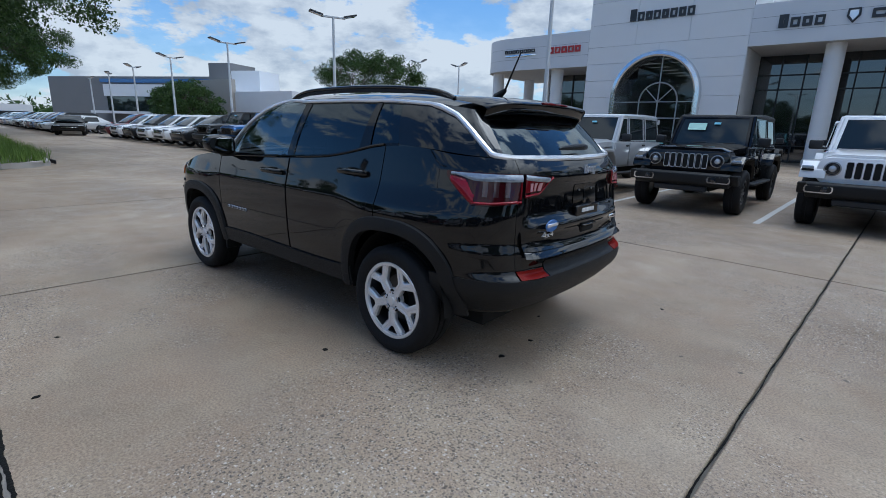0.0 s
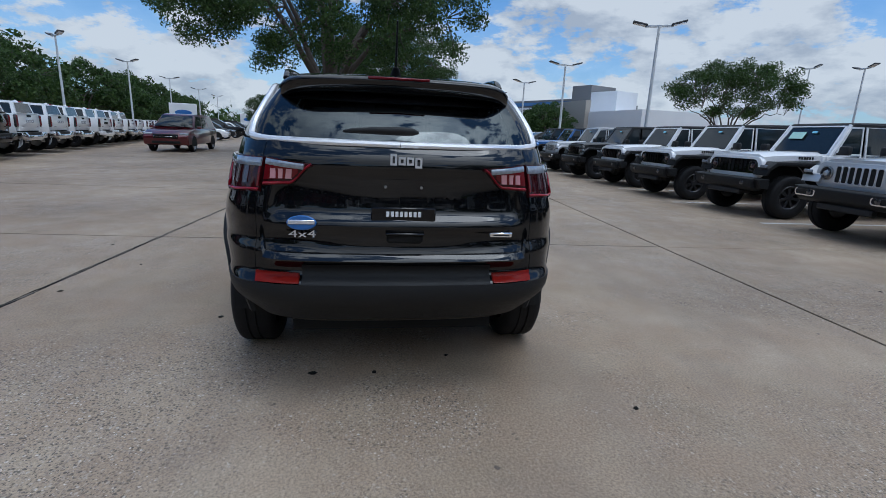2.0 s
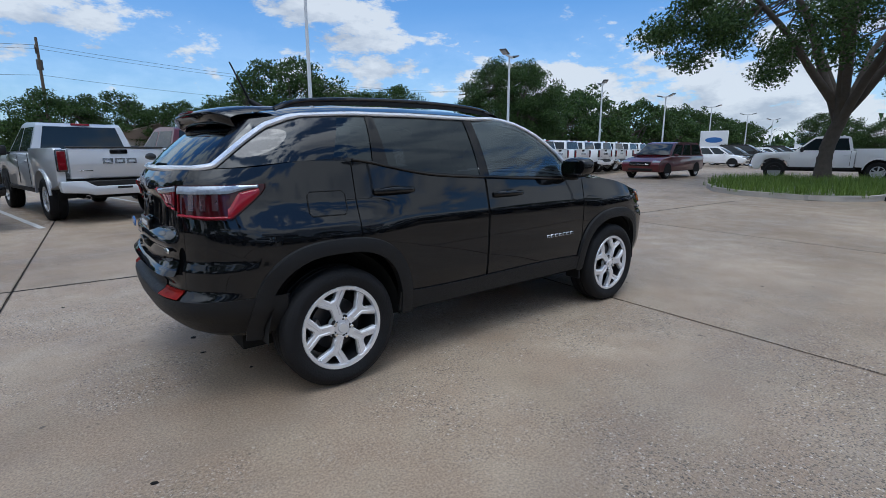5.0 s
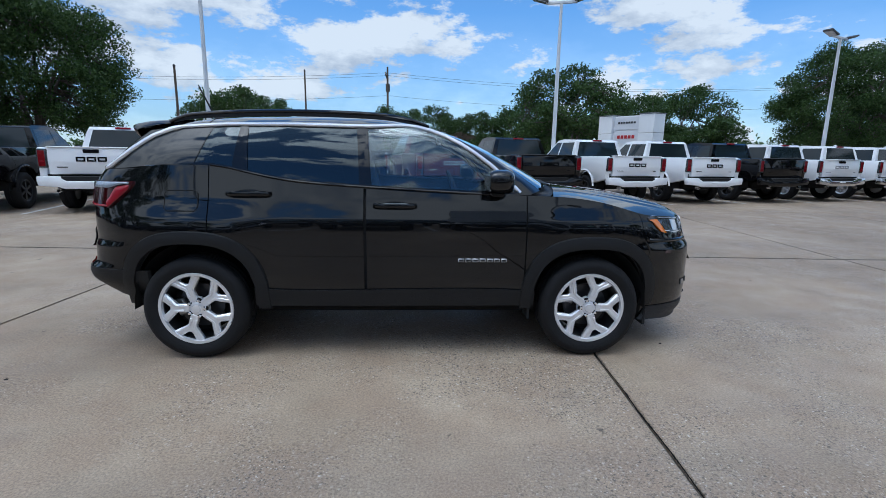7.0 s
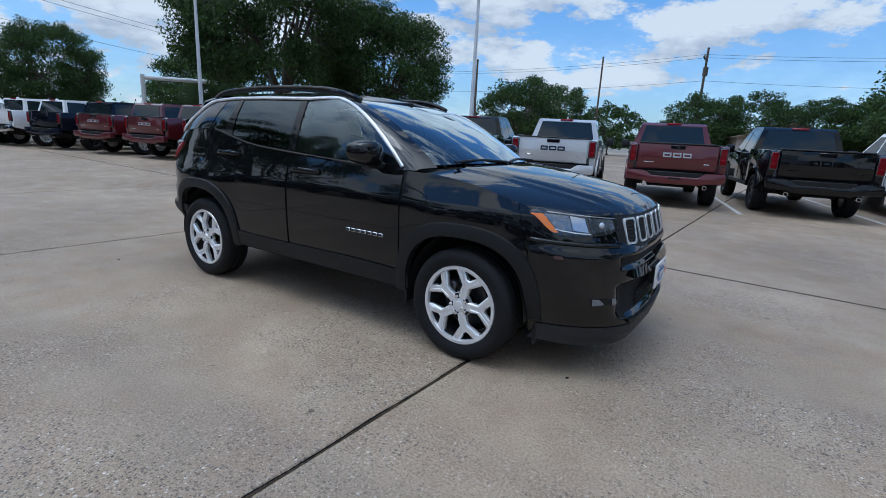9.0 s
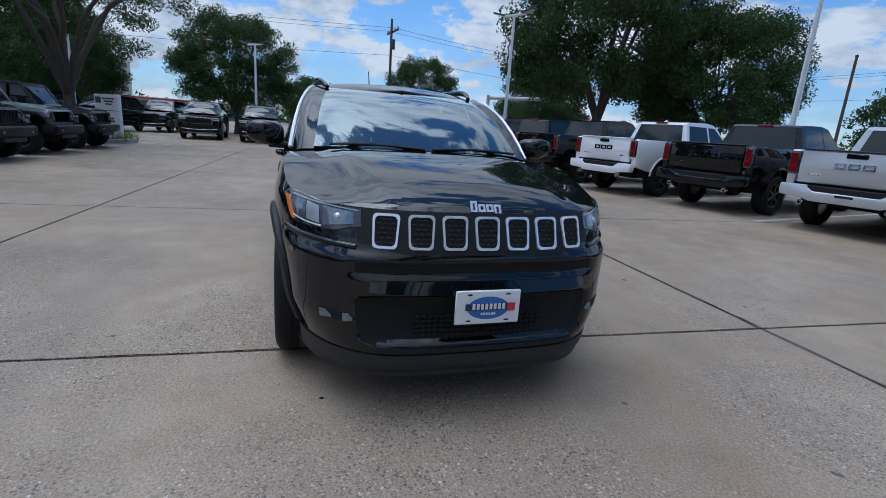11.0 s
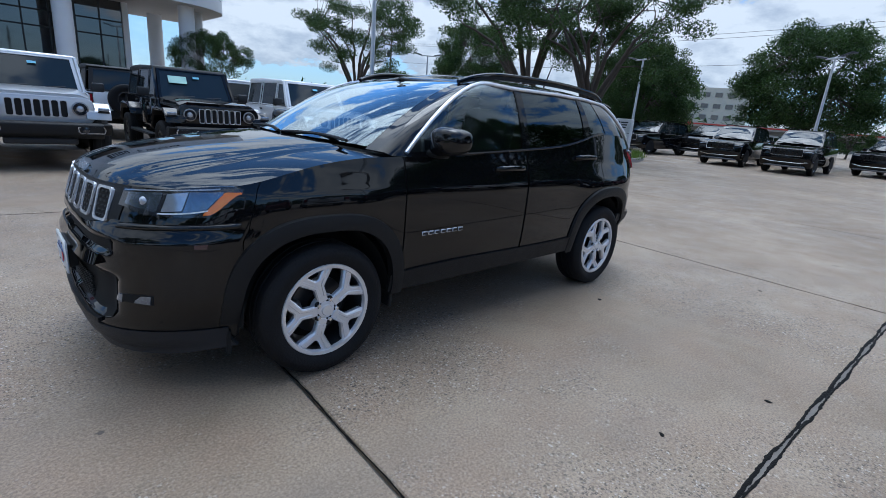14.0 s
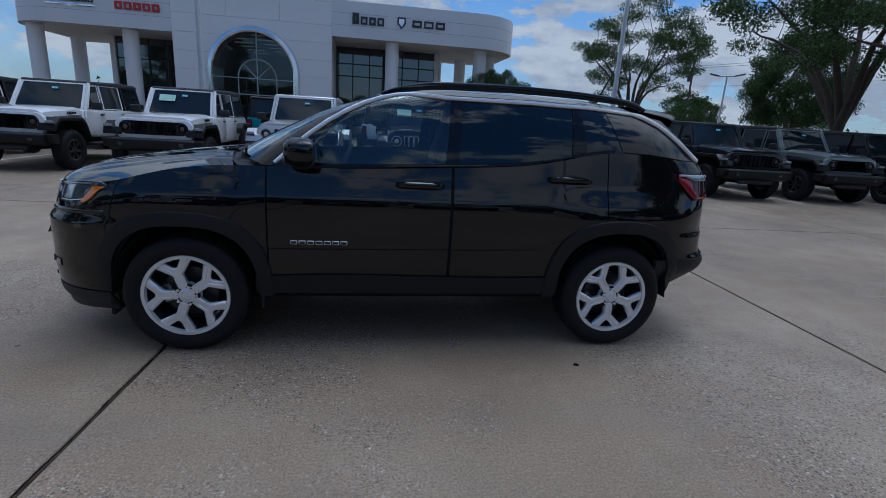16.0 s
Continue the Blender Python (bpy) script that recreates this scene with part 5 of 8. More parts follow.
for x, sgn, turned in ((AX, 1, 18), (AX, -1, -18), (-AX, 1, 36), (-AX, -1, 18)):
    wheel(suv, x, sgn * 0.795, turn=radians(turned))

# floor pan, wheel wells, cabin
tub = [box(0, 0, 0.50, 3.55, 1.10, 0.56), box(0, 0, 0.46, 1.75, 1.66, 0.20), box(0, 0, 0.29, 3.4, 0.9, 0.10)]
part("floor_pan", join(*tub), DARK, suv, smooth=0)
for c in (AX, -AX):
    for sgn in (1, -1):
        wl_ = sheet(16, 2, lambda a, b: Vector((c + 0.41 * math.cos(math.pi * a), sgn * lerp(0.55, 0.86, b), 0.33 + 0.455 * math.sin(math.pi * a))))
        part("wheel_well", wl_, DARK, suv)
both("air_deflector", box(1.765, 0.70, 0.245, 0.025, 0.17, 0.12, 0.006), PLASTIC, suv)
both("mud_flap", box(0.90, 0.80, 0.33, 0.02, 0.14, 0.14, 0.005), PLASTIC, suv)
part("dashboard", prism([(1.10, .80), (1.06, 1.12), (.80, 1.10), (.62, 1.02), (.60, .80)], -0.70, 0.70, "y", 0.02, 2), SEAT, suv)
sw = part("steering_wheel", join(moved(lathe([(.175 + .014 * math.cos(t), .014 * math.sin(t)) for t in np.linspace(0, 2 * math.pi, 9)[:-1]], 28, "x", True), pose(0, 0, 0)), box(0.01, 0, -.03, .03, .30, .07, .02)), SEAT, suv)
sw.matrix_basis = pose(0.47, 0.37, 1.06, 0, -22, 0)
for x, ys in ((-0.12, (0.37, -0.37)), (-0.98, (0.42, 0, -0.42))):
    for y in ys:
        st = part("seat", box(x + 0.18, y, 0.80, 0.50, 0.48, 0.14, 0.05, 2), SEAT, suv)
        part("backrest", box(0, 0, 0.30, 0.13, 0.46 if len(ys) == 2 else 0.42, 0.60, 0.05, 2, pose(x - 0.10, y, 0.82, 0, -14, 0)), SEAT, st)
        part("headrest", box(0, 0, 0.68, 0.09, 0.24, 0.15, 0.035, 2, pose(x - 0.10, y, 0.82, 0, -12, 0)), SEAT, st)
part("inner_mirror", box(0.30, 0, 1.47, 0.03, 0.22, 0.06, 0.01), PLASTIC, suv)

# ---- parked vehicles ----


def body_paint(name, c, metal=0.0):
    return mat(name, c, 0.28, metal, 0.9, 0.03, 1.5)


P_WHITE = body_paint("white_car_paint", (0.82, 0.82, 0.83))
P_SILVER = body_paint("silver_car_paint", (0.55, 0.56, 0.58), 0.30)
P_BLACK = mat("parked_black_paint", (0.004, 0.004, 0.005), 0.4, 0, 0.9, 0.0, spec=0.0)
P_GREY = mat("dark_grey_car_paint", (0.017, 0.018, 0.020), 0.35, 0.1, 0.6, 0.03, 1.5, spec=0.1)
P_MAROON = body_paint("maroon_car_paint", (0.105, 0.010, 0.016), 0.25)
P_TEAL = body_paint("teal_car_paint", (0.02, 0.30, 0.36))
P_BLUE = body_paint("blue_car_paint", (0.02, 0.12, 0.36), 0.2)
P_SAGE = body_paint("grey_green_car_paint", (0.15, 0.18, 0.18), 0.1)
P_NAVY = mat("navy_car_paint", (0.007, 0.010, 0.020), 0.4, 0, 0.6, 0.03, 1.5, spec=0.0)
TOP_BLACK = mat("black_hardtop", (0.016, 0.016, 0.017), 0.6, 0, 0, 0.1, 5, 0.2, 200)


def car_wheel(parent, x, y, R, r, w, metal_, spokes=7, chunky=0):
    sgn = 1 if y > 0 else -1
    wh = new("wheel")
    wh.parent = parent
    wh.matrix_basis = pose(x, y, R, 0, 37 * x, 0 if sgn > 0 else 180)
    prof = [(r - .01, -w * .4), (r + .01, -w * .47), (r + (R - r) * .5, -w * .52), (R - .03, -w * .49), (R - .004, -w * .38), (R, -w * .30), (R, -w * .10), (R - .010, -w * .08), (R - .010, w * .08), (R, w * .10), (R, w * .30), (R - .004, w * .38), (R - .03, w * .49), (r + (R - r) * .5, w * .52), (r + .01, w * .47), (r - .01, w * .4)]
    g = lathe(prof, 26)
    part("tyre", g, RUBBER, wh, smooth=50)
    part("rim", lathe([(r, w * .42), (r - .012, w * .45), (r - .03, w * .40), (r - .04, -w * .3), (0, -w * .3)], 26), metal_, wh)
    sp = [prism([(-.022, .04), (-.030, r - .025), (.030, r - .025), (.022, .04)], w * .28, w * .38, "y") for _ in range(1)][0]
    part("spokes", join(*[moved(sp, Matrix.Rotation(2 * math.pi * k / spokes, 4, "Y")) for k in range(spokes)], lathe([(0, w * .40), (.05, w * .39), (.06, w * .3)], 20)), metal_, wh)
    return wh


def frame_panel(quad, border, depth, axis_out):
    """Four corners (A, B, C, D) to a frame with an opening, and the pane inside."""
    A = [Vector(q) for q in quad]
    c = sum(A, Vector()) / 4
    inner = [p + (c - p).normalized() * border * 1.41 for p in A]
    out = Vector(axis_out) * depth
    V = A + inner + [p - out for p in A] + [p - out for p in inner]
    F = []
    for i in range(4):
        j = (i + 1) % 4
        F += [[i, j, 4 + j, 4 + i], [8 + i, 12 + i, 12 + j, 8 + j], [i, 8 + i, 8 + j, j], [4 + i, 4 + j, 12 + j, 12 + i]]
    pane_ = [p - out * 0.5 for p in inner]
    return (V, F), (pane_ + [p - out * 0.2 for p in pane_], [[0, 1, 2, 3], [7, 6, 5, 4], [0, 4, 5, 1], [1, 5, 6, 2], [2, 6, 7, 3], [3, 7, 4, 0]])


def offroader(label, paint, top, fenders, bezels, sticker, dark_grille, group="off-roaders in the row"):
    """A four-door boxy off-roader with round lamps and a seven-slot grille; nose towards +x."""
    t = thing("off_roader", label, "car", group)
    part("body_tub", prism([(-1.98, .62), (-2.02, .75), (-2.0, 1.20), (.62, 1.205), (.86, 1.19), (.90, .62)], -.775, .775, "y", .022, 2), paint, t)
    hood = [(-0.755, 0), (-.745, .10), (-.60, .155), (.60, .155), (.745, .10), (.755, 0)]
    V, F = [], []
    for x, s, z in ((.82, 1.0, 1.095), (1.3, .95, 1.08), (1.80, .92, 1.05), (1.98, .90, 1.02)):
        V += [Vector((x, y * s, z + h)) for y, h in hood]
    for i in range(3):
        for j in range(5):
            a = i * 6 + j
            F.append([a, a + 1, a + 7, a + 6][::-1])
    F.append([18, 19, 20, 21, 22, 23])
    part("bonnet", (V, F), paint, t, smooth=30)
    part("engine_bay", prism([(.85, .62), (.85, 1.10), (1.95, 1.03), (1.95, .66)], -.60, .60, "y", .01), paint, t)
    part("bonnet_latch", join(*[box(1.75, s * .655, 1.125, .07, .03, .05, .008) for s in (1, -1)]), TOP_BLACK, t)
    gr = part("grille", moved(prism(rounded(.725, .205, .14), 0, .10, "x", .018, 2), pose(1.945, 0, .925)), paint, t)
    if dark_grille:
        part("grille_insert", moved(prism(rounded(.625, .132, .10), 0, .014, "x", .004), pose(2.040, 0, .945)), GLOSS_BLACK, gr)
    for k in range(7):
        slot = part("grille_slot", moved(prism(rounded(.043, .124, .026), 0, .012, "x"), pose(2.042, (k - 3) * .108, .945)), DARK, gr)
        part("slot_trim", moved(ring_prism(rounded(.049, .130, .030), rounded(.040, .121, .024), 0, .016), pose(2.044, (k - 3) * .108, .945)), GLOSS_BLACK if dark_grille else BRIGHT, slot)
    for s in (1, -1):
        hl = part("headlamp", moved(lathe([(.105, -.02), (.105, .02), (.088, .028), (.082, .010), (0, .012)], 24, "x"), pose(2.040, s * .530, .955)), LAMP_DARK, t, "round headlamp")
        part("lamp_ring", moved(lathe([(.110, .0), (.112, .022), (.094, .026), (.094, 0)], 24, "x", True), pose(2.040, s * .530, .955)), GLOSS_BLACK if dark_grille else STEEL, hl)
        part("lamp_lens", moved(lathe([(.052, .0), (.044, .018), (0, .026)], 20, "x"), pose(2.052, s * .530, .955)), SMOKE_LENS if dark_grille else CLEAR_LENS, hl)
        fl_ = part("fender_lamp", box(2.085, s * .835, .965, .035, .155, .050, .012, 2), PALE_LENS, t, "clear strip lamp on the wheel flare")
        part("lamp_backing", box(2.075, s * .835, .925, .03, .16, .030, .006), PLASTIC, fl_)
    bp = part("front_bumper", prism([(2.02, .52), (2.02, .74), (2.20, .755), (2.27, .72), (2.25, .56), (2.16, .50)], -.80, .80, "y", .02, 2), PLASTIC, t, "dark plastic front bumper")
    for s in (1, -1):
        part("bumper_end", prism([(1.98, .55), (1.98, .735), (2.22, .735), (2.16, .56)], s * .79, s * .92, "y", .015), PLASTIC, bp)
        if bezels:
            fz = moved(ring_prism(rounded(.185, .060, .045), rounded(.165, .042, .032), 0, .02), pose(2.246, s * .635, .645))
            part("fog_bezel", fz, CHROME, bp, "chrome fog lamp surround")
        part("fog_lamp", moved(lathe([(.05, 0), (.045, .012), (0, .016)], 16, "x"), pose(2.256, s * .56, .645)), LAMP_DARK, bp)
    part("skid_bar", box(2.14, 0, .46, .12, .9, .10, .02), TOP_BLACK, t)
    for cx, z0 in ((1.50, 1.0), (-1.50, 1.0)):
        for s in (1, -1):
            pf = [(cx - .62, .62), (cx - .50, .92), (cx - .36, 1.055), (cx + .40, 1.055), (cx + .56, .93), (cx + .60, .80), (cx + .555, .80), (cx + .50, .90), (cx + .36, .985), (cx - .33, .985), (cx - .46, .88), (cx - .57, .62)]
            part("wheel_flare", prism(pf, s * .60, s * .935, "y", .012, 2), fenders, t)
            part("inner_arch", prism([(cx - .5, .50), (cx - .44, .86), (cx - .3, .97), (cx + .3, .97), (cx + .48, .86), (cx + .5, .5)], s * .58, s * .62, "y"), DARK, t)
    for s in (1, -1):
        for x0, x1 in ((.02, .80), (-.93, -.02)):
            dr = part("door", box((x0 + x1) / 2, s * .785, .92, x1 - x0 - .012, .03, .52, .012, 2), paint, t)
            part("door_handle", box(x0 + .12, s * .812, 1.11, .15, .025, .04, .010), TOP_BLACK, dr)
            part("hinge", join(*[box(x1 - .01, s * .808, z, .06, .02, .05, .006) for z in (.80, 1.04)]), paint, dr)
        part("side_step", box(-.02, s * .88, .50, 1.75, .16, .05, .015), PLASTIC, t)
        # windows
        for x0, x1, x2, x3 in ((.04, .60, .30, .03), (-.92, -.03, -.02, -.90), (-1.92, -1.02, -1.0, -1.82)):
            q = [(x0, s * .765, 1.21), (x1, s * .765, 1.21), (x2, s * .690, 1.755), (x3, s * .690, 1.755)]
            fr_, pn_ = frame_panel(q, .034, .02 * s, (0, 1, 0))
            part("window_frame", fr_, top if x0 < -1 else paint, t)
            part("window_pane", pn_, GLASS_CAR, t)
        part("roof_rail", prism([(.30, 1.745), (.26, 1.80), (-1.80, 1.80), (-1.84, 1.745)], s * .66, s * .70, "y", .006), top, t)
        part("front_pillar", tube([(.66, s * .735, 1.19), (.31, s * .675, 1.77)], .035, 6), paint, t)
        m_ = part("door_mirror", box(.60, s * .955, 1.30, .10, .20, .16, .03, 2), TOP_BLACK, t)
        part("mirror_arm", box(.60, s * .83, 1.24, .05, .10, .04, .01), TOP_BLACK, m_)
    q = [(.685, -.70, 1.205), (.685, .70, 1.205), (.335, .645, 1.765), (.335, -.645, 1.765)]
    fr_, pn_ = frame_panel(q, .038, .03, (.85, 0, .5))
    part("screen_frame", fr_, paint, t)
    part("windscreen", pn_, GLASS_CAR, t)
    part("hardtop", prism([(.34, 1.75), (.30, 1.815), (-1.0, 1.85), (-1.80, 1.835), (-1.90, 1.80), (-1.86, 1.75)], -.685, .685, "y", .03, 2), top, t)
    q = [(-1.995, .70, 1.22), (-1.995, -.70, 1.22), (-1.90, -.64, 1.755), (-1.90, .64, 1.755)]
    fr_, pn_ = frame_panel(q, .07, .03, (-1, 0, .1))
    part("tail_window_frame", fr_, top, t)
    part("tail_window", pn_, GLASS_CAR, t)
    part("rear_bumper", box(-2.10, 0, .64, .20, 1.55, .20, .03, 2), PLASTIC, t)
    for s in (1, -1):
        tl = part("tail_lamp", box(-2.03, s * .70, 1.02, .07, .14, .26, .015), PLASTIC, t)
        part("red_lens", box(-2.068, s * .70, 1.02, .012, .10, .20, .006), RED_LENS, tl)
    sp = car_wheel(t, -2.14, 0.0, .40, .22, .24, DARK_ALLOY, 5)
    sp.matrix_basis = pose(-2.16, -.06, 1.02, 0, 0, 90)
    for k, (x, s) in enumerate(((1.5, 1), (1.5, -1), (-1.5, 1), (-1.5, -1))):
        car_wheel(t, x, s * .80, .405, .225, .255, DARK_ALLOY, 7, 1)
    part("chassis", box(0, 0, .52, 3.9, .9, .22), DARK, t)
    if sticker:
        part("price_sheet", box(0, 0, 0, .005, .34, .16, m=pose(.475, -.30, 1.575, 0, -32, 0)), STICKER, t, "pale green price sheet behind the glass")
    part("small_sticker", box(0, 0, 0, .005, .12, .045, m=pose(.437, .06, 1.64, 0, -32, 0)), STICKER_BLUE, t)
    if dark_grille and paint is P_WHITE:
        for k in range(6):
            for s in (1, -1):
                part("bonnet_letter_bar", box(1.30 - .055 * k, s * .735, 1.135, .035, .006, .05), GLOSS_BLACK, t)
    for s, y0 in ((1, .02), (-1, -.5)):
        part("wiper", tube([(.70, y0 + .05, 1.235), (.665, y0 + .46, 1.27)], .009, 5), TOP_BLACK, t)
    return t


def pickup(label, paint, bumper, lamps=True, letters=GLOSS_BLACK, wheels=DARK_ALLOY, group="pick-up trucks in the row"):
    """A crew-cab pick-up; nose towards +x, tailgate at x = -2.9."""
    t = thing("pickup_truck", label, "truck", group)
    # bed
    for s in (1, -1):
        side = [(-2.88, .74), (-2.90, 1.36), (-2.84, 1.395), (-1.02, 1.395), (-1.02, .62), (-1.22, .62)]
        arc = [(-1.785 + .50 * math.cos(a), .44 + .53 * math.sin(a)) for a in np.linspace(.33, math.pi - .33, 12)]
        part("bed_side", prism(side + [(-1.26, .60)] + arc + [(-2.31, .62)], s * .86, s * 1.0, "y", .02, 2), paint, t)
        part("wheel_lip", tube([(x, s * 1.005, z) for x, z in [(-1.785 + .52 * math.cos(a), .44 + .545 * math.sin(a)) for a in np.linspace(.15, math.pi - .15, 16)]], .026, 6), paint, t)
    part("bed_floor", box(-1.95, 0, .80, 1.85, 1.76, .08), DARK, t)
    part("bed_front", box(-1.04, 0, 1.08, .06, 1.8, .60, .01), paint, t)
    tg = part("tailgate", prism([(-2.93, .84), (-2.955, 1.10), (-2.935, 1.38), (-2.90, 1.405), (-2.84, 1.40), (-2.84, .82)], -.80, .80, "y", .014, 2), paint, t)
    part("tailgate_lip", box(-2.895, 0, 1.405, .12, 1.62, .025, .008), TOP_BLACK if paint is not P_WHITE else paint, tg)
    part("tailgate_handle", box(-2.945, 0, 1.325, .03, .30, .085, .015), GLOSS_BLACK, tg)
    for k in range(3):
        y = .20 - .20 * k
        z0 = 1.155
        g = hollow(.17, .10, .02, .030, "x")
        part("badge_letter", moved(g, pose(-2.955, y, z0)), letters, tg)
    part("badge_small", box(-2.945, .55, .985, .012, .20, .018, .003), letters, tg)
    part("badge_small", box(-2.945, -.60, .985, .012, .10, .018, .003), letters, tg)
    for s in (1, -1):
        tl = part("tail_lamp", box(-2.90, s * .905, 1.165, .10, .165, .40, .025, 2), LAMP_DARK, t, "tall red tail lamp")
        part("red_lens", box(-2.945, s * .905, 1.165, .02, .13, .34, .010), TRUCK_RED, tl)
        part("lens_bar", box(-2.957, s * .905, 1.10, .006, .08, .035, .002), RED_LENS, tl)
    bm_ = prism([(-.98, .60), (-1.0, .70), (-.99, .80), (-.62, .80), (-.46, .70), (.46, .70), (.62, .80), (.99, .80), (1.0, .70), (.98, .60), (.62, .57), (.50, .53), (-.50, .53), (-.62, .57)], -3.07, -2.90, "x", .018, 2)
    rb = part("rear_bumper", bm_, bumper, t)
    part("bumper_step", box(-2.985, 0, .745, .15, 1.12, .10, .01), PLASTIC, rb)
    part("bumper_plate", box(-3.065, 0, .66, .02, .26, .04, .004), WHITE_PLASTIC if paint is P_WHITE else PLASTIC, rb)
    for s in (1, -1):
        part("exhaust_tip", moved(lathe([(.042, 0), (.045, -.10), (.036, -.10), (.036, 0)], 16, "x"), pose(-2.98, s * .62, .50)), CHROME, t)
    # cab
    part("cab_lower", prism([(-.98, .58), (-1.0, 1.30), (1.02, 1.30), (1.25, 1.24), (1.27, .60)], -.985, .985, "y", .035, 2), paint, t)
    part("front_end", prism([(1.22, .62), (1.22, 1.27), (1.7, 1.26), (2.45, 1.22), (2.66, 1.12), (2.72, .75), (2.62, .50), (2.35, .48), (2.32, .62), (2.2, .90), (1.95, 1.0), (1.6, .98), (1.35, .82), (1.28, .58)], -.975, .975, "y", .045, 2), paint, t)
    part("grille", box(2.70, 0, .93, .06, 1.30, .36, .03, 2), GLOSS_BLACK, t)
    part("front_bumper", box(2.68, 0, .60, .22, 1.94, .22, .05, 2), bumper, t)
    for s in (1, -1):
        part("headlamp", box(2.64, s * .82, 1.06, .12, .30, .16, .03, 2), LAMP_DARK, t)
        part("rocker", box(.10, s * .93, .56, 2.3, .12, .10, .02), PLASTIC, t)
    roof_ = [(-.92, 1.30), (-.80, 1.86), (-.70, 1.92), (.10, 1.945), (.42, 1.90), (1.10, 1.30)]
    V, F = [], []
    for s in (1, -1):
        for x, z in roof_:
            V.append(Vector((x, s * lerp(.945, .735, (z - 1.30) / .645), z)))
    n = len(roof_)
    F = [list(range(n)), list(range(2 * n - 1, n - 1, -1))] + [[i, i + n, (i + 1) % n + n, (i + 1) % n] for i in range(n)]
    cab = part("cab_upper", (V, F), paint, t, smooth=30)
    for s in (1, -1):
        sd = lambda z: s * (lerp(.945, .735, (z - 1.30) / .645) + .004)
        for x0, x1, x2, x3 in ((-.80, .06, .05, -.70), (.14, .98, .42, .13)):
            q = [Vector((x0, sd(1.33), 1.33)), Vector((x1, sd(1.33), 1.33)), Vector((x2, sd(1.83), 1.83)), Vector((x3, sd(1.83), 1.83))]
            g = (q + [p - Vector((0, s * .012, 0)) for p in q], [[0, 1, 2, 3], [7, 6, 5, 4], [0, 4, 5, 1], [1, 5, 6, 2], [2, 6, 7, 3], [3, 7, 4, 0]])
            part("side_window", g, GLASS_CAR, cab)
        for x in (-.84, .12):
            part("door_gap", tube([(x, s * .988, .66), (x, s * .988, 1.29)], .006, 5), DARK, t)
            part("door_handle", box(x + .14, s * 1.0, 1.14, .20, .03, .045, .012), paint, t)
        mm = part("door_mirror", box(.86, s * 1.13, 1.36, .12, .22, .22, .04, 2), paint if paint is P_BLACK else TOP_BLACK, t)
        part("mirror_arm", box(.90, s * 1.0, 1.30, .06, .10, .05, .01), TOP_BLACK, mm)
        inner = [(-1.785 + .50 * math.cos(a), .44 + .50 * math.sin(a)) for a in np.linspace(0, math.pi, 12)]
        part("wheel_well", prism(inner, s * .60, s * .88, "y"), DARK, t)
        part("wheel_well", prism([(x + 3.57, z) for x, z in inner], s * .60, s * .985, "y"), DARK, t)
    q = [(-.925, .80, 1.36), (-.925, -.80, 1.36), (-.815, -.68, 1.855), (-.815, .68, 1.855)]
    fr_, pn_ = frame_panel(q, .02, -.012, (1, 0, 0))
    part("rear_window", pn_, GLASS_CAR, cab)
    q = [(1.075, -.82, 1.34), (1.075, .82, 1.34), (.455, .70, 1.885), (.455, -.70, 1.885)]
    fr_, pn_ = frame_panel(q, .02, .02, (.7, 0, .7))
    part("windscreen", pn_, GLASS_CAR, cab)
    part("high_brake_lamp", box(-.80, 0, 1.895, .05, .34, .045, .01), RED_LENS, cab)
    part("roof_fin", prism([(-.70, 1.925), (-.62, 1.985), (-.52, 1.93)], -.015, .015, "y", .004), paint, cab)
    for x in (1.785, -1.785):
        for s in (1, -1):
            car_wheel(t, x, s * .86, .415, .255, .28, wheels, 6, 1 if wheels is DARK_ALLOY else 0)
    part("chassis", box(0, 0, .52, 4.6, 1.0, .20), DARK, t)
    return t


GREY_LIP = mat("grey_bumper_lip", (0.16, 0.16, 0.17), 0.4, 0.3, 0, 0.1)


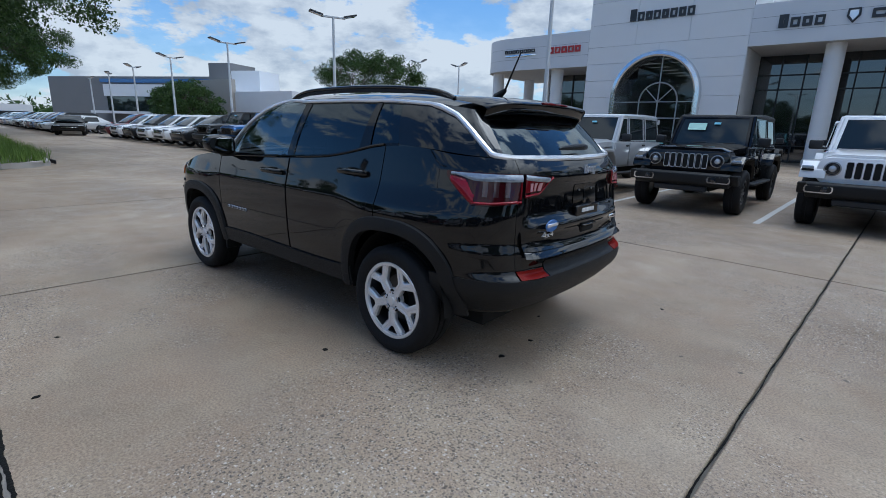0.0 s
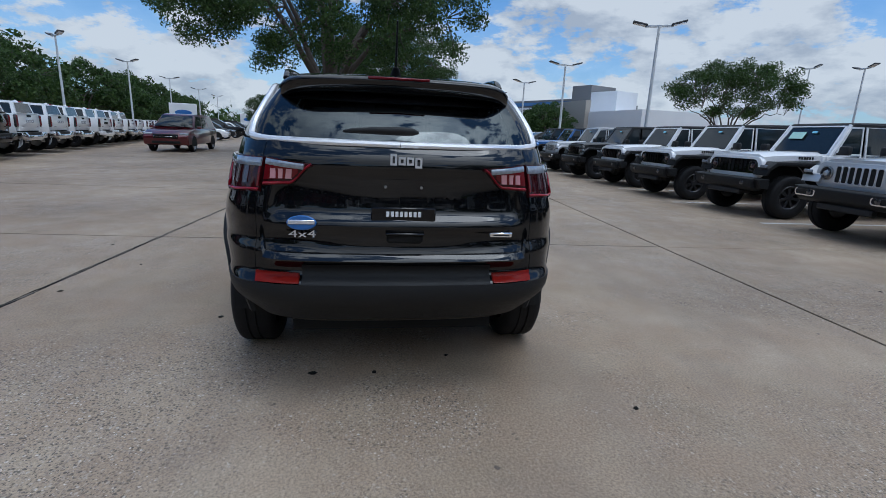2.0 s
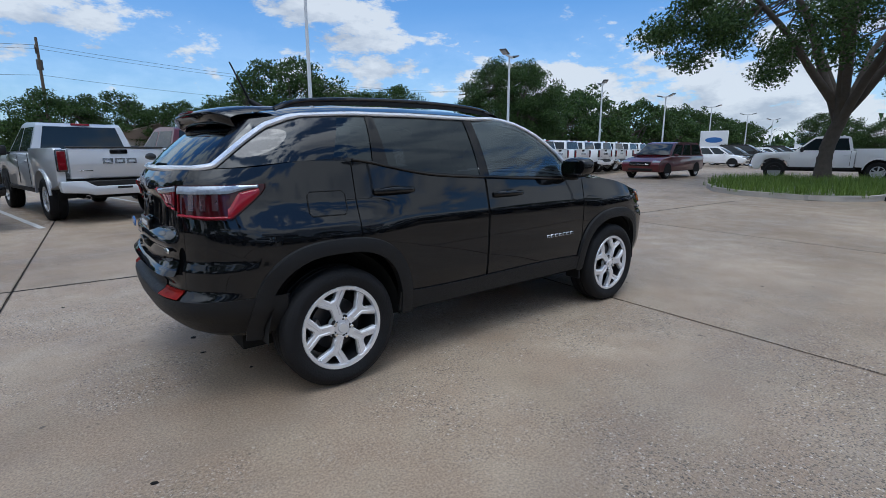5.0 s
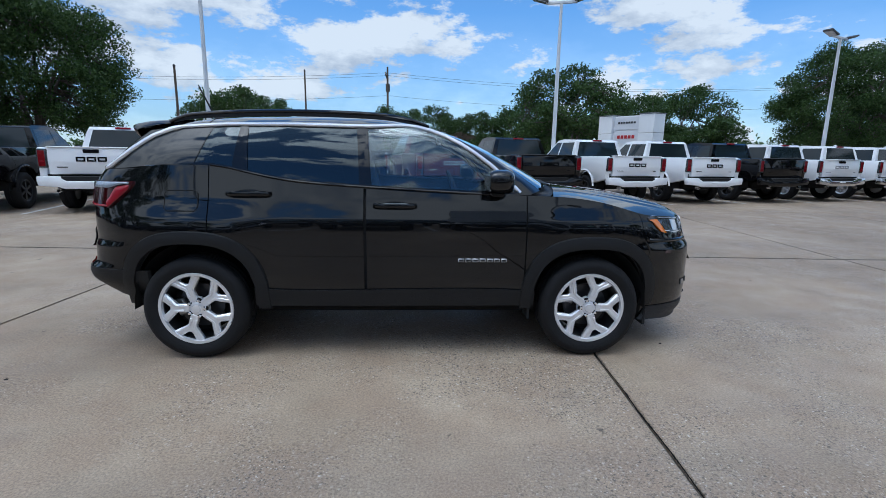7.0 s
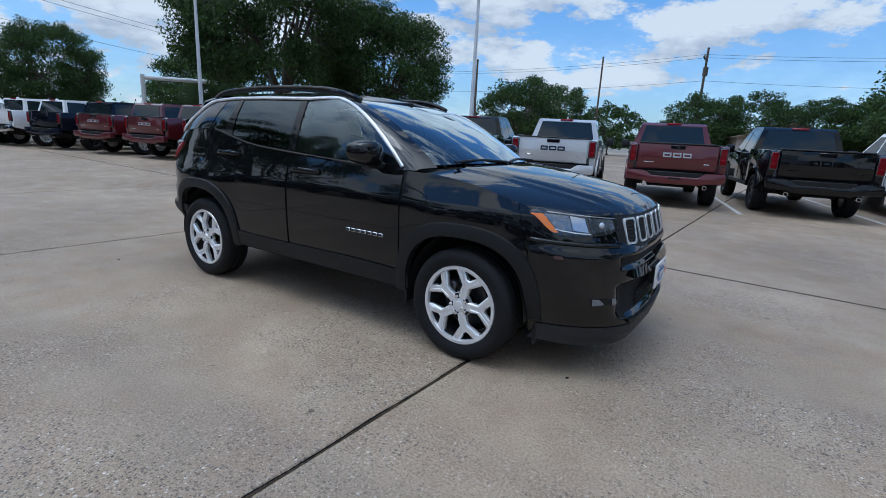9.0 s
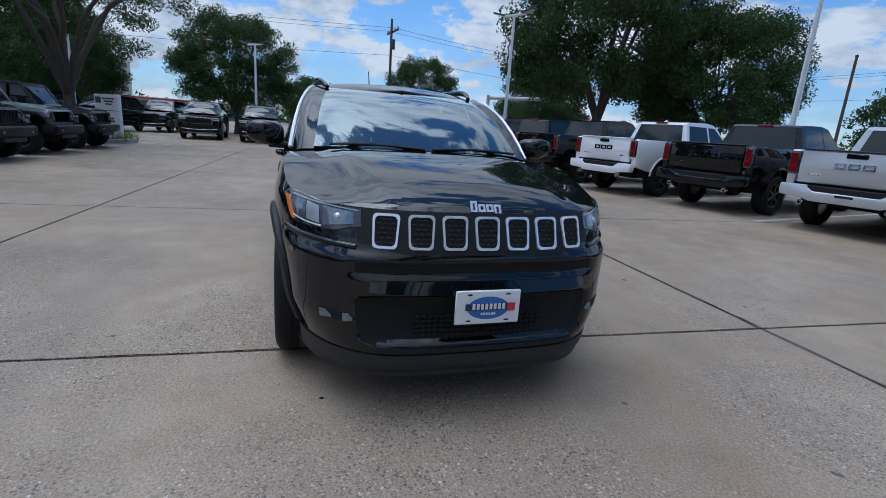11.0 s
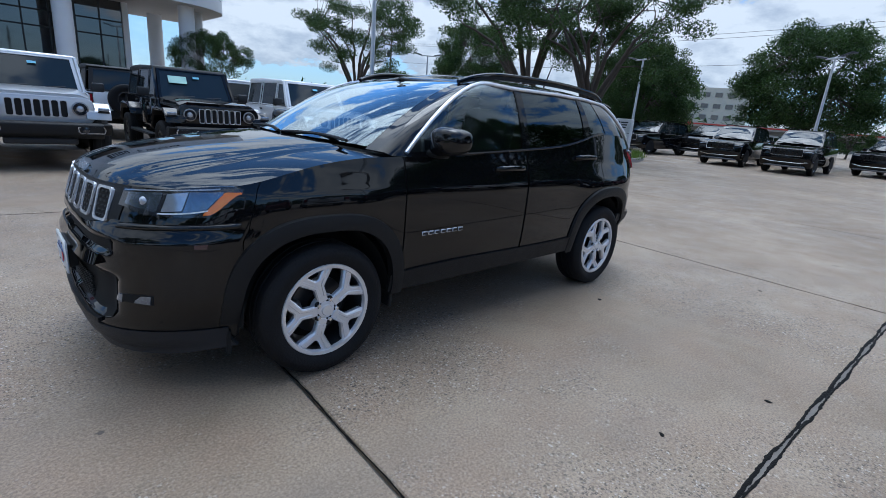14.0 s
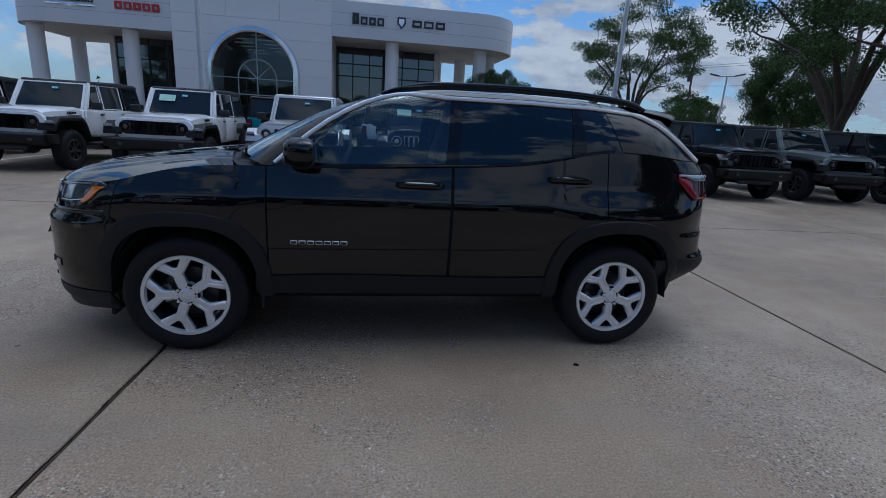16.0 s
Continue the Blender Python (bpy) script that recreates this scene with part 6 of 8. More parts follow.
def family_car(label, paint, length=4.7, height=1.75, low=False, hood=1.15, group="cars along the lot", category="car"):
    """A rounded SUV, van or saloon for the middle distance; nose towards +x."""
    t = thing("parked_car", label, category, group)
    L, H = length / 2, height
    W = .95 if not low else .91
    big = hood > 1.3
    belt = H * .63 if low or big else H * .60
    prof = [(-L + .05, .34), (-L, .60), (-L + .02, belt), (L - hood - .2, belt + .02), (L - .55, belt - .02 if big else belt - .08), (L - .10, belt - .12 if big else belt - .24), (L - .02 * big, belt - .22 if big else .66), (L, .62), (L - .08, .32)]
    part("body", prism(prof, -W, W, "y", .07, 3), paint, t)
    back = .12 if not low else .75
    cab = [(-L + .04, belt), (-L + back + .12, H - .12), (-L + back + .35, H - .02), (0, H), (L - hood - .90, H - .06), (L - hood, belt)]
    V = []
    for s in (1, -1):
        for x, z in cab:
            V.append(Vector((x, s * lerp(W - .05, W - .24, (z - belt) / (H - belt)), z)))
    n = len(cab)
    gb = bmesh.new()
    vv = [gb.verts.new(v) for v in V]
    for f in [list(range(n)), list(range(2 * n - 1, n - 1, -1))] + [[i, i + n, (i + 1) % n + n, (i + 1) % n] for i in range(n)]:
        gb.faces.new([vv[i] for i in f])
    bmesh.ops.recalc_face_normals(gb, faces=gb.faces)
    bmesh.ops.bevel(gb, geom=gb.edges[:], offset=.03, segments=2, affect="EDGES")
    part("cabin", gb, paint, t)
    for s in (1, -1):
        sd = lambda z: s * (lerp(W - .05, W - .24, (z - belt) / (H - belt)) + .006)
        z0, z1 = belt + .05, H - .13
        f = lambda x, z: Vector((x, sd(z), z))
        sp_ = -L + back + .20
        ep0, ep1 = L - hood - .22, L - hood - .92
        cuts = [0, .34, .38, .66, .70, 1] if not low else [0, .48, .53, 1]
        for a, b in zip(cuts[::2], cuts[1::2]):
            q = [f(lerp(sp_ - .02, ep0, a), z0), f(lerp(sp_ - .02, ep0, b), z0), f(lerp(sp_ + .06, ep1, b), z1), f(lerp(sp_ + .06, ep1, a), z1)]
            g = (q + [p - Vector((0, s * .015, 0)) for p in q], [[0, 1, 2, 3], [7, 6, 5, 4], [0, 4, 5, 1], [1, 5, 6, 2], [2, 6, 7, 3], [3, 7, 4, 0]])
            part("side_window", g, GLASS_CAR, t)
        part("headlamp", box(L - (.13 if big else .17), s * (W - .20), .95 if big else .68 if low else .80, .20, .36, .10 if big else .11, .03, 2), CLEAR_LENS, t)
        part("tail_lamp", box(-L + .05, s * (W - .14), .98 if not low else .85, .12, .20, .22, .03, 2), RED_LENS, t)
        part("door_mirror", box(L - hood - .35, s * (W + .10), belt + .06, .10, .18, .13, .03, 2), paint, t)
        for x in (L - .92, -L + .88):
            arc = [(x + (.45 if hood > 1.3 else .40) * math.cos(a), .34 + (.47 if hood > 1.3 else .40) * math.sin(a)) for a in np.linspace(-.2, math.pi + .2, 14)]
            part("wheel_well", prism(arc, s * (W - .25), s * (W + .006), "y"), DARK, t)
            car_wheel(t, x, s * (W - .105), (.40 if hood > 1.3 else .345) if not low else .325, .235, .22, ALLOY, 7)
    def screen(a, b):
        u, y = lerp(.08, .90, b), lerp(-1, 1, a) * lerp(W - .12, W - .29, b)
        bow = .05 * (1 - (2 * a - 1) ** 2) * math.sin(math.pi * min(1, b + .15)) + .014
        return Vector((lerp(L - hood, L - hood - .90, u) + bow, y, lerp(belt, H - .06, u) + bow))

    part("windscreen", sheet(10, 5, screen, 0.006), GLASS_CAR, t, smooth=60)
    for y in (-.42, .22):
        part("wiper", tube([screen(.5 + y / 1.6, .02) + Vector((.02, 0, .01)), screen(.5 + (y - .45) / 1.6, .12) + Vector((.02, 0, .012))], .010, 6), PLASTIC, t)
    q = [Vector((lerp(-L + .04, -L + back + .12, u) - .014, y, lerp(belt, H - .12, u))) for u, y in ((.12, W - .16), (.12, -W + .16), (.95, -W + .30), (.95, W - .30))]
    part("tail_window", (q, [[0, 1, 2, 3]]), GLASS_CAR, t)
    part("grille", box(L - .03, 0, .70 if not low else .58, .08, 1.05, .20, .03, 2), GLOSS_BLACK, t)
    if hood > 1.3:
        part("grille_surround", moved(ring_prism(rounded(.60, .16, .05), rounded(.575, .135, .04), 0, .03), pose(L + .005, 0, .93)), CHROME, t)
        part("upper_grille", box(L - .02, 0, .93, .05, 1.12, .25, .03, 2), GLOSS_BLACK, t)
        for k in range(7):
            part("grille_slot", box(L + .012, (k - 3) * .155, .93, .014, .105, .17, .012), DARK, t)
        part("bumper_line", tube([(L - .30, -W - .01, .60), (L - .03, -W + .12, .56), (L + .02, -W + .45, .50), (L + .02, W - .45, .50), (L - .03, W - .12, .56), (L - .30, W + .01, .60)], .014, 6), CHROME, t)
        part("skid_lip", box(L - .03, 0, .34, .16, 1.5, .07, .03, 2), GREY_LIP, t)
        for s in (1, -1):
            part("roof_rail", tube([(-L + .5, s * .66, H + .02), (-L + .7, s * .66, H + .06), (L - hood - 1.3, s * .66, H + .06), (L - hood - 1.1, s * .66, H)], .022, 6), paint, t)
    part("grille_bar", box(L + .015, 0, .69 if not low else .58, .02, .98, .025, .006), PLASTIC if big else CHROME, t)
    part("lower_grille", box(L - .05, 0, .44, .08, 1.2, .12, .03), PLASTIC, t)
    part("rear_bumper", box(-L + .03, 0, .50, .14, 1.7, .20, .04, 2), PLASTIC, t)
    return t


# the off-roader row before the showroom
KINDS_A = {
    "white": ("white four-door off-roader with a bright slotted grille", P_WHITE, P_WHITE, P_WHITE, True, False, False),
    "black": ("black four-door off-roader with a price sheet on its windscreen", P_BLACK, TOP_BLACK, P_BLACK, True, True, False),
    "silver": ("silver four-door off-roader with a bright slotted grille", P_SILVER, P_SILVER, P_SILVER, True, False, False),
    "trail_sheet": ("white off-roader with black flares and a price sheet", P_WHITE, TOP_BLACK, PLASTIC, False, True, True),
    "trail": ("white off-roader with black grille and flares", P_WHITE, TOP_BLACK, PLASTIC, False, False, True),
    "grey": ("dark grey four-door off-roader with black hardtop", P_GREY, TOP_BLACK, P_GREY, False, False, True),
    "sage": ("grey-green four-door off-roader with black flares", P_SAGE, TOP_BLACK, PLASTIC, False, False, True),
    "blue": ("blue four-door off-roader with black hardtop", P_BLUE, TOP_BLACK, PLASTIC, False, False, True),
    "teal": ("teal four-door off-roader with a spare wheel behind", P_TEAL, TOP_BLACK, PLASTIC, False, False, True),
}
made_a = {}


def put_a(kind, m):
    if kind not in made_a:
        made_a[kind] = offroader(*KINDS_A[kind])
        made_a[kind].matrix_basis = m
        return made_a[kind]
    return copy_thing(made_a[kind], m)


ROW_FRONT = {-5: "grey", -4: "sage", -3: "grey", -2: "grey", -1: "white", 0: "black", 1: "silver", 2: "trail_sheet", 3: "trail", 4: "trail", 5: "grey", 6: "silver", 7: "blue", 8: "grey"}
for k, kind in ROW_FRONT.items():
    rnd = random.Random(k + 50)
    put_a(kind, ROW_A @ pose((k - 0.5) * STALL_A + rnd.uniform(-.06, .06), -2.28 + rnd.uniform(-.10, .06), 0, 0, 0, 90 + rnd.uniform(-1.2, 1.2)))
for x, kind in ((-9.0, "grey"), (-3.3, "white"), (-0.3, "trail"), (3.2, "teal"), (6.1, "grey"), (9.0, "sage"), (12.0, "grey")):
    put_a(kind, pose(x, -14.4, 0, 0, 0, -90 + x * 0.1))

# the truck row
KINDS_B = {
    "silver": ("silver pick-up truck with bright bumper and twin exhaust tips", P_SILVER, P_SILVER, True, CHROME, ALLOY),
    "black": ("black crew-cab pick-up truck backed against the aisle", P_BLACK, P_BLACK, True, GLOSS_BLACK, DARK_ALLOY),
    "white": ("white crew-cab pick-up truck with black tailgate letters", P_WHITE, P_WHITE, True, GLOSS_BLACK, DARK_ALLOY),
    "maroon": ("maroon crew-cab pick-up truck with silver tailgate letters", P_MAROON, P_MAROON, True, BADGE, ALLOY),
    "work": ("white work pick-up truck with chrome bumper", P_WHITE, CHROME, True, BADGE, ALLOY),
    "navy": ("dark navy crew-cab pick-up truck", P_NAVY, P_NAVY, True, GLOSS_BLACK, DARK_ALLOY),
}
made_b = {}


def put_b(kind, m):
    if kind not in made_b:
        made_b[kind] = pickup(*KINDS_B[kind])
        made_b[kind].matrix_basis = m
        return made_b[kind]
    return copy_thing(made_b[kind], m)


ROW_BACK = {-9: "work", -8: "work", -7: "navy", -6: "maroon", -5: "maroon", -4: "black", -3: "black", -2: "white", -1: "black", 0: "silver", 1: "maroon", 2: "black", 3: "white", 4: "white", 5: "black",
            6: "work", 7: "work", 8: "work", 9: "white", 10: "work", 11: "work", 12: "work", 13: "white", 14: "work"}
for k, kind in ROW_BACK.items():
    rnd = random.Random(k + 90)
    put_b(kind, ROW_B @ pose((k - 0.5) * STALL_B + rnd.uniform(-.08, .08), 3.05 + rnd.uniform(-.12, .15), 0, 0, 0, 90 + rnd.uniform(-1.0, 1.0)))
put_b("work", pose(24.6, 3.5, 0, 0, 0, 107.6))

# further cars
fam = {}


def put_c(kind, m):
    kinds = {
        "black_suv": ("large black SUV parked nose out", P_BLACK, 5.3, 1.90, False, 1.55),
        "white_suv": ("white compact SUV in the row", P_WHITE, 4.5, 1.66, False),
        "grey_suv": ("dark grey compact SUV in the row", P_GREY, 4.5, 1.66, False),
        "blue_suv": ("blue compact SUV in the row", P_BLUE, 4.5, 1.66, False),
        "red_suv": ("maroon compact SUV in the row", P_MAROON, 4.5, 1.66, False),
        "black_saloon": ("black saloon car at the row's end", P_BLACK, 4.9, 1.45, True),
        "silver_saloon": ("silver saloon car far along the lot", P_SILVER, 4.8, 1.45, True),
        "van": ("dark red minivan standing in the drive", P_MAROON, 5.1, 1.75, False),
    }
    if kind not in fam:
        fam[kind] = family_car(*kinds[kind])
        fam[kind].matrix_basis = m
        return fam[kind]
    return copy_thing(fam[kind], m)


put_c("van", pose(22.0, 9.5, 0, 0, 0, 183))
for k, kind in enumerate(("grey_suv", "white_suv", "white_suv", "grey_suv", "white_suv", "red_suv")):
    put_c(kind, ROW_A @ pose((9 + k - 0.5) * STALL_A, -2.3, 0, 0, 0, 90))
put_c("black_saloon", pose(42.5, -7.0, 0, 0, 0, 165))
for k in range(16):
    kind = ("silver_saloon", "grey_suv", "blue_suv", "red_suv", "white_suv", "black_saloon", "white_suv")[k % 7]
    put_c(kind, pose(46.5 + 2.8 * k, -8.2 - .12 * k, 0, 0, 0, 90))
for k in range(12):
    put_c(("white_suv", "grey_suv", "black_suv", "silver_saloon")[k % 4], pose(40 + 5.4 * k, 14.5 + .9 * k, 0, 0, 0, -80))
for k in range(6):
    put_c(("black_suv", "white_suv", "silver_saloon")[k % 3], pose(56 + 3.0 * k, 2.2, 0, 0, 0, -90))
for x, y, a, kind in ((-27.2, -10.4, -6, "black_suv"), (-31.4, -8.6, -4, "black_suv"), (-36.0, -7.4, -10, "white_suv"), (-25.6, -5.3, 2, "black_suv"), (-25.0, -2.4, 0, "black_suv"), (-30.6, 0.4, -10, "black_suv"),
                      (-27.5, -14.0, -20, "black_suv"), (-24.5, -19.0, 40, "black_suv"), (-26.5, -23.5, 40, "grey_suv"), (-34.5, 4.2, 95, "silver_saloon")):
    put_c(kind, pose(x, y, 0, 0, 0, a))

# white off-roader parked nose up on a pile of boulders at the row's end
ROCK = mat("grey_boulder", (0.15, 0.145, 0.14), 0.9, 0, 0, 0.5, 3.5, 1.0, 9)
RX, RY = -26.5, 3.4
climber = put_a("white", pose(RX, RY, .72, 7, -21, 176))
tagged(climber, "white four-door off-roader posed nose up on boulders", "car", "off-roaders in the row")
for k, (u, v, z, r) in enumerate(((1.6, 1.0, .40, .90), (1.7, -.9, .45, .95), (2.6, .1, .55, 1.05), (.2, .8, .2, .55), (.3, -1.0, .2, .6), (-.6, 1.25, .12, .45), (.4, 1.5, .35, .70), (1.2, 1.75, .40, .75), (2.6, 1.6, .45, .9))):
    rnd = random.Random(k + 7)
    bm = bmesh.new()
    bmesh.ops.create_icosphere(bm, subdivisions=3, radius=r)
    for vtx in bm.verts:
        w_ = 1 + .55 * noise.noise(vtx.co * (1.3 / r) + Vector((k * 3.1, 0, 0))) + .22 * noise.noise(vtx.co * (3.2 / r))
        vtx.co = Vector((vtx.co.x * w_ * 1.1, vtx.co.y * w_, vtx.co.z * w_ * .75))
    bd = part("boulder", bm, ROCK, smooth=35)
    a = radians(178)
    bd.matrix_basis = pose(RX + u * math.cos(a) - v * math.sin(a), RY + u * math.sin(a) + v * math.cos(a), z, 0, 0, rnd.uniform(0, 360))
    tagged(bd, "rough grey boulder in the display pile", "rock", "display boulders")

# ---- showroom ----
WALL_WHITE = mat("white_wall_panel", (0.76, 0.77, 0.79), 0.5, 0, 0, 0.04, 0.8, 0.05, 40)
FASCIA = mat("grey_fascia_panel", (0.66, 0.67, 0.70), 0.45, 0.1, 0, 0.04, 0.6)
SOFFIT = mat("soffit_grey", (0.5, 0.5, 0.5), 0.8, 0, 0, 0.06, 2)
SHOW_GLASS = mat("showroom_glass", (0.014, 0.018, 0.022), 0.03, 0, 1.0, 0.15, 0.4, spec=1.0)
MULLION = mat("dark_mullion", (0.03, 0.032, 0.036), 0.45, 0.4, 0, 0.05)
MULLION_L = mat("pale_mullion", (0.42, 0.44, 0.46), 0.4, 0.5, 0, 0.05)
ARCH_METAL = mat("polished_arch", (0.72, 0.74, 0.77), 0.16, 0.9, 0, 0.1, 3)
SIGN_DARK = mat("sign_dark_grey", (0.035, 0.038, 0.045), 0.4, 0.2, 0, 0.0)
SIGN_RED = mat("sign_red", (0.42, 0.02, 0.025), 0.4, 0, 0.2, 0.0)
JOINT = mat("panel_joint", (0.16, 0.165, 0.175), 0.9, 0, 0, 0.0)
TUBE = bpy.data.materials.new("ceiling_light_strip")
TUBE.use_nodes = True
TUBE.node_tree.nodes["Principled BSDF"].inputs["Emission Color"].default_value = (1, 0.97, 0.9, 1)
TUBE.node_tree.nodes["Principled BSDF"].inputs["Emission Strength"].default_value = 1.3

FY = -28.0       # plane of the portal's face
hall = thing("showroom", "pale panelled car showroom with an arched glass portal", "building")
XA, XB, AC, AR, AZ, PH = 2.5, 11.4, 7.0, 2.28, 3.55, 10.4


def facade_rect(parent, x0, x1, z0, z1, nx, nz, y, material, gap=0.014):
    part("wall_backing", box((x0 + x1) / 2, y - 0.14, (z0 + z1) / 2, x1 - x0, 0.20, z1 - z0), JOINT, parent, smooth=0)
    w, h = (x1 - x0) / nx, (z1 - z0) / nz
    p0 = part("panel", box(0, 0, 0, w - gap, 0.05, h - gap, 0.004), material, parent, smooth=0)
    p0.location = (x0 + w / 2, y - 0.025, z0 + h / 2)
    for i in range(nx):
        for j in range(nz):
            if i or j:
                p = p0.copy()
                scene.collection.objects.link(p)
                p.location = (x0 + (i + .5) * w, y - 0.025, z0 + (j + .5) * h)


facade_rect(hall, XA, AC - AR - .02, 0, AZ, 1, 3, FY, WALL_WHITE)
facade_rect(hall, AC + AR + .02, XB, 0, AZ, 1, 3, FY, WALL_WHITE)
facade_rect(hall, XA, XB, 6.55, PH, 3, 3, FY, WALL_WHITE)
for s in (1, -1):
    arc = [(AC + s * AR * math.sin(a), AZ + AR * math.cos(a)) for a in np.linspace(0, math.pi / 2, 20)]
    edge = XA if s < 0 else XB
    for n_, (za, zb) in enumerate(((AZ, 4.55), (4.55, 5.55), (5.55, 6.55))):
        seg = [(AC + s * math.sqrt(max(0, AR ** 2 - (z - AZ) ** 2)), z) for z in np.linspace(za + .007, min(zb - .007, AZ + AR), 10)]
        if zb > AZ + AR:
            seg += [(AC + s * 0.007, AZ + AR), (AC + s * 0.007, zb - .007)]
        part("panel", prism(seg + [(edge - s * 0.007, zb - .007), (edge - s * 0.007, za + .007)], FY - .12, FY, "y"), WALL_WHITE, hall, smooth=0)
part("portal_side", join(box(XA + .1, FY - 2.6, PH / 2, .2, 4.8, PH), box(XB - .1, FY - 2.6, PH / 2, .2, 4.8, PH), box((XA + XB) / 2, FY - 2.6, PH - .1, XB - XA, 4.8, .2)), WALL_WHITE, hall, smooth=0)
ring = [(math.cos(a), math.sin(a)) for a in np.linspace(0, math.pi, 49)]
V, F = [], []
for c, s in [(1, -3)] + [(c, s) for c, s in ring] + [(-1, -3)]:
    for r, y in ((AR - .02, FY - .9), (AR - .02, FY + .22), (AR + .06, FY + .28), (AR + .26, FY + .24), (AR + .34, FY + .02)):
        zz = AZ + r * s if s >= 0 else 0.0
        V.append(Vector((AC + r * c, y, zz)))
for i in range(len(V) // 5 - 1):
    for j in range(4):
        a = i * 5 + j
        F.append([a, a + 5, a + 6, a + 1])
part("arch_frame", (V, F), ARCH_METAL, hall, "polished metal arch frame", 40)
gl = [(AC + AR * math.cos(a), AZ + AR * math.sin(a)) for a in np.linspace(0, math.pi, 33)] + [(AC - AR, 0), (AC + AR, 0)]
ARCH_GLASS = glass("arch_glass", (0.75, 0.8, 0.82), 0.26)
part("arch_pane", prism(gl, FY - .93, FY - .91, "y"), ARCH_GLASS, hall, smooth=0)
inner_arc = [(AC + 1.12 * math.cos(a), FY - .88, 3.30 + 1.12 * math.sin(a)) for a in np.linspace(0, math.pi, 25)]
part("arch_mullion", tube(inner_arc, .045, 6), MULLION_L, hall)
for x, z0, z1 in ((AC - 1.12, 0, 3.30), (AC + 1.12, 0, 3.30), (AC, 2.4, AZ + AR)):
    part("arch_mullion", box(x, FY - .88, (z0 + z1) / 2, .06, .06, z1 - z0), MULLION_L, hall)
part("arch_mullion", box(AC, FY - .88, 2.35, 2 * AR, .06, .06), MULLION_L, hall)
part("arch_mullion", box(AC, FY - .88, 3.30, 2 * AR, .05, .05), MULLION_L, hall)
for a in (45, 135):
    part("arch_mullion", tube([(AC, FY - .88, 3.30), (AC + 1.12 * math.cos(radians(a)), FY - .88, 3.30 + 1.12 * math.sin(radians(a)))], .03, 6), MULLION_L, hall)
for k in range(4):
    part("number_bar", box(AC + .36 - .2 * k, FY - .85, 2.08, .13, .03, .26), WHITE_PLASTIC, hall)
part("hall_interior", join(box(AC, -40, .02, 9, 18, .04), box(AC, -46, 3, 9, .1, 6), box(AC, -40, 6.4, 9, 20, .1)), SOFFIT, hall, smooth=0)
for i in range(6):
    for j in range(3):
        part("ceiling_light", box(AC - 2.0 + 2.0 * j, -30.6 - 2.0 * i, 6.0, 1.3, .10, .06), TUBE, hall)


def letter_bars(parent, x0, x1, z, h, y, material, n, low=False):
    """Brand lettering as plain blocks of its size and colour."""
    w = (x1 - x0) / n
    for k in range(n):
        hh = h * (0.72 if (low and k) else 1.0)
        part("letter_block", moved(hollow(abs(w) * .80, hh, .07, hh * (.24 if k % 2 else .30)), pose(x0 + (k + .5) * w, y + .03, z + hh / 2)), material, parent, smooth=0)


letter_bars(hall, 8.95, 5.3, 7.85, .66, FY, SIGN_DARK, 8, True)


def wing(x0, x1, z0, z1, rows):
    """A canopy fascia with a rounded outer end, from the portal (x0) outwards to x1."""
    s = 1 if x1 > x0 else -1
    R = 3.0
    path = [(x0, FY)] + [(x1 - s * R + s * R * math.sin(a), FY - R + R * math.cos(a)) for a in np.linspace(0, math.pi / 2, 14)] + [(x1, FY - 9)]
    n = len(path)
    zs = np.linspace(z0, z1, rows + 1)
    for j in range(rows):
        a, b = zs[j] + .006, zs[j + 1] - .006
        V = [Vector((x, y, z)) for z in (a, b) for x, y in path]
        part("fascia_panel", (V, [[i, i + 1, n + i + 1, n + i] for i in range(n - 1)]), FASCIA, hall, smooth=60)
    top = [(x, y) for x, y in path] + [(x0, FY - 9)]
    inner = [(x - s * .05 if abs(x - x0) > .1 else x + s * .01, y - .05) for x, y in top]
    part("canopy", prism(inner, z0 + .004, z0 + .045, "z"), SOFFIT, hall, smooth=0)
    part("fascia_core", prism([(x - s * .03 if abs(x - x0) > .1 else x, y - .03) for x, y in top], z0 + .05, z1 - .02, "z"), JOINT, hall, smooth=0)


wing(XA, -9.3, 5.98, 8.0, 3)
wing(XB, 20.5, 5.48, 7.65, 3)


def column(x, y, h, r=.42):
    part("column", lathe([(r + .06, 0), (r + .06, .3), (r, .34), (r, h)], 32, "z"), WALL_WHITE, hall, "round white column").location = (x, y, 0)


for x, y, h in ((-1.15, FY - 1.0, 6), (-6.9, FY - 1.4, 6), (-7.9, FY - 3.2, 6), (-6.6, FY - 7, 6), (-4.9, FY - 8, 6), (14.0, FY - 1.0, 5.5), (19.2, FY - 1.4, 5.5), (19.6, FY - 6.5, 5.5), (16.9, FY - 8, 5.5)):
    column(x, y, h)


def glass_wall(x0, x1, y, h, nx, zs):
    part("shop_window", box((x0 + x1) / 2, y, h / 2, abs(x1 - x0), .04, h), SHOW_GLASS, hall, "dark showroom glazing", 0)
    for i in range(nx + 1):
        part("mullion", box(lerp(x0, x1, i / nx), y + .05, h / 2, .07, .09, h), MULLION, hall, smooth=0)
    for z in zs:
        part("mullion", box((x0 + x1) / 2, y + .05, z, abs(x1 - x0), .08, .07), MULLION, hall, smooth=0)


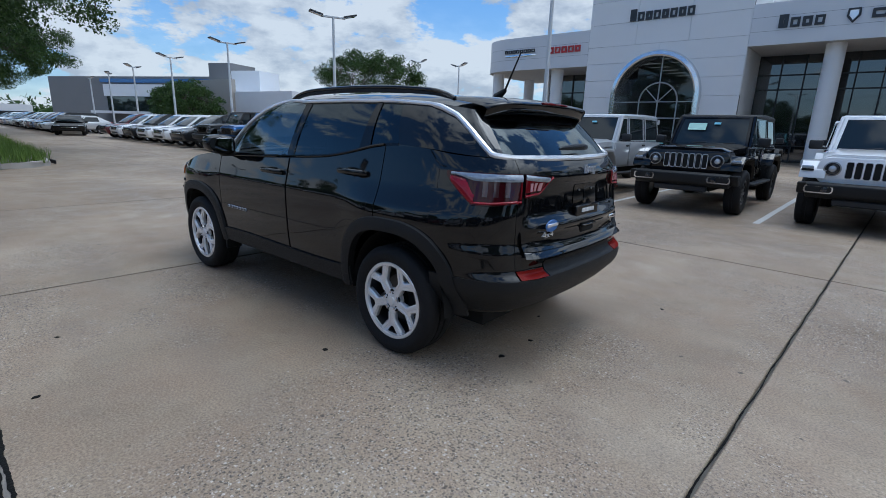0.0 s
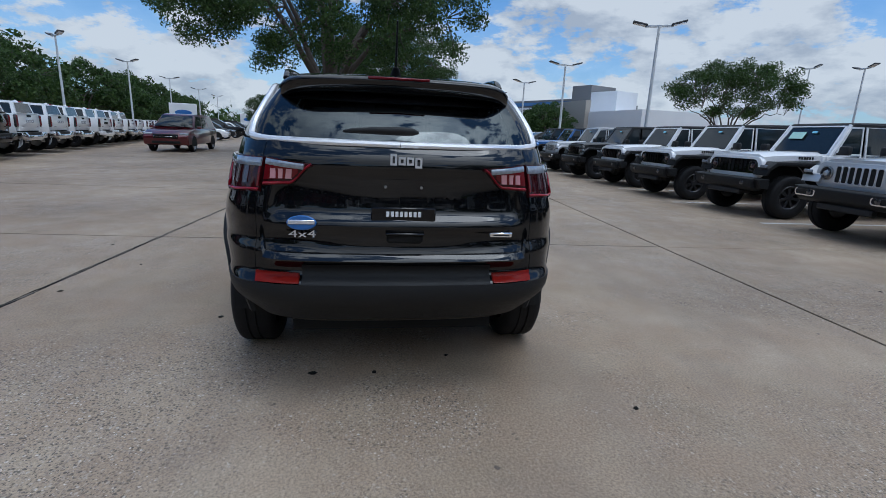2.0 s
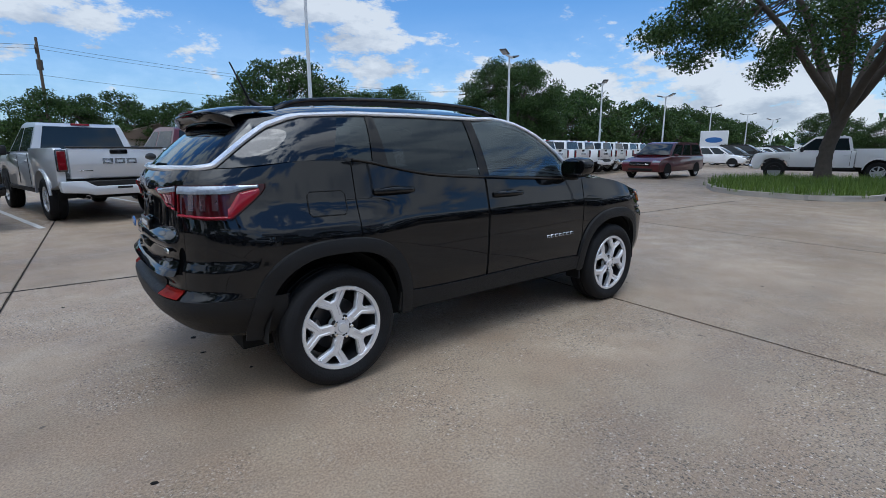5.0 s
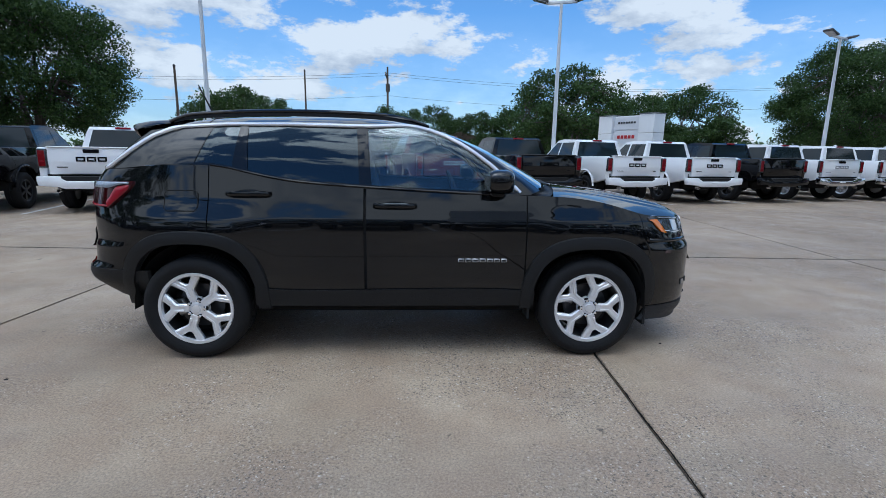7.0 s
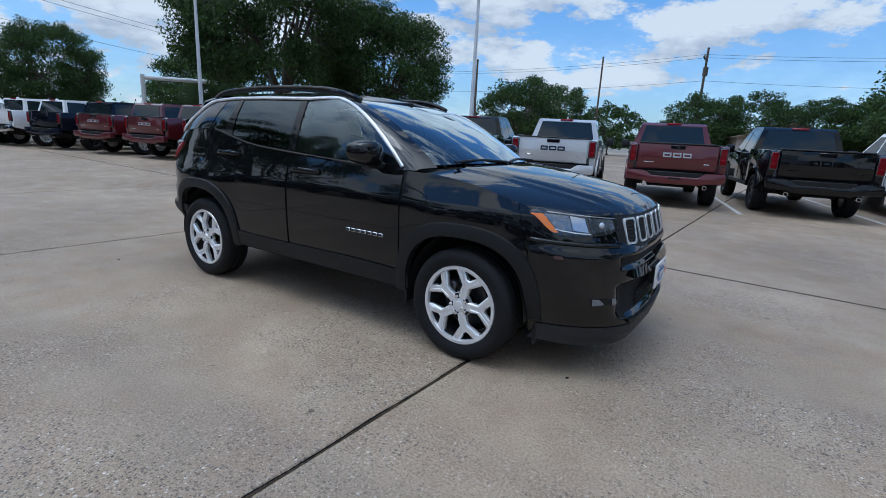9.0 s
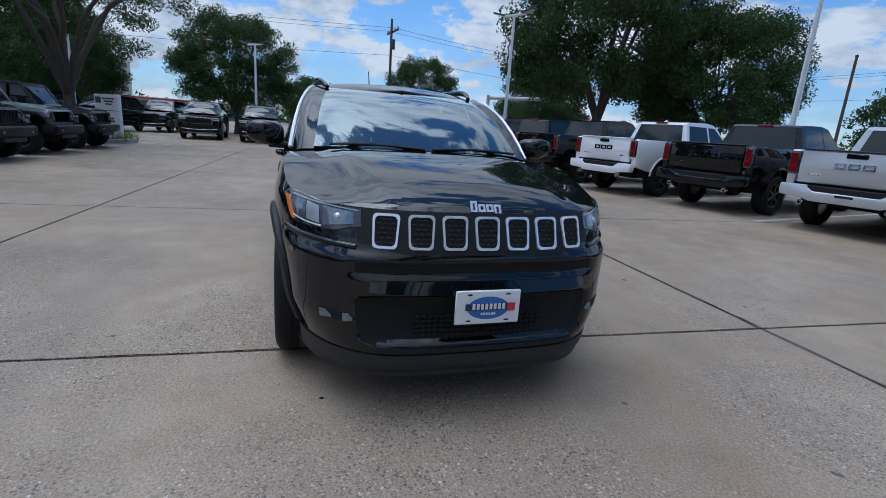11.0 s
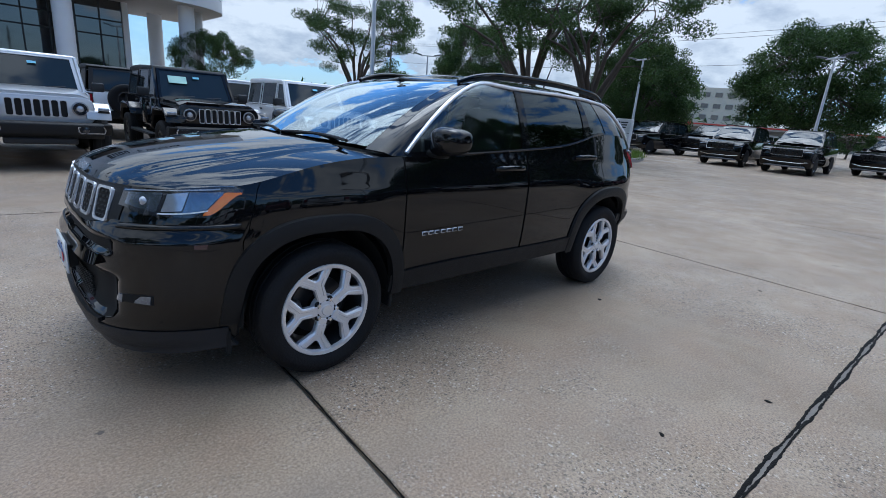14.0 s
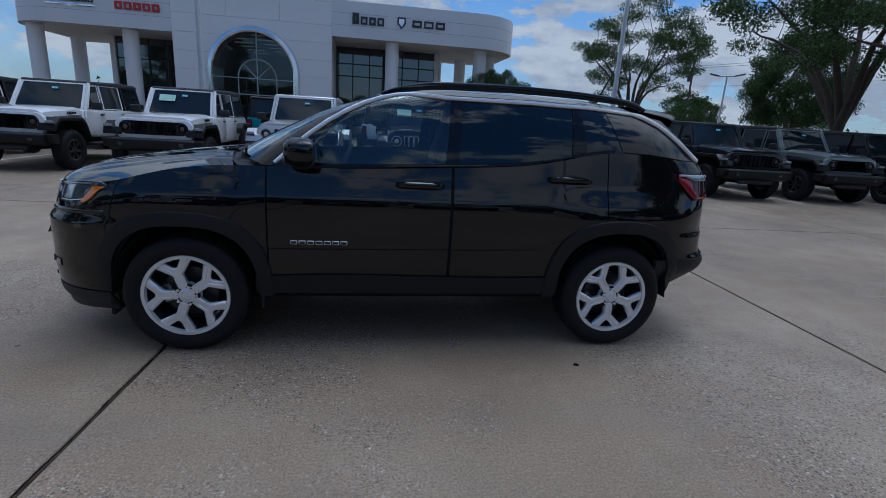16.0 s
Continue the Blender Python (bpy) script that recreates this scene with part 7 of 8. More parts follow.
glass_wall(XA, -4.3, FY - 4.2, 5.98, 6, (.1, .95, 4.1, 4.9))
glass_wall(XB, 16.3, FY - 4.2, 5.48, 5, (.1, .95, 2.0, 4.2))
part("end_wall", box(-4.4, FY - 7, 3, .3, 6, 5.98), WALL_WHITE, hall, smooth=0)
part("end_wall", box(16.4, FY - 7, 2.75, .3, 6, 5.48), WALL_WHITE, hall, smooth=0)
part("rear_block", join(box(7, FY - 20, 3.2, 24, 12, 6.4), box(-1, FY - 9.2, 3, 7, .3, 5.9)), WALL_WHITE, hall, smooth=0)
letter_bars(hall, 1.35, -.62, 6.75, .62, FY, SIGN_DARK, 4, True)
letter_bars(hall, -2.2, -4.35, 6.85, .40, FY, SIGN_DARK, 3)
part("shield_mark", prism([(-.24, .30), (.24, .30), (.26, -.05), (0, -.36), (-.26, -.05)], FY, FY + .08, "y", .02), SIGN_DARK, hall).location = (-1.62, 0, 7.05)
part("shield_face", prism([(-.16, .20), (.16, .20), (.17, -.03), (0, -.24), (-.17, -.03)], FY + .07, FY + .10, "y", .01), BADGE, hall).location = (-1.62, 0, 7.05)
letter_bars(hall, 17.8, 15.3, 6.62, .22, FY, SIGN_DARK, 8)
part("wing_mark", moved(lathe([(0, .05), (1, .03), (1, 0)], 32), Matrix.Translation((16.5, FY, 6.45)) @ Matrix.Diagonal((1.3, 1, .09, 1))), CHROME, hall)
letter_bars(hall, 14.3, 11.9, 6.42, .40, FY, SIGN_RED, 5)

# ---- poles ----


def light_pole(h, r=.085, arms=2):
    t = thing("light_pole", "white tapered steel light pole with flat lamp heads", "street lamp", "car lot light poles")
    part("shaft", lathe([(r, .55), (r * .95, h * .3), (r * .62, h)], 16, "z"), POLE_WHITE, t, smooth=60)
    part("concrete_base", lathe([(0, .62), (.24, .62), (.26, .58), (.26, 0)], 20, "z"), KERB, t)
    part("cross_arm", box(0, 0, h - .02, 1.15, .09, .09, .015), POLE_WHITE, t)
    for s in (1, -1):
        hd = part("lamp_head", box(0, 0, 0, .62, .38, .07, .02, 2, pose(s * .78, 0, h + .09, 0, -s * 14, 0)), LAMP_METAL, t)
        part("lens", box(0, 0, -.045, .5, .3, .015, .004, 1, pose(s * .78, 0, h + .09, 0, -s * 14, 0)), CLEAR_LENS, hd)
    return t


poles = [(5.05, -11.9, 6.3), (-7.7, -11.9, 6.6), (16.5, -12.0, 6.2), (27.4, -12.2, 6.0), (36.8, -12.4, 5.8), (45.5, -12.6, 5.6), (53, -12.8, 5.4), (60, -13, 5.3),
         (18.0, 16.8, 6.5), (32.2, 20.4, 6.5), (45, 21.9, 6.5), (60.6, 24.3, 6.5), (78, 26.7, 6.5), (95, 29, 6.5), (5.5, 15.2, 7.05), (-6.9, 13.2, 6.5), (-17.1, 8.55, 6.4),
         (-29.6, -2.95, 5.6), (-27.1, -11.8, 5.4), (32, -0.2, 5.6), (60, .2, 5.6), (-24, -28, 5.6), (27, -34, 7), (40, -42, 9)]
p0 = light_pole(6.2)
p0.matrix_basis = pose(5.05, -11.9, 0, 0, 0, 20)
for k, (x, y, h) in enumerate(poles):
    if k:
        copy_thing(p0, pose(x, y, 0, 0, 0, 20 + 23 * k) @ Matrix.Diagonal((1, 1, h / 6.2, 1)))


def utility_pole(x, y, h, arm, slim=False):
    t = thing("utility_pole", "slim weathered wooden pole beyond the trucks" if slim else "weathered wooden utility pole with a cross-arm", "utility pole", "utility poles", m=pose(x, y, 0, 0, 0, arm))
    part("post", lathe([(.08, 0), (.055, h)] if slim else [(.13, 0), (.085, h)], 12, "z"), WOOD_POLE, t)
    if slim:
        part("pole_cap", lathe([(.06, h - .1), (.07, h), (0, h + .05)], 10, "z"), LAMP_METAL, t)
        return t
    part("cross_arm", box(0, .1, h - .9, 2.6, .10, .12, .01), WOOD_POLE, t)
    for k in (-1.15, -.5, .5, 1.15):
        part("insulator", lathe([(.05, 0), (.06, .05), (.03, .14), (.05, .18), (0, .20)], 10, "z"), KERB, t).location = (k, .1, h - .84)
    part("transformer", lathe([(0, 0), (.2, 0), (.2, .7), (0, .75)], 14, "z"), LAMP_METAL, t).location = (.32, 0, h - 2.2)
    return t


WIRE = mat("black_cable", (0.02, 0.02, 0.02), 0.6, 0, 0, 0.0)
ups = {"a": [(-46, 44, 9.4), (-2.7, 44, 9.4), (40, 46, 9.4), (82, 48, 9.4)], "b": [(-33, -45, 9.2), (-35.2, 6.5, 9.2), (-41, 46, 9.2)]}
for key, row in ups.items():
    for x, y, h in row:
        utility_pole(x, y, h, 90 if key == "a" else 8)
    for (xa, ya, ha), (xb, yb, hb) in zip(row, row[1:]):
        for off, dz in ((-1.1, -.70), (.5, -.70), (0, -2.6)):
            ox, oy = (0, off) if key == "a" else (off, 0)
            pts = [(lerp(xa, xb, u) + ox, lerp(ya, yb, u) + oy, lerp(ha, hb, u) + dz - 3.2 * u * (1 - u)) for u in np.linspace(0, 1, 17)]
            tagged(part("overhead_cable", tube(pts, .011, 4), WIRE), "thin black overhead cable between wooden poles", "cable", "overhead cables")
utility_pole(-12.7, 23.5, 5.8, 30, True)
utility_pole(-8.0, 33.0, 7.2, 30, True)

# ---- signs ----
py = thing("pylon_sign", "white panelled pylon sign with two pale name boards", "sign", m=pose(10.2, 19.0, 0, 0, 0, -60) @ Matrix.Scale(.9, 4))
for s in (1, -1):
    for k in range(4):
        part("tower_panel", box(s * 1.25, 0, .46 + .92 * k, .86, .9, .905, .012), WHITE_PLASTIC, py)
    part("tower_cap", box(s * 1.25, 0, 3.70, .92, .96, .05, .01), JOINT, py)
part("middle_backing", box(0, 0, 1.85, 1.66, .5, 3.6), WALL_WHITE, py)
for z in (3.28, 2.55):
    b_ = part("name_board", box(0, -.27, z, 1.5, .06, .66, .01), FASCIA, py)
    for k in range(7 if z > 3 else 5):
        n_ = 7 if z > 3 else 5
        part("letter_block", box(-.55 + 1.1 * (k + .5) / n_, -.31, z + .03, .78 / n_, .03, .10 if z > 3 else .17, .004), SIGN_DARK if z > 3 else SIGN_RED, b_)

ds = thing("direction_sign", "white directional sign panel with a dark square mark", "sign", m=pose(-17.6, -7.4, 0, 0, 0, 62))
part("panel", box(0, 0, .92, 1.05, .16, 1.62, .02), WHITE_PLASTIC, ds)
part("foot", box(0, 0, .08, 1.2, .34, .18, .02), KERB, ds)
part("mark_square", box(-.34, -.085, 1.52, .22, .02, .22), NAVY_PRINT, ds)
for k in range(3):
    part("text_bar", box(.10, -.085, 1.58 - .10 * k, .50 - .12 * k, .02, .05), SIGN_DARK, ds)
part("panel_joint", box(0, -.083, 1.15, 1.03, .012, .02), JOINT, ds)
for x, y, w in ((52, 20, 2.6), (88, 22, 2.6)):
    fs = thing("brand_sign", "white rectangular brand sign on short posts", "sign", m=pose(x, y, 0, 0, 0, -70))
    part("board", box(0, 0, 2.4, w, .3, 1.9, .04), WHITE_PLASTIC, fs)
    part("mark", moved(lathe([(0, .03), (1, .02), (1, 0)], 24), Matrix.Translation((0, -.15, 2.4)) @ Matrix.Diagonal((.8, -1, .28, 1))), BLUE_PRINT, fs)
    for s in (1, -1):
        part("post", box(s * w * .35, 0, .75, .15, .15, 1.5), STEEL, fs)

# ---- kerbed islands ----


def island(name, outline, label, grass_n, blade, seed):
    pts = [Vector((x, y, 0)) for x, y in outline]
    c = sum(pts, Vector()) / len(pts)
    n = len(pts)
    V, F = [], []
    for p in pts:
        d = (c - p)
        d = d.normalized() if d.length < 12 else Vector((0, math.copysign(1, d.y), 0))
        V += [p, p + d * .02 + Vector((0, 0, .15)), p + d * .15 + Vector((0, 0, .155)), p + d * .16 + Vector((0, 0, .02))]
    for i in range(n):
        j = (i + 1) % n
        for k in range(3):
            F.append([i * 4 + k, j * 4 + k, j * 4 + k + 1, i * 4 + k + 1])
    t = tagged(part("kerb", (V, F), KERB, smooth=40), label, "kerb", "kerbed islands", "structure")
    bm = bmesh.new()
    bm.faces.new([bm.verts.new((p.x, p.y, .11)) for p in pts])
    tagged(part("planting_soil", bm, SOIL, smooth=0), "soil bed inside the kerb", "soil", kind="structure")
    rnd = np.random.RandomState(seed)
    xs, ys = [p.x for p in pts], [p.y for p in pts]
    V, F = [], []
    while len(F) < grass_n:
        x, y = rnd.uniform(min(xs), max(xs)), rnd.uniform(min(ys), max(ys))
        inside = False
        for i in range(n):
            a, b = pts[i], pts[i - 1]
            if (a.y > y) != (b.y > y) and x < (b.x - a.x) * (y - a.y) / (b.y - a.y) + a.x:
                inside = not inside
        if not inside:
            continue
        for _ in range(5):
            an, h = rnd.uniform(0, 6.28), blade * rnd.uniform(.6, 1.25)
            px, py_ = x + rnd.normal(0, .06), y + rnd.normal(0, .06)
            lx, ly = math.cos(an), math.sin(an)
            o = len(V)
            V += [(px - ly * .012, py_ + lx * .012, .10), (px + ly * .012, py_ - lx * .012, .10), (px + lx * h * .45, py_ + ly * h * .45, .10 + h)]
            F.append((o, o + 1, o + 2))
    tagged(part("grass", (V, F), GRASS, smooth=0), "long bright green grass", "grass", kind="stuff")


island("island", [(13.2, 1.0), (13.5, 2.6), (14.4, 3.8), (16.0, 4.7), (19.0, 5.5), (21.2, 5.1), (22.2, 3.0), (22.9, .8), (24.5, -.1), (40, -.7), (62, -1.8), (62, -3.4), (50, -2.6), (37, -1.85), (26, -1.15), (16, -.55), (14.2, -.35), (13.5, .2)],
       "pale concrete kerb round a grassed tree island", 14000, .34, 3)
island("island", [(-16.2, -7.3), (-16.4, -8.3), (-17.5, -9.0), (-19.0, -9.0), (-19.2, -11.5), (-23, -12), (-23, -8.8), (-19.6, -7.2), (-17.6, -6.5), (-16.6, -6.7)],
       "pale concrete kerb round a planted end island", 2500, .28, 5)
part("drain_inlet", box(14.9, -.50, .07, .9, .03, .10), DARK, smooth=0)
tagged(bpy.data.objects["drain_inlet"], "dark kerb drain inlet slot", "drain", kind="structure")

# ---- trees ----


def tree_meshes(name, seed, h, spread, fork, girth, clumps, leaves, leaf, clump_r, limbs=7, flat=.62, bare=.25, gap=-.16, pad=.62):
    """Trunk with limbs and twigs, and a crown of single leaves in clumps."""
    rnd = np.random.RandomState(seed)
    geos = []
    base = [(0, 0, 0), (rnd.normal(0, .06), rnd.normal(0, .06), fork * .5), (rnd.normal(0, .12), rnd.normal(0, .12), fork)]
    trunk_pts = [spline(base, t) for t in np.linspace(0, 2, 9)]
    geos.append(tube(trunk_pts, [girth * (1.35 if i == 0 else 1.08 if i == 1 else 1 - .03 * i) for i in range(9)], 12))
    cz, rz = fork + (h - fork) * bare + (h - fork) * (1 - bare) * .42, (h - fork) * .60
    limb_pts = []
    for i in range(limbs):
        az = 2 * math.pi * (i + rnd.uniform(-.3, .3)) / limbs
        el = rnd.uniform(.15, 1.2)
        end = Vector((math.cos(az) * math.cos(el) * spread * .8, math.sin(az) * math.cos(el) * spread * .8, fork + (h - fork) * (.35 + .55 * math.sin(el))))
        p0_ = trunk_pts[-1 if i % 2 else -2]
        mid = p0_.lerp(end, .45) + Vector((rnd.normal(0, .25), rnd.normal(0, .25), (h - fork) * .10 + rnd.uniform(0, .4)))
        q = [spline([p0_, mid, end], t) + Vector(rnd.normal(0, .05, 3)) * min(1, t) for t in np.linspace(0, 2, 10)]
        q[0] = p0_
        geos.append(tube(q, [girth * lerp(.62, .09, k / 9) for k in range(10)], 8))
        limb_pts += [(p, girth * lerp(.62, .09, k / 9)) for k, p in enumerate(q) if k > 2]
    centres = []
    while len(centres) < clumps:
        u = rnd.normal(0, 1, 3)
        u /= np.linalg.norm(u)
        r = rnd.uniform(.45, 1.0) ** .6
        p = Vector((u[0] * spread * r, u[1] * spread * r, cz + u[2] * rz * flat / .62 * r))
        if p.z < fork + (h - fork) * bare * (0.6 + .5 * rnd.rand()):
            continue
        if noise.noise(p * (1.6 / max(1.5, spread * .4)) + Vector((seed, 0, 0))) < gap:
            continue
        centres.append(p)
    for c in centres:
        p, r = min(limb_pts, key=lambda q: (q[0] - c).length_squared)
        m_ = p.lerp(c, .5) + Vector(rnd.normal(0, .15, 3))
        geos.append(tube([p, m_, c], [min(.05, r * .6), .022, .008], 4, False))
    wood = join(*geos)
    N = clumps * leaves
    C = np.repeat(np.array([tuple(c) for c in centres]), leaves, axis=0)
    off = rnd.normal(0, 1, (N, 3))
    off *= (rnd.uniform(0, 1, N) ** .45 / np.linalg.norm(off, axis=1))[:, None] * clump_r * np.array([.95, .95, pad])
    P = C + off
    a = rnd.normal(0, 1, (N, 3))
    a /= np.linalg.norm(a, axis=1)[:, None]
    b = np.cross(a, rnd.normal(0, 1, (N, 3)))
    b /= np.linalg.norm(b, axis=1)[:, None]
    s = (leaf * rnd.uniform(.6, 1.3, N))[:, None]
    V = np.stack([P - a * s, P + a * s * .6 - b * s * .55, P + a * s * .6 + b * s * .55], 1).reshape(-1, 3)
    F = np.arange(N * 3).reshape(-1, 3)
    return wood, (V.tolist(), F.tolist())


def tree(label, meshes, leaf_m, m, group):
    t = thing("tree", label, "tree", group, m=m)
    part("trunk", meshes[0], BARK, t, smooth=60)
    part("crown", meshes[1], leaf_m, t, smooth=0)
    return t


oak_a = tree("broad dark green live oak with a forked trunk", tree_meshes("oak", 11, 11.0, 7.4, 2.5, .29, 280, 330, .080, .86, 10, .62, .24, .02), LEAF, pose(20.8, 2.5, .1, 0, 0, 20), "live oaks")
oak_b = tree("spreading dark green oak with open limbs", tree_meshes("oak", 5, 9.0, 5.0, 2.2, .25, 84, 520, .064, .92, 9, .62, .40, .06, .44), LEAF, pose(-16.8, -12.5, 0, 0, 0, 100), "live oaks")
oak_c = tree("dense rounded green oak behind the trucks", tree_meshes("oak", 23, 8.0, 4.6, 1.7, .22, 320, 260, .080, .80, 8, .70, .17, -.16), LEAF, pose(-19.4, 22.5, 0, 0, 0, 0) @ Matrix.Scale(1.0, 4), "live oaks")
tree_d = tree("small green tree with many spreading stems", tree_meshes("tree", 31, 5.6, 4.0, 1.0, .11, 150, 210, .066, .58, 10, .40, .50, -.06), LEAF, pose(36.9, -31.6, 0, 0, 0, 0) @ Matrix.Scale(1.4, 4), "small trees")
oak_f = tree("far green tree beyond the lot", tree_meshes("oak", 41, 7.0, 4.4, 1.3, .2, 220, 100, .125, .82, 6, .68, .04), LEAF, pose(-51.5, -22.6, 0, 0, 0, 77) @ Matrix.Scale(1.2, 4), "far trees")


def again(t, x, y, s, a, sz=None):
    copy_thing(t, pose(x, y, 0, 0, 0, a) @ Matrix.Diagonal([k / t.scale[0] for k in (s, s, sz or s)] + [1]))


again(oak_a, 43, -1.2, .95, 160)
again(oak_a, 57, -2.4, .9, 280)
again(oak_b, -14.7, -7.6, .76, 200, .80)
again(oak_b, -15.5, -24.8, .74, 40, .88)
again(oak_c, -22.2, 17.0, 1.30, 60, 1.55)
again(oak_c, -34.6, -4.6, .90, 20)
again(oak_c, -33.5, 19.5, .55, 140)
again(oak_f, -39, 22, 1.0, 310)
again(oak_f, -11.5, 28, .70, 200)
again(oak_f, -12.5, 36, .75, 250)
again(tree_d, -8.2, -29.3, .58, 120, .80)
again(oak_c, -31.3, -13.8, .74, 20, .80)
again(oak_f, -26, -34.7, .42, 20, .55)
again(oak_f, -50, 1.5, .72, 95)
again(oak_f, -46, .7, .52, 15, .70)
again(oak_f, 74, 15.5, .80, 35)
again(oak_f, 77, 10.2, .70, 190)
again(oak_f, -34, -46, .80, 160)
again(oak_c, -30, 7.8, .56, 200, .66)
again(oak_c, -35, -33.5, .88, 75, 1.14)
again(oak_f, 11.0, 31, .98, 80)
again(oak_f, 17, 34, .80, 170)
again(oak_c, 26, 24.5, .90, 240)
again(oak_f, 34, 31, .95, 330)
again(oak_f, 23, 37, .95, 130)
for k in range(6):
    again(oak_f, -2.5 + 4.2 * k, 44.5 + 1.4 * math.sin(k * 1.9), .76 + .07 * math.sin(k * 2.7), 61 * k)
oak_g = tree("far green tree on the skyline", tree_meshes("oak", 47, 7.0, 4.6, 1.2, .2, 130, 55, .21, .86, 5, .68, .03), LEAF, pose(-64, -6, 0, 0, 0, 0) @ Matrix.Scale(.55, 4), "far trees")
for k in range(14):
    again(oak_g, -22 + 9.5 * k, 50 + 1.2 * k + 3 * math.sin(k * 2.1), .62 + .14 * math.sin(k * 1.7), 40 * k)
for k in range(13):
    again(oak_g, 42 + 8 * k, 32 + 1.6 * k + 2 * math.sin(k), 1.05 + .2 * math.sin(k * 2.3), 55 * k)
for k in range(5):
    again(oak_g, 62 + 7 * k, -24 - 2 * k, .8 + .1 * math.sin(k), 70 * k)
for k in range(1, 7):
    again(oak_g, -64 - 3 * math.sin(k), -6 + 9 * k, .55, 66 * k)


# ---- distance ----
def far_building(name, label, m, parts):
    t = thing(name, label, "building", m=m)
    for nm, g, mt in parts:
        part(nm, g, mt, t, smooth=0)
    return t


TAN = mat("tan_render", (0.40, 0.37, 0.33), 0.85, 0, 0, 0.06, 0.5)
GREY_CLAD = mat("grey_cladding", (0.20, 0.20, 0.205), 0.7, 0, 0, 0.06, 0.5)
CREAM = mat("cream_render", (0.56, 0.53, 0.46), 0.85, 0, 0, 0.04, 0.5)
STRIPE = mat("red_stripe", (0.45, 0.04, 0.03), 0.5, 0, 0, 0.05)
gb_parts = [("wall", box(0, 0, 4.0, 34, 18, 8), GREY_CLAD), ("glass_band", box(-6, 9.05, 3.6, 20, .2, 2.4), SHOW_GLASS), ("white_band", box(-6, 9.1, 5.8, 21, .3, 1.9), WALL_WHITE), ("canopy", box(-6, 10.5, 2.2, 21, 3, .4), WALL_WHITE),
            ("roof_edge", box(-6, 9.1, 7.3, 22, .4, .6), P_BLUE), ("tower", box(-19, 6, 5, 4, 6, 10), GREY_CLAD), ("tower_white", box(-24, 7, 4.4, 5, 5, 8.8), WALL_WHITE)]
far_building("far_showroom", "long grey showroom with a white band and dark glass", pose(96, -34, 0, 0, 0, 25), gb_parts)
far_building("tan_hall", "pale tan hall with an arched doorway", pose(64, -36, 0, 0, 0, 10), [("wall", box(0, 0, 2.6, 22, 12, 5.2), WALL_WHITE), ("gable", box(4, 6.2, 3.4, 8, .8, 6.8), TAN), ("doorway", prism([(2.6, 0)] + [(4 + 1.4 * math.cos(a), 2.2 + 1.4 * math.sin(a)) for a in np.linspace(math.pi, 0, 12)] + [(5.4, 0)], 6.58, 6.64, "y"), SHOW_GLASS)])
far_building("white_store", "low white store far down the drive", pose(152, -13, 0, 0, 0, 92), [("wall", box(0, 0, 1.8, 18, 14, 3.6), FASCIA), ("window_band", box(0, 7.05, 1.3, 16, .2, 1.5), SHOW_GLASS)])
hosp = thing("office_block", "cream office block with rows of windows", "building", m=pose(-188, -70, 0, 0, 0, -70))
part("wall", join(box(0, 0, 8.5, 34, 16, 17), box(13, 0, 9.2, 8, 15.9, 18.4)), CREAM, hosp, smooth=0)
for i in range(9):
    for j in range(4):
        part("window", box(-15 + 3.75 * i, 8.05, 3.6 + 3.7 * j, 2.2, .2, 1.5), SHOW_GLASS, hosp, smooth=0)
gas = thing("fuel_station", "low tan station with a red stripe along its roof", "building", m=pose(-118, -40, 0, 0, 0, -70) @ Matrix.Diagonal((1.5, 1, .95, 1)))
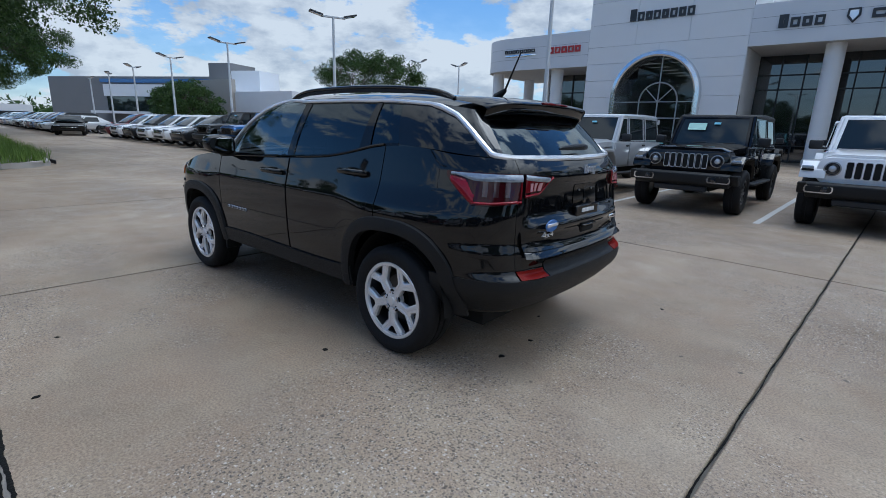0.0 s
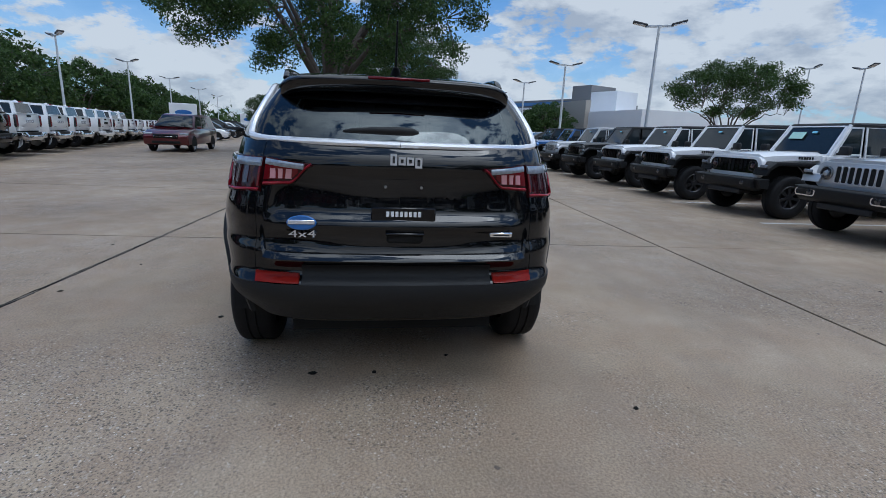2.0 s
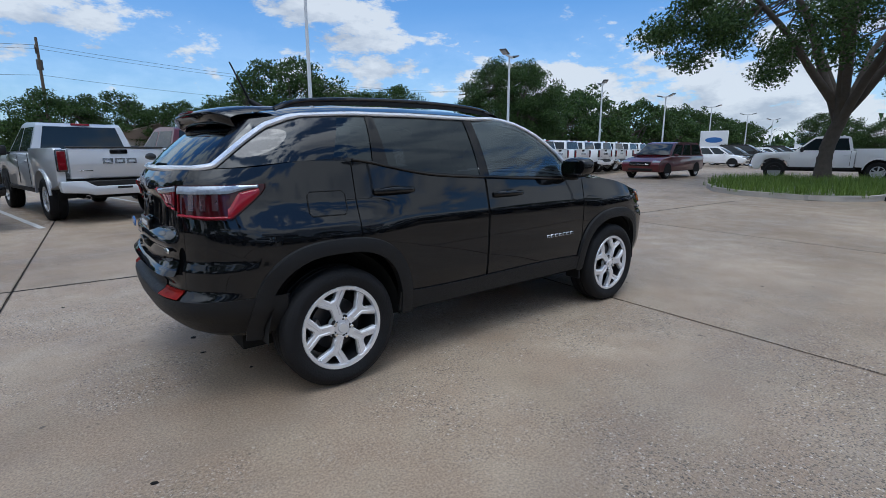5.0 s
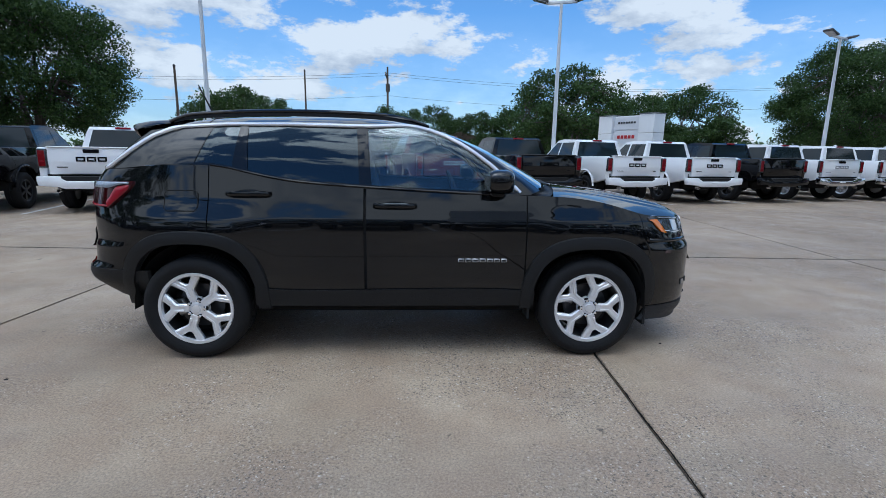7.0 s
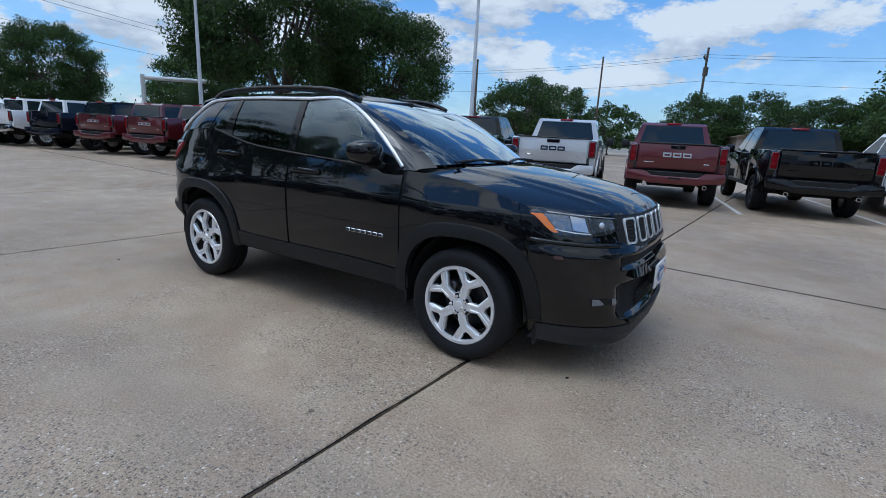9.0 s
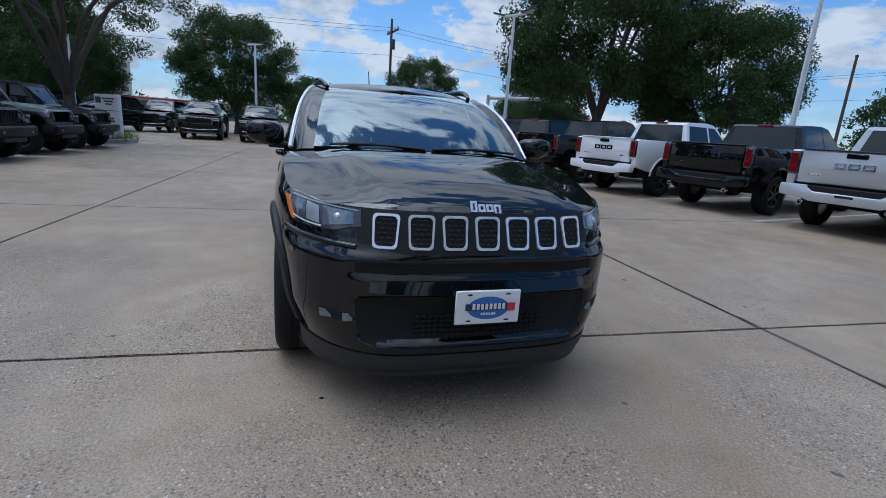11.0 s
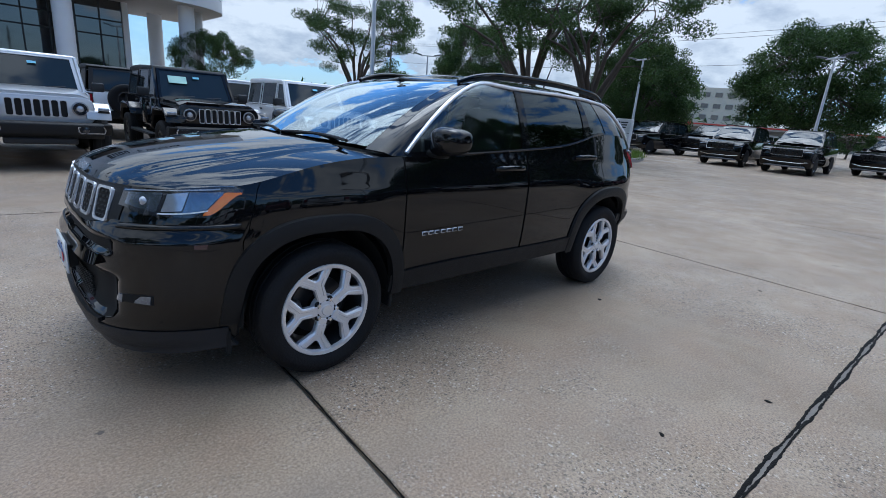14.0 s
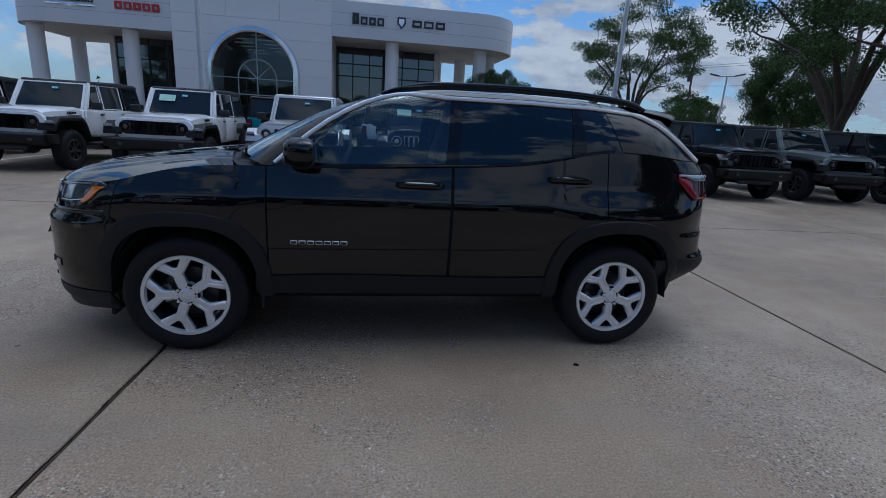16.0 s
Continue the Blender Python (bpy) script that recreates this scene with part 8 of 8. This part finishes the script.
part("wall", box(0, 0, 1.6, 46, 10, 3.2), TAN, gas, smooth=0)
part("roof", box(0, 1.5, 3.6, 48, 14, .8), TAN, gas, smooth=0)
part("roof_stripe", box(0, 8.56, 3.7, 48, .2, .26), STRIPE, gas, smooth=0)
part("red_mark", box(2, 8.8, 3.75, .8, .3, .9), RED_PRINT, gas)
part("window_band", box(0, 5.05, 1.5, 40, .2, 1.6), SHOW_GLASS, gas, smooth=0)
for k in range(7):
    part("post", box(-21 + 7 * k, 8, 1.6, .3, .3, 3.2), TAN, gas, smooth=0)
house = thing("shed", "low brown-roofed shed behind the trucks", "building", m=pose(3.5, 46, 0, 0, 0, 20))
part("wall", box(0, 0, 1.2, 8, 5, 2.4), TAN, house, smooth=0)
part("roof", prism([(-4.4, 2.3), (0, 3.6), (4.4, 2.3)], -2.9, 2.9, "y"), mat("brown_shingle", (0.16, 0.12, 0.09), 0.9, 0, 0, 0.2, 3), house, smooth=0)
fence = thing("gantry_sign", "pale road gantry arm beyond the trucks", "gantry", m=pose(-33, 14, 0, 0, 0, 80))
part("post", lathe([(.16, 0), (.14, 4.2)], 12, "z"), POLE_WHITE, fence)
part("arm", tube([(0, 0, 4.0), (5, 0, 4.2)], .14, 8), POLE_WHITE, fence)

rnd = np.random.RandomState(77)
V, F = [], []
for k in range(430):
    a = rnd.uniform(0, 2 * math.pi)
    d = rnd.uniform(150, 215)
    cx, cy, top = d * math.cos(a), d * math.sin(a), rnd.uniform(3.0, 7.0)
    n_ = 210
    p = np.stack([cx + rnd.normal(0, 3.4, n_), cy + rnd.normal(0, 3.4, n_), np.abs(rnd.normal(0, .42, n_)) * top], 1)
    u, w = rnd.normal(0, .42, (n_, 3)), rnd.normal(0, .42, (n_, 3))
    o = len(V)
    V += np.stack([p - u, p + w, p + u - w * .4], 1).reshape(-1, 3).tolist()
    F += (np.arange(n_ * 3).reshape(-1, 3) + o).tolist()
tagged(part("far_woods", (V, F), LEAF, smooth=0), "dark green far woods along the horizon", "woods", kind="stuff")
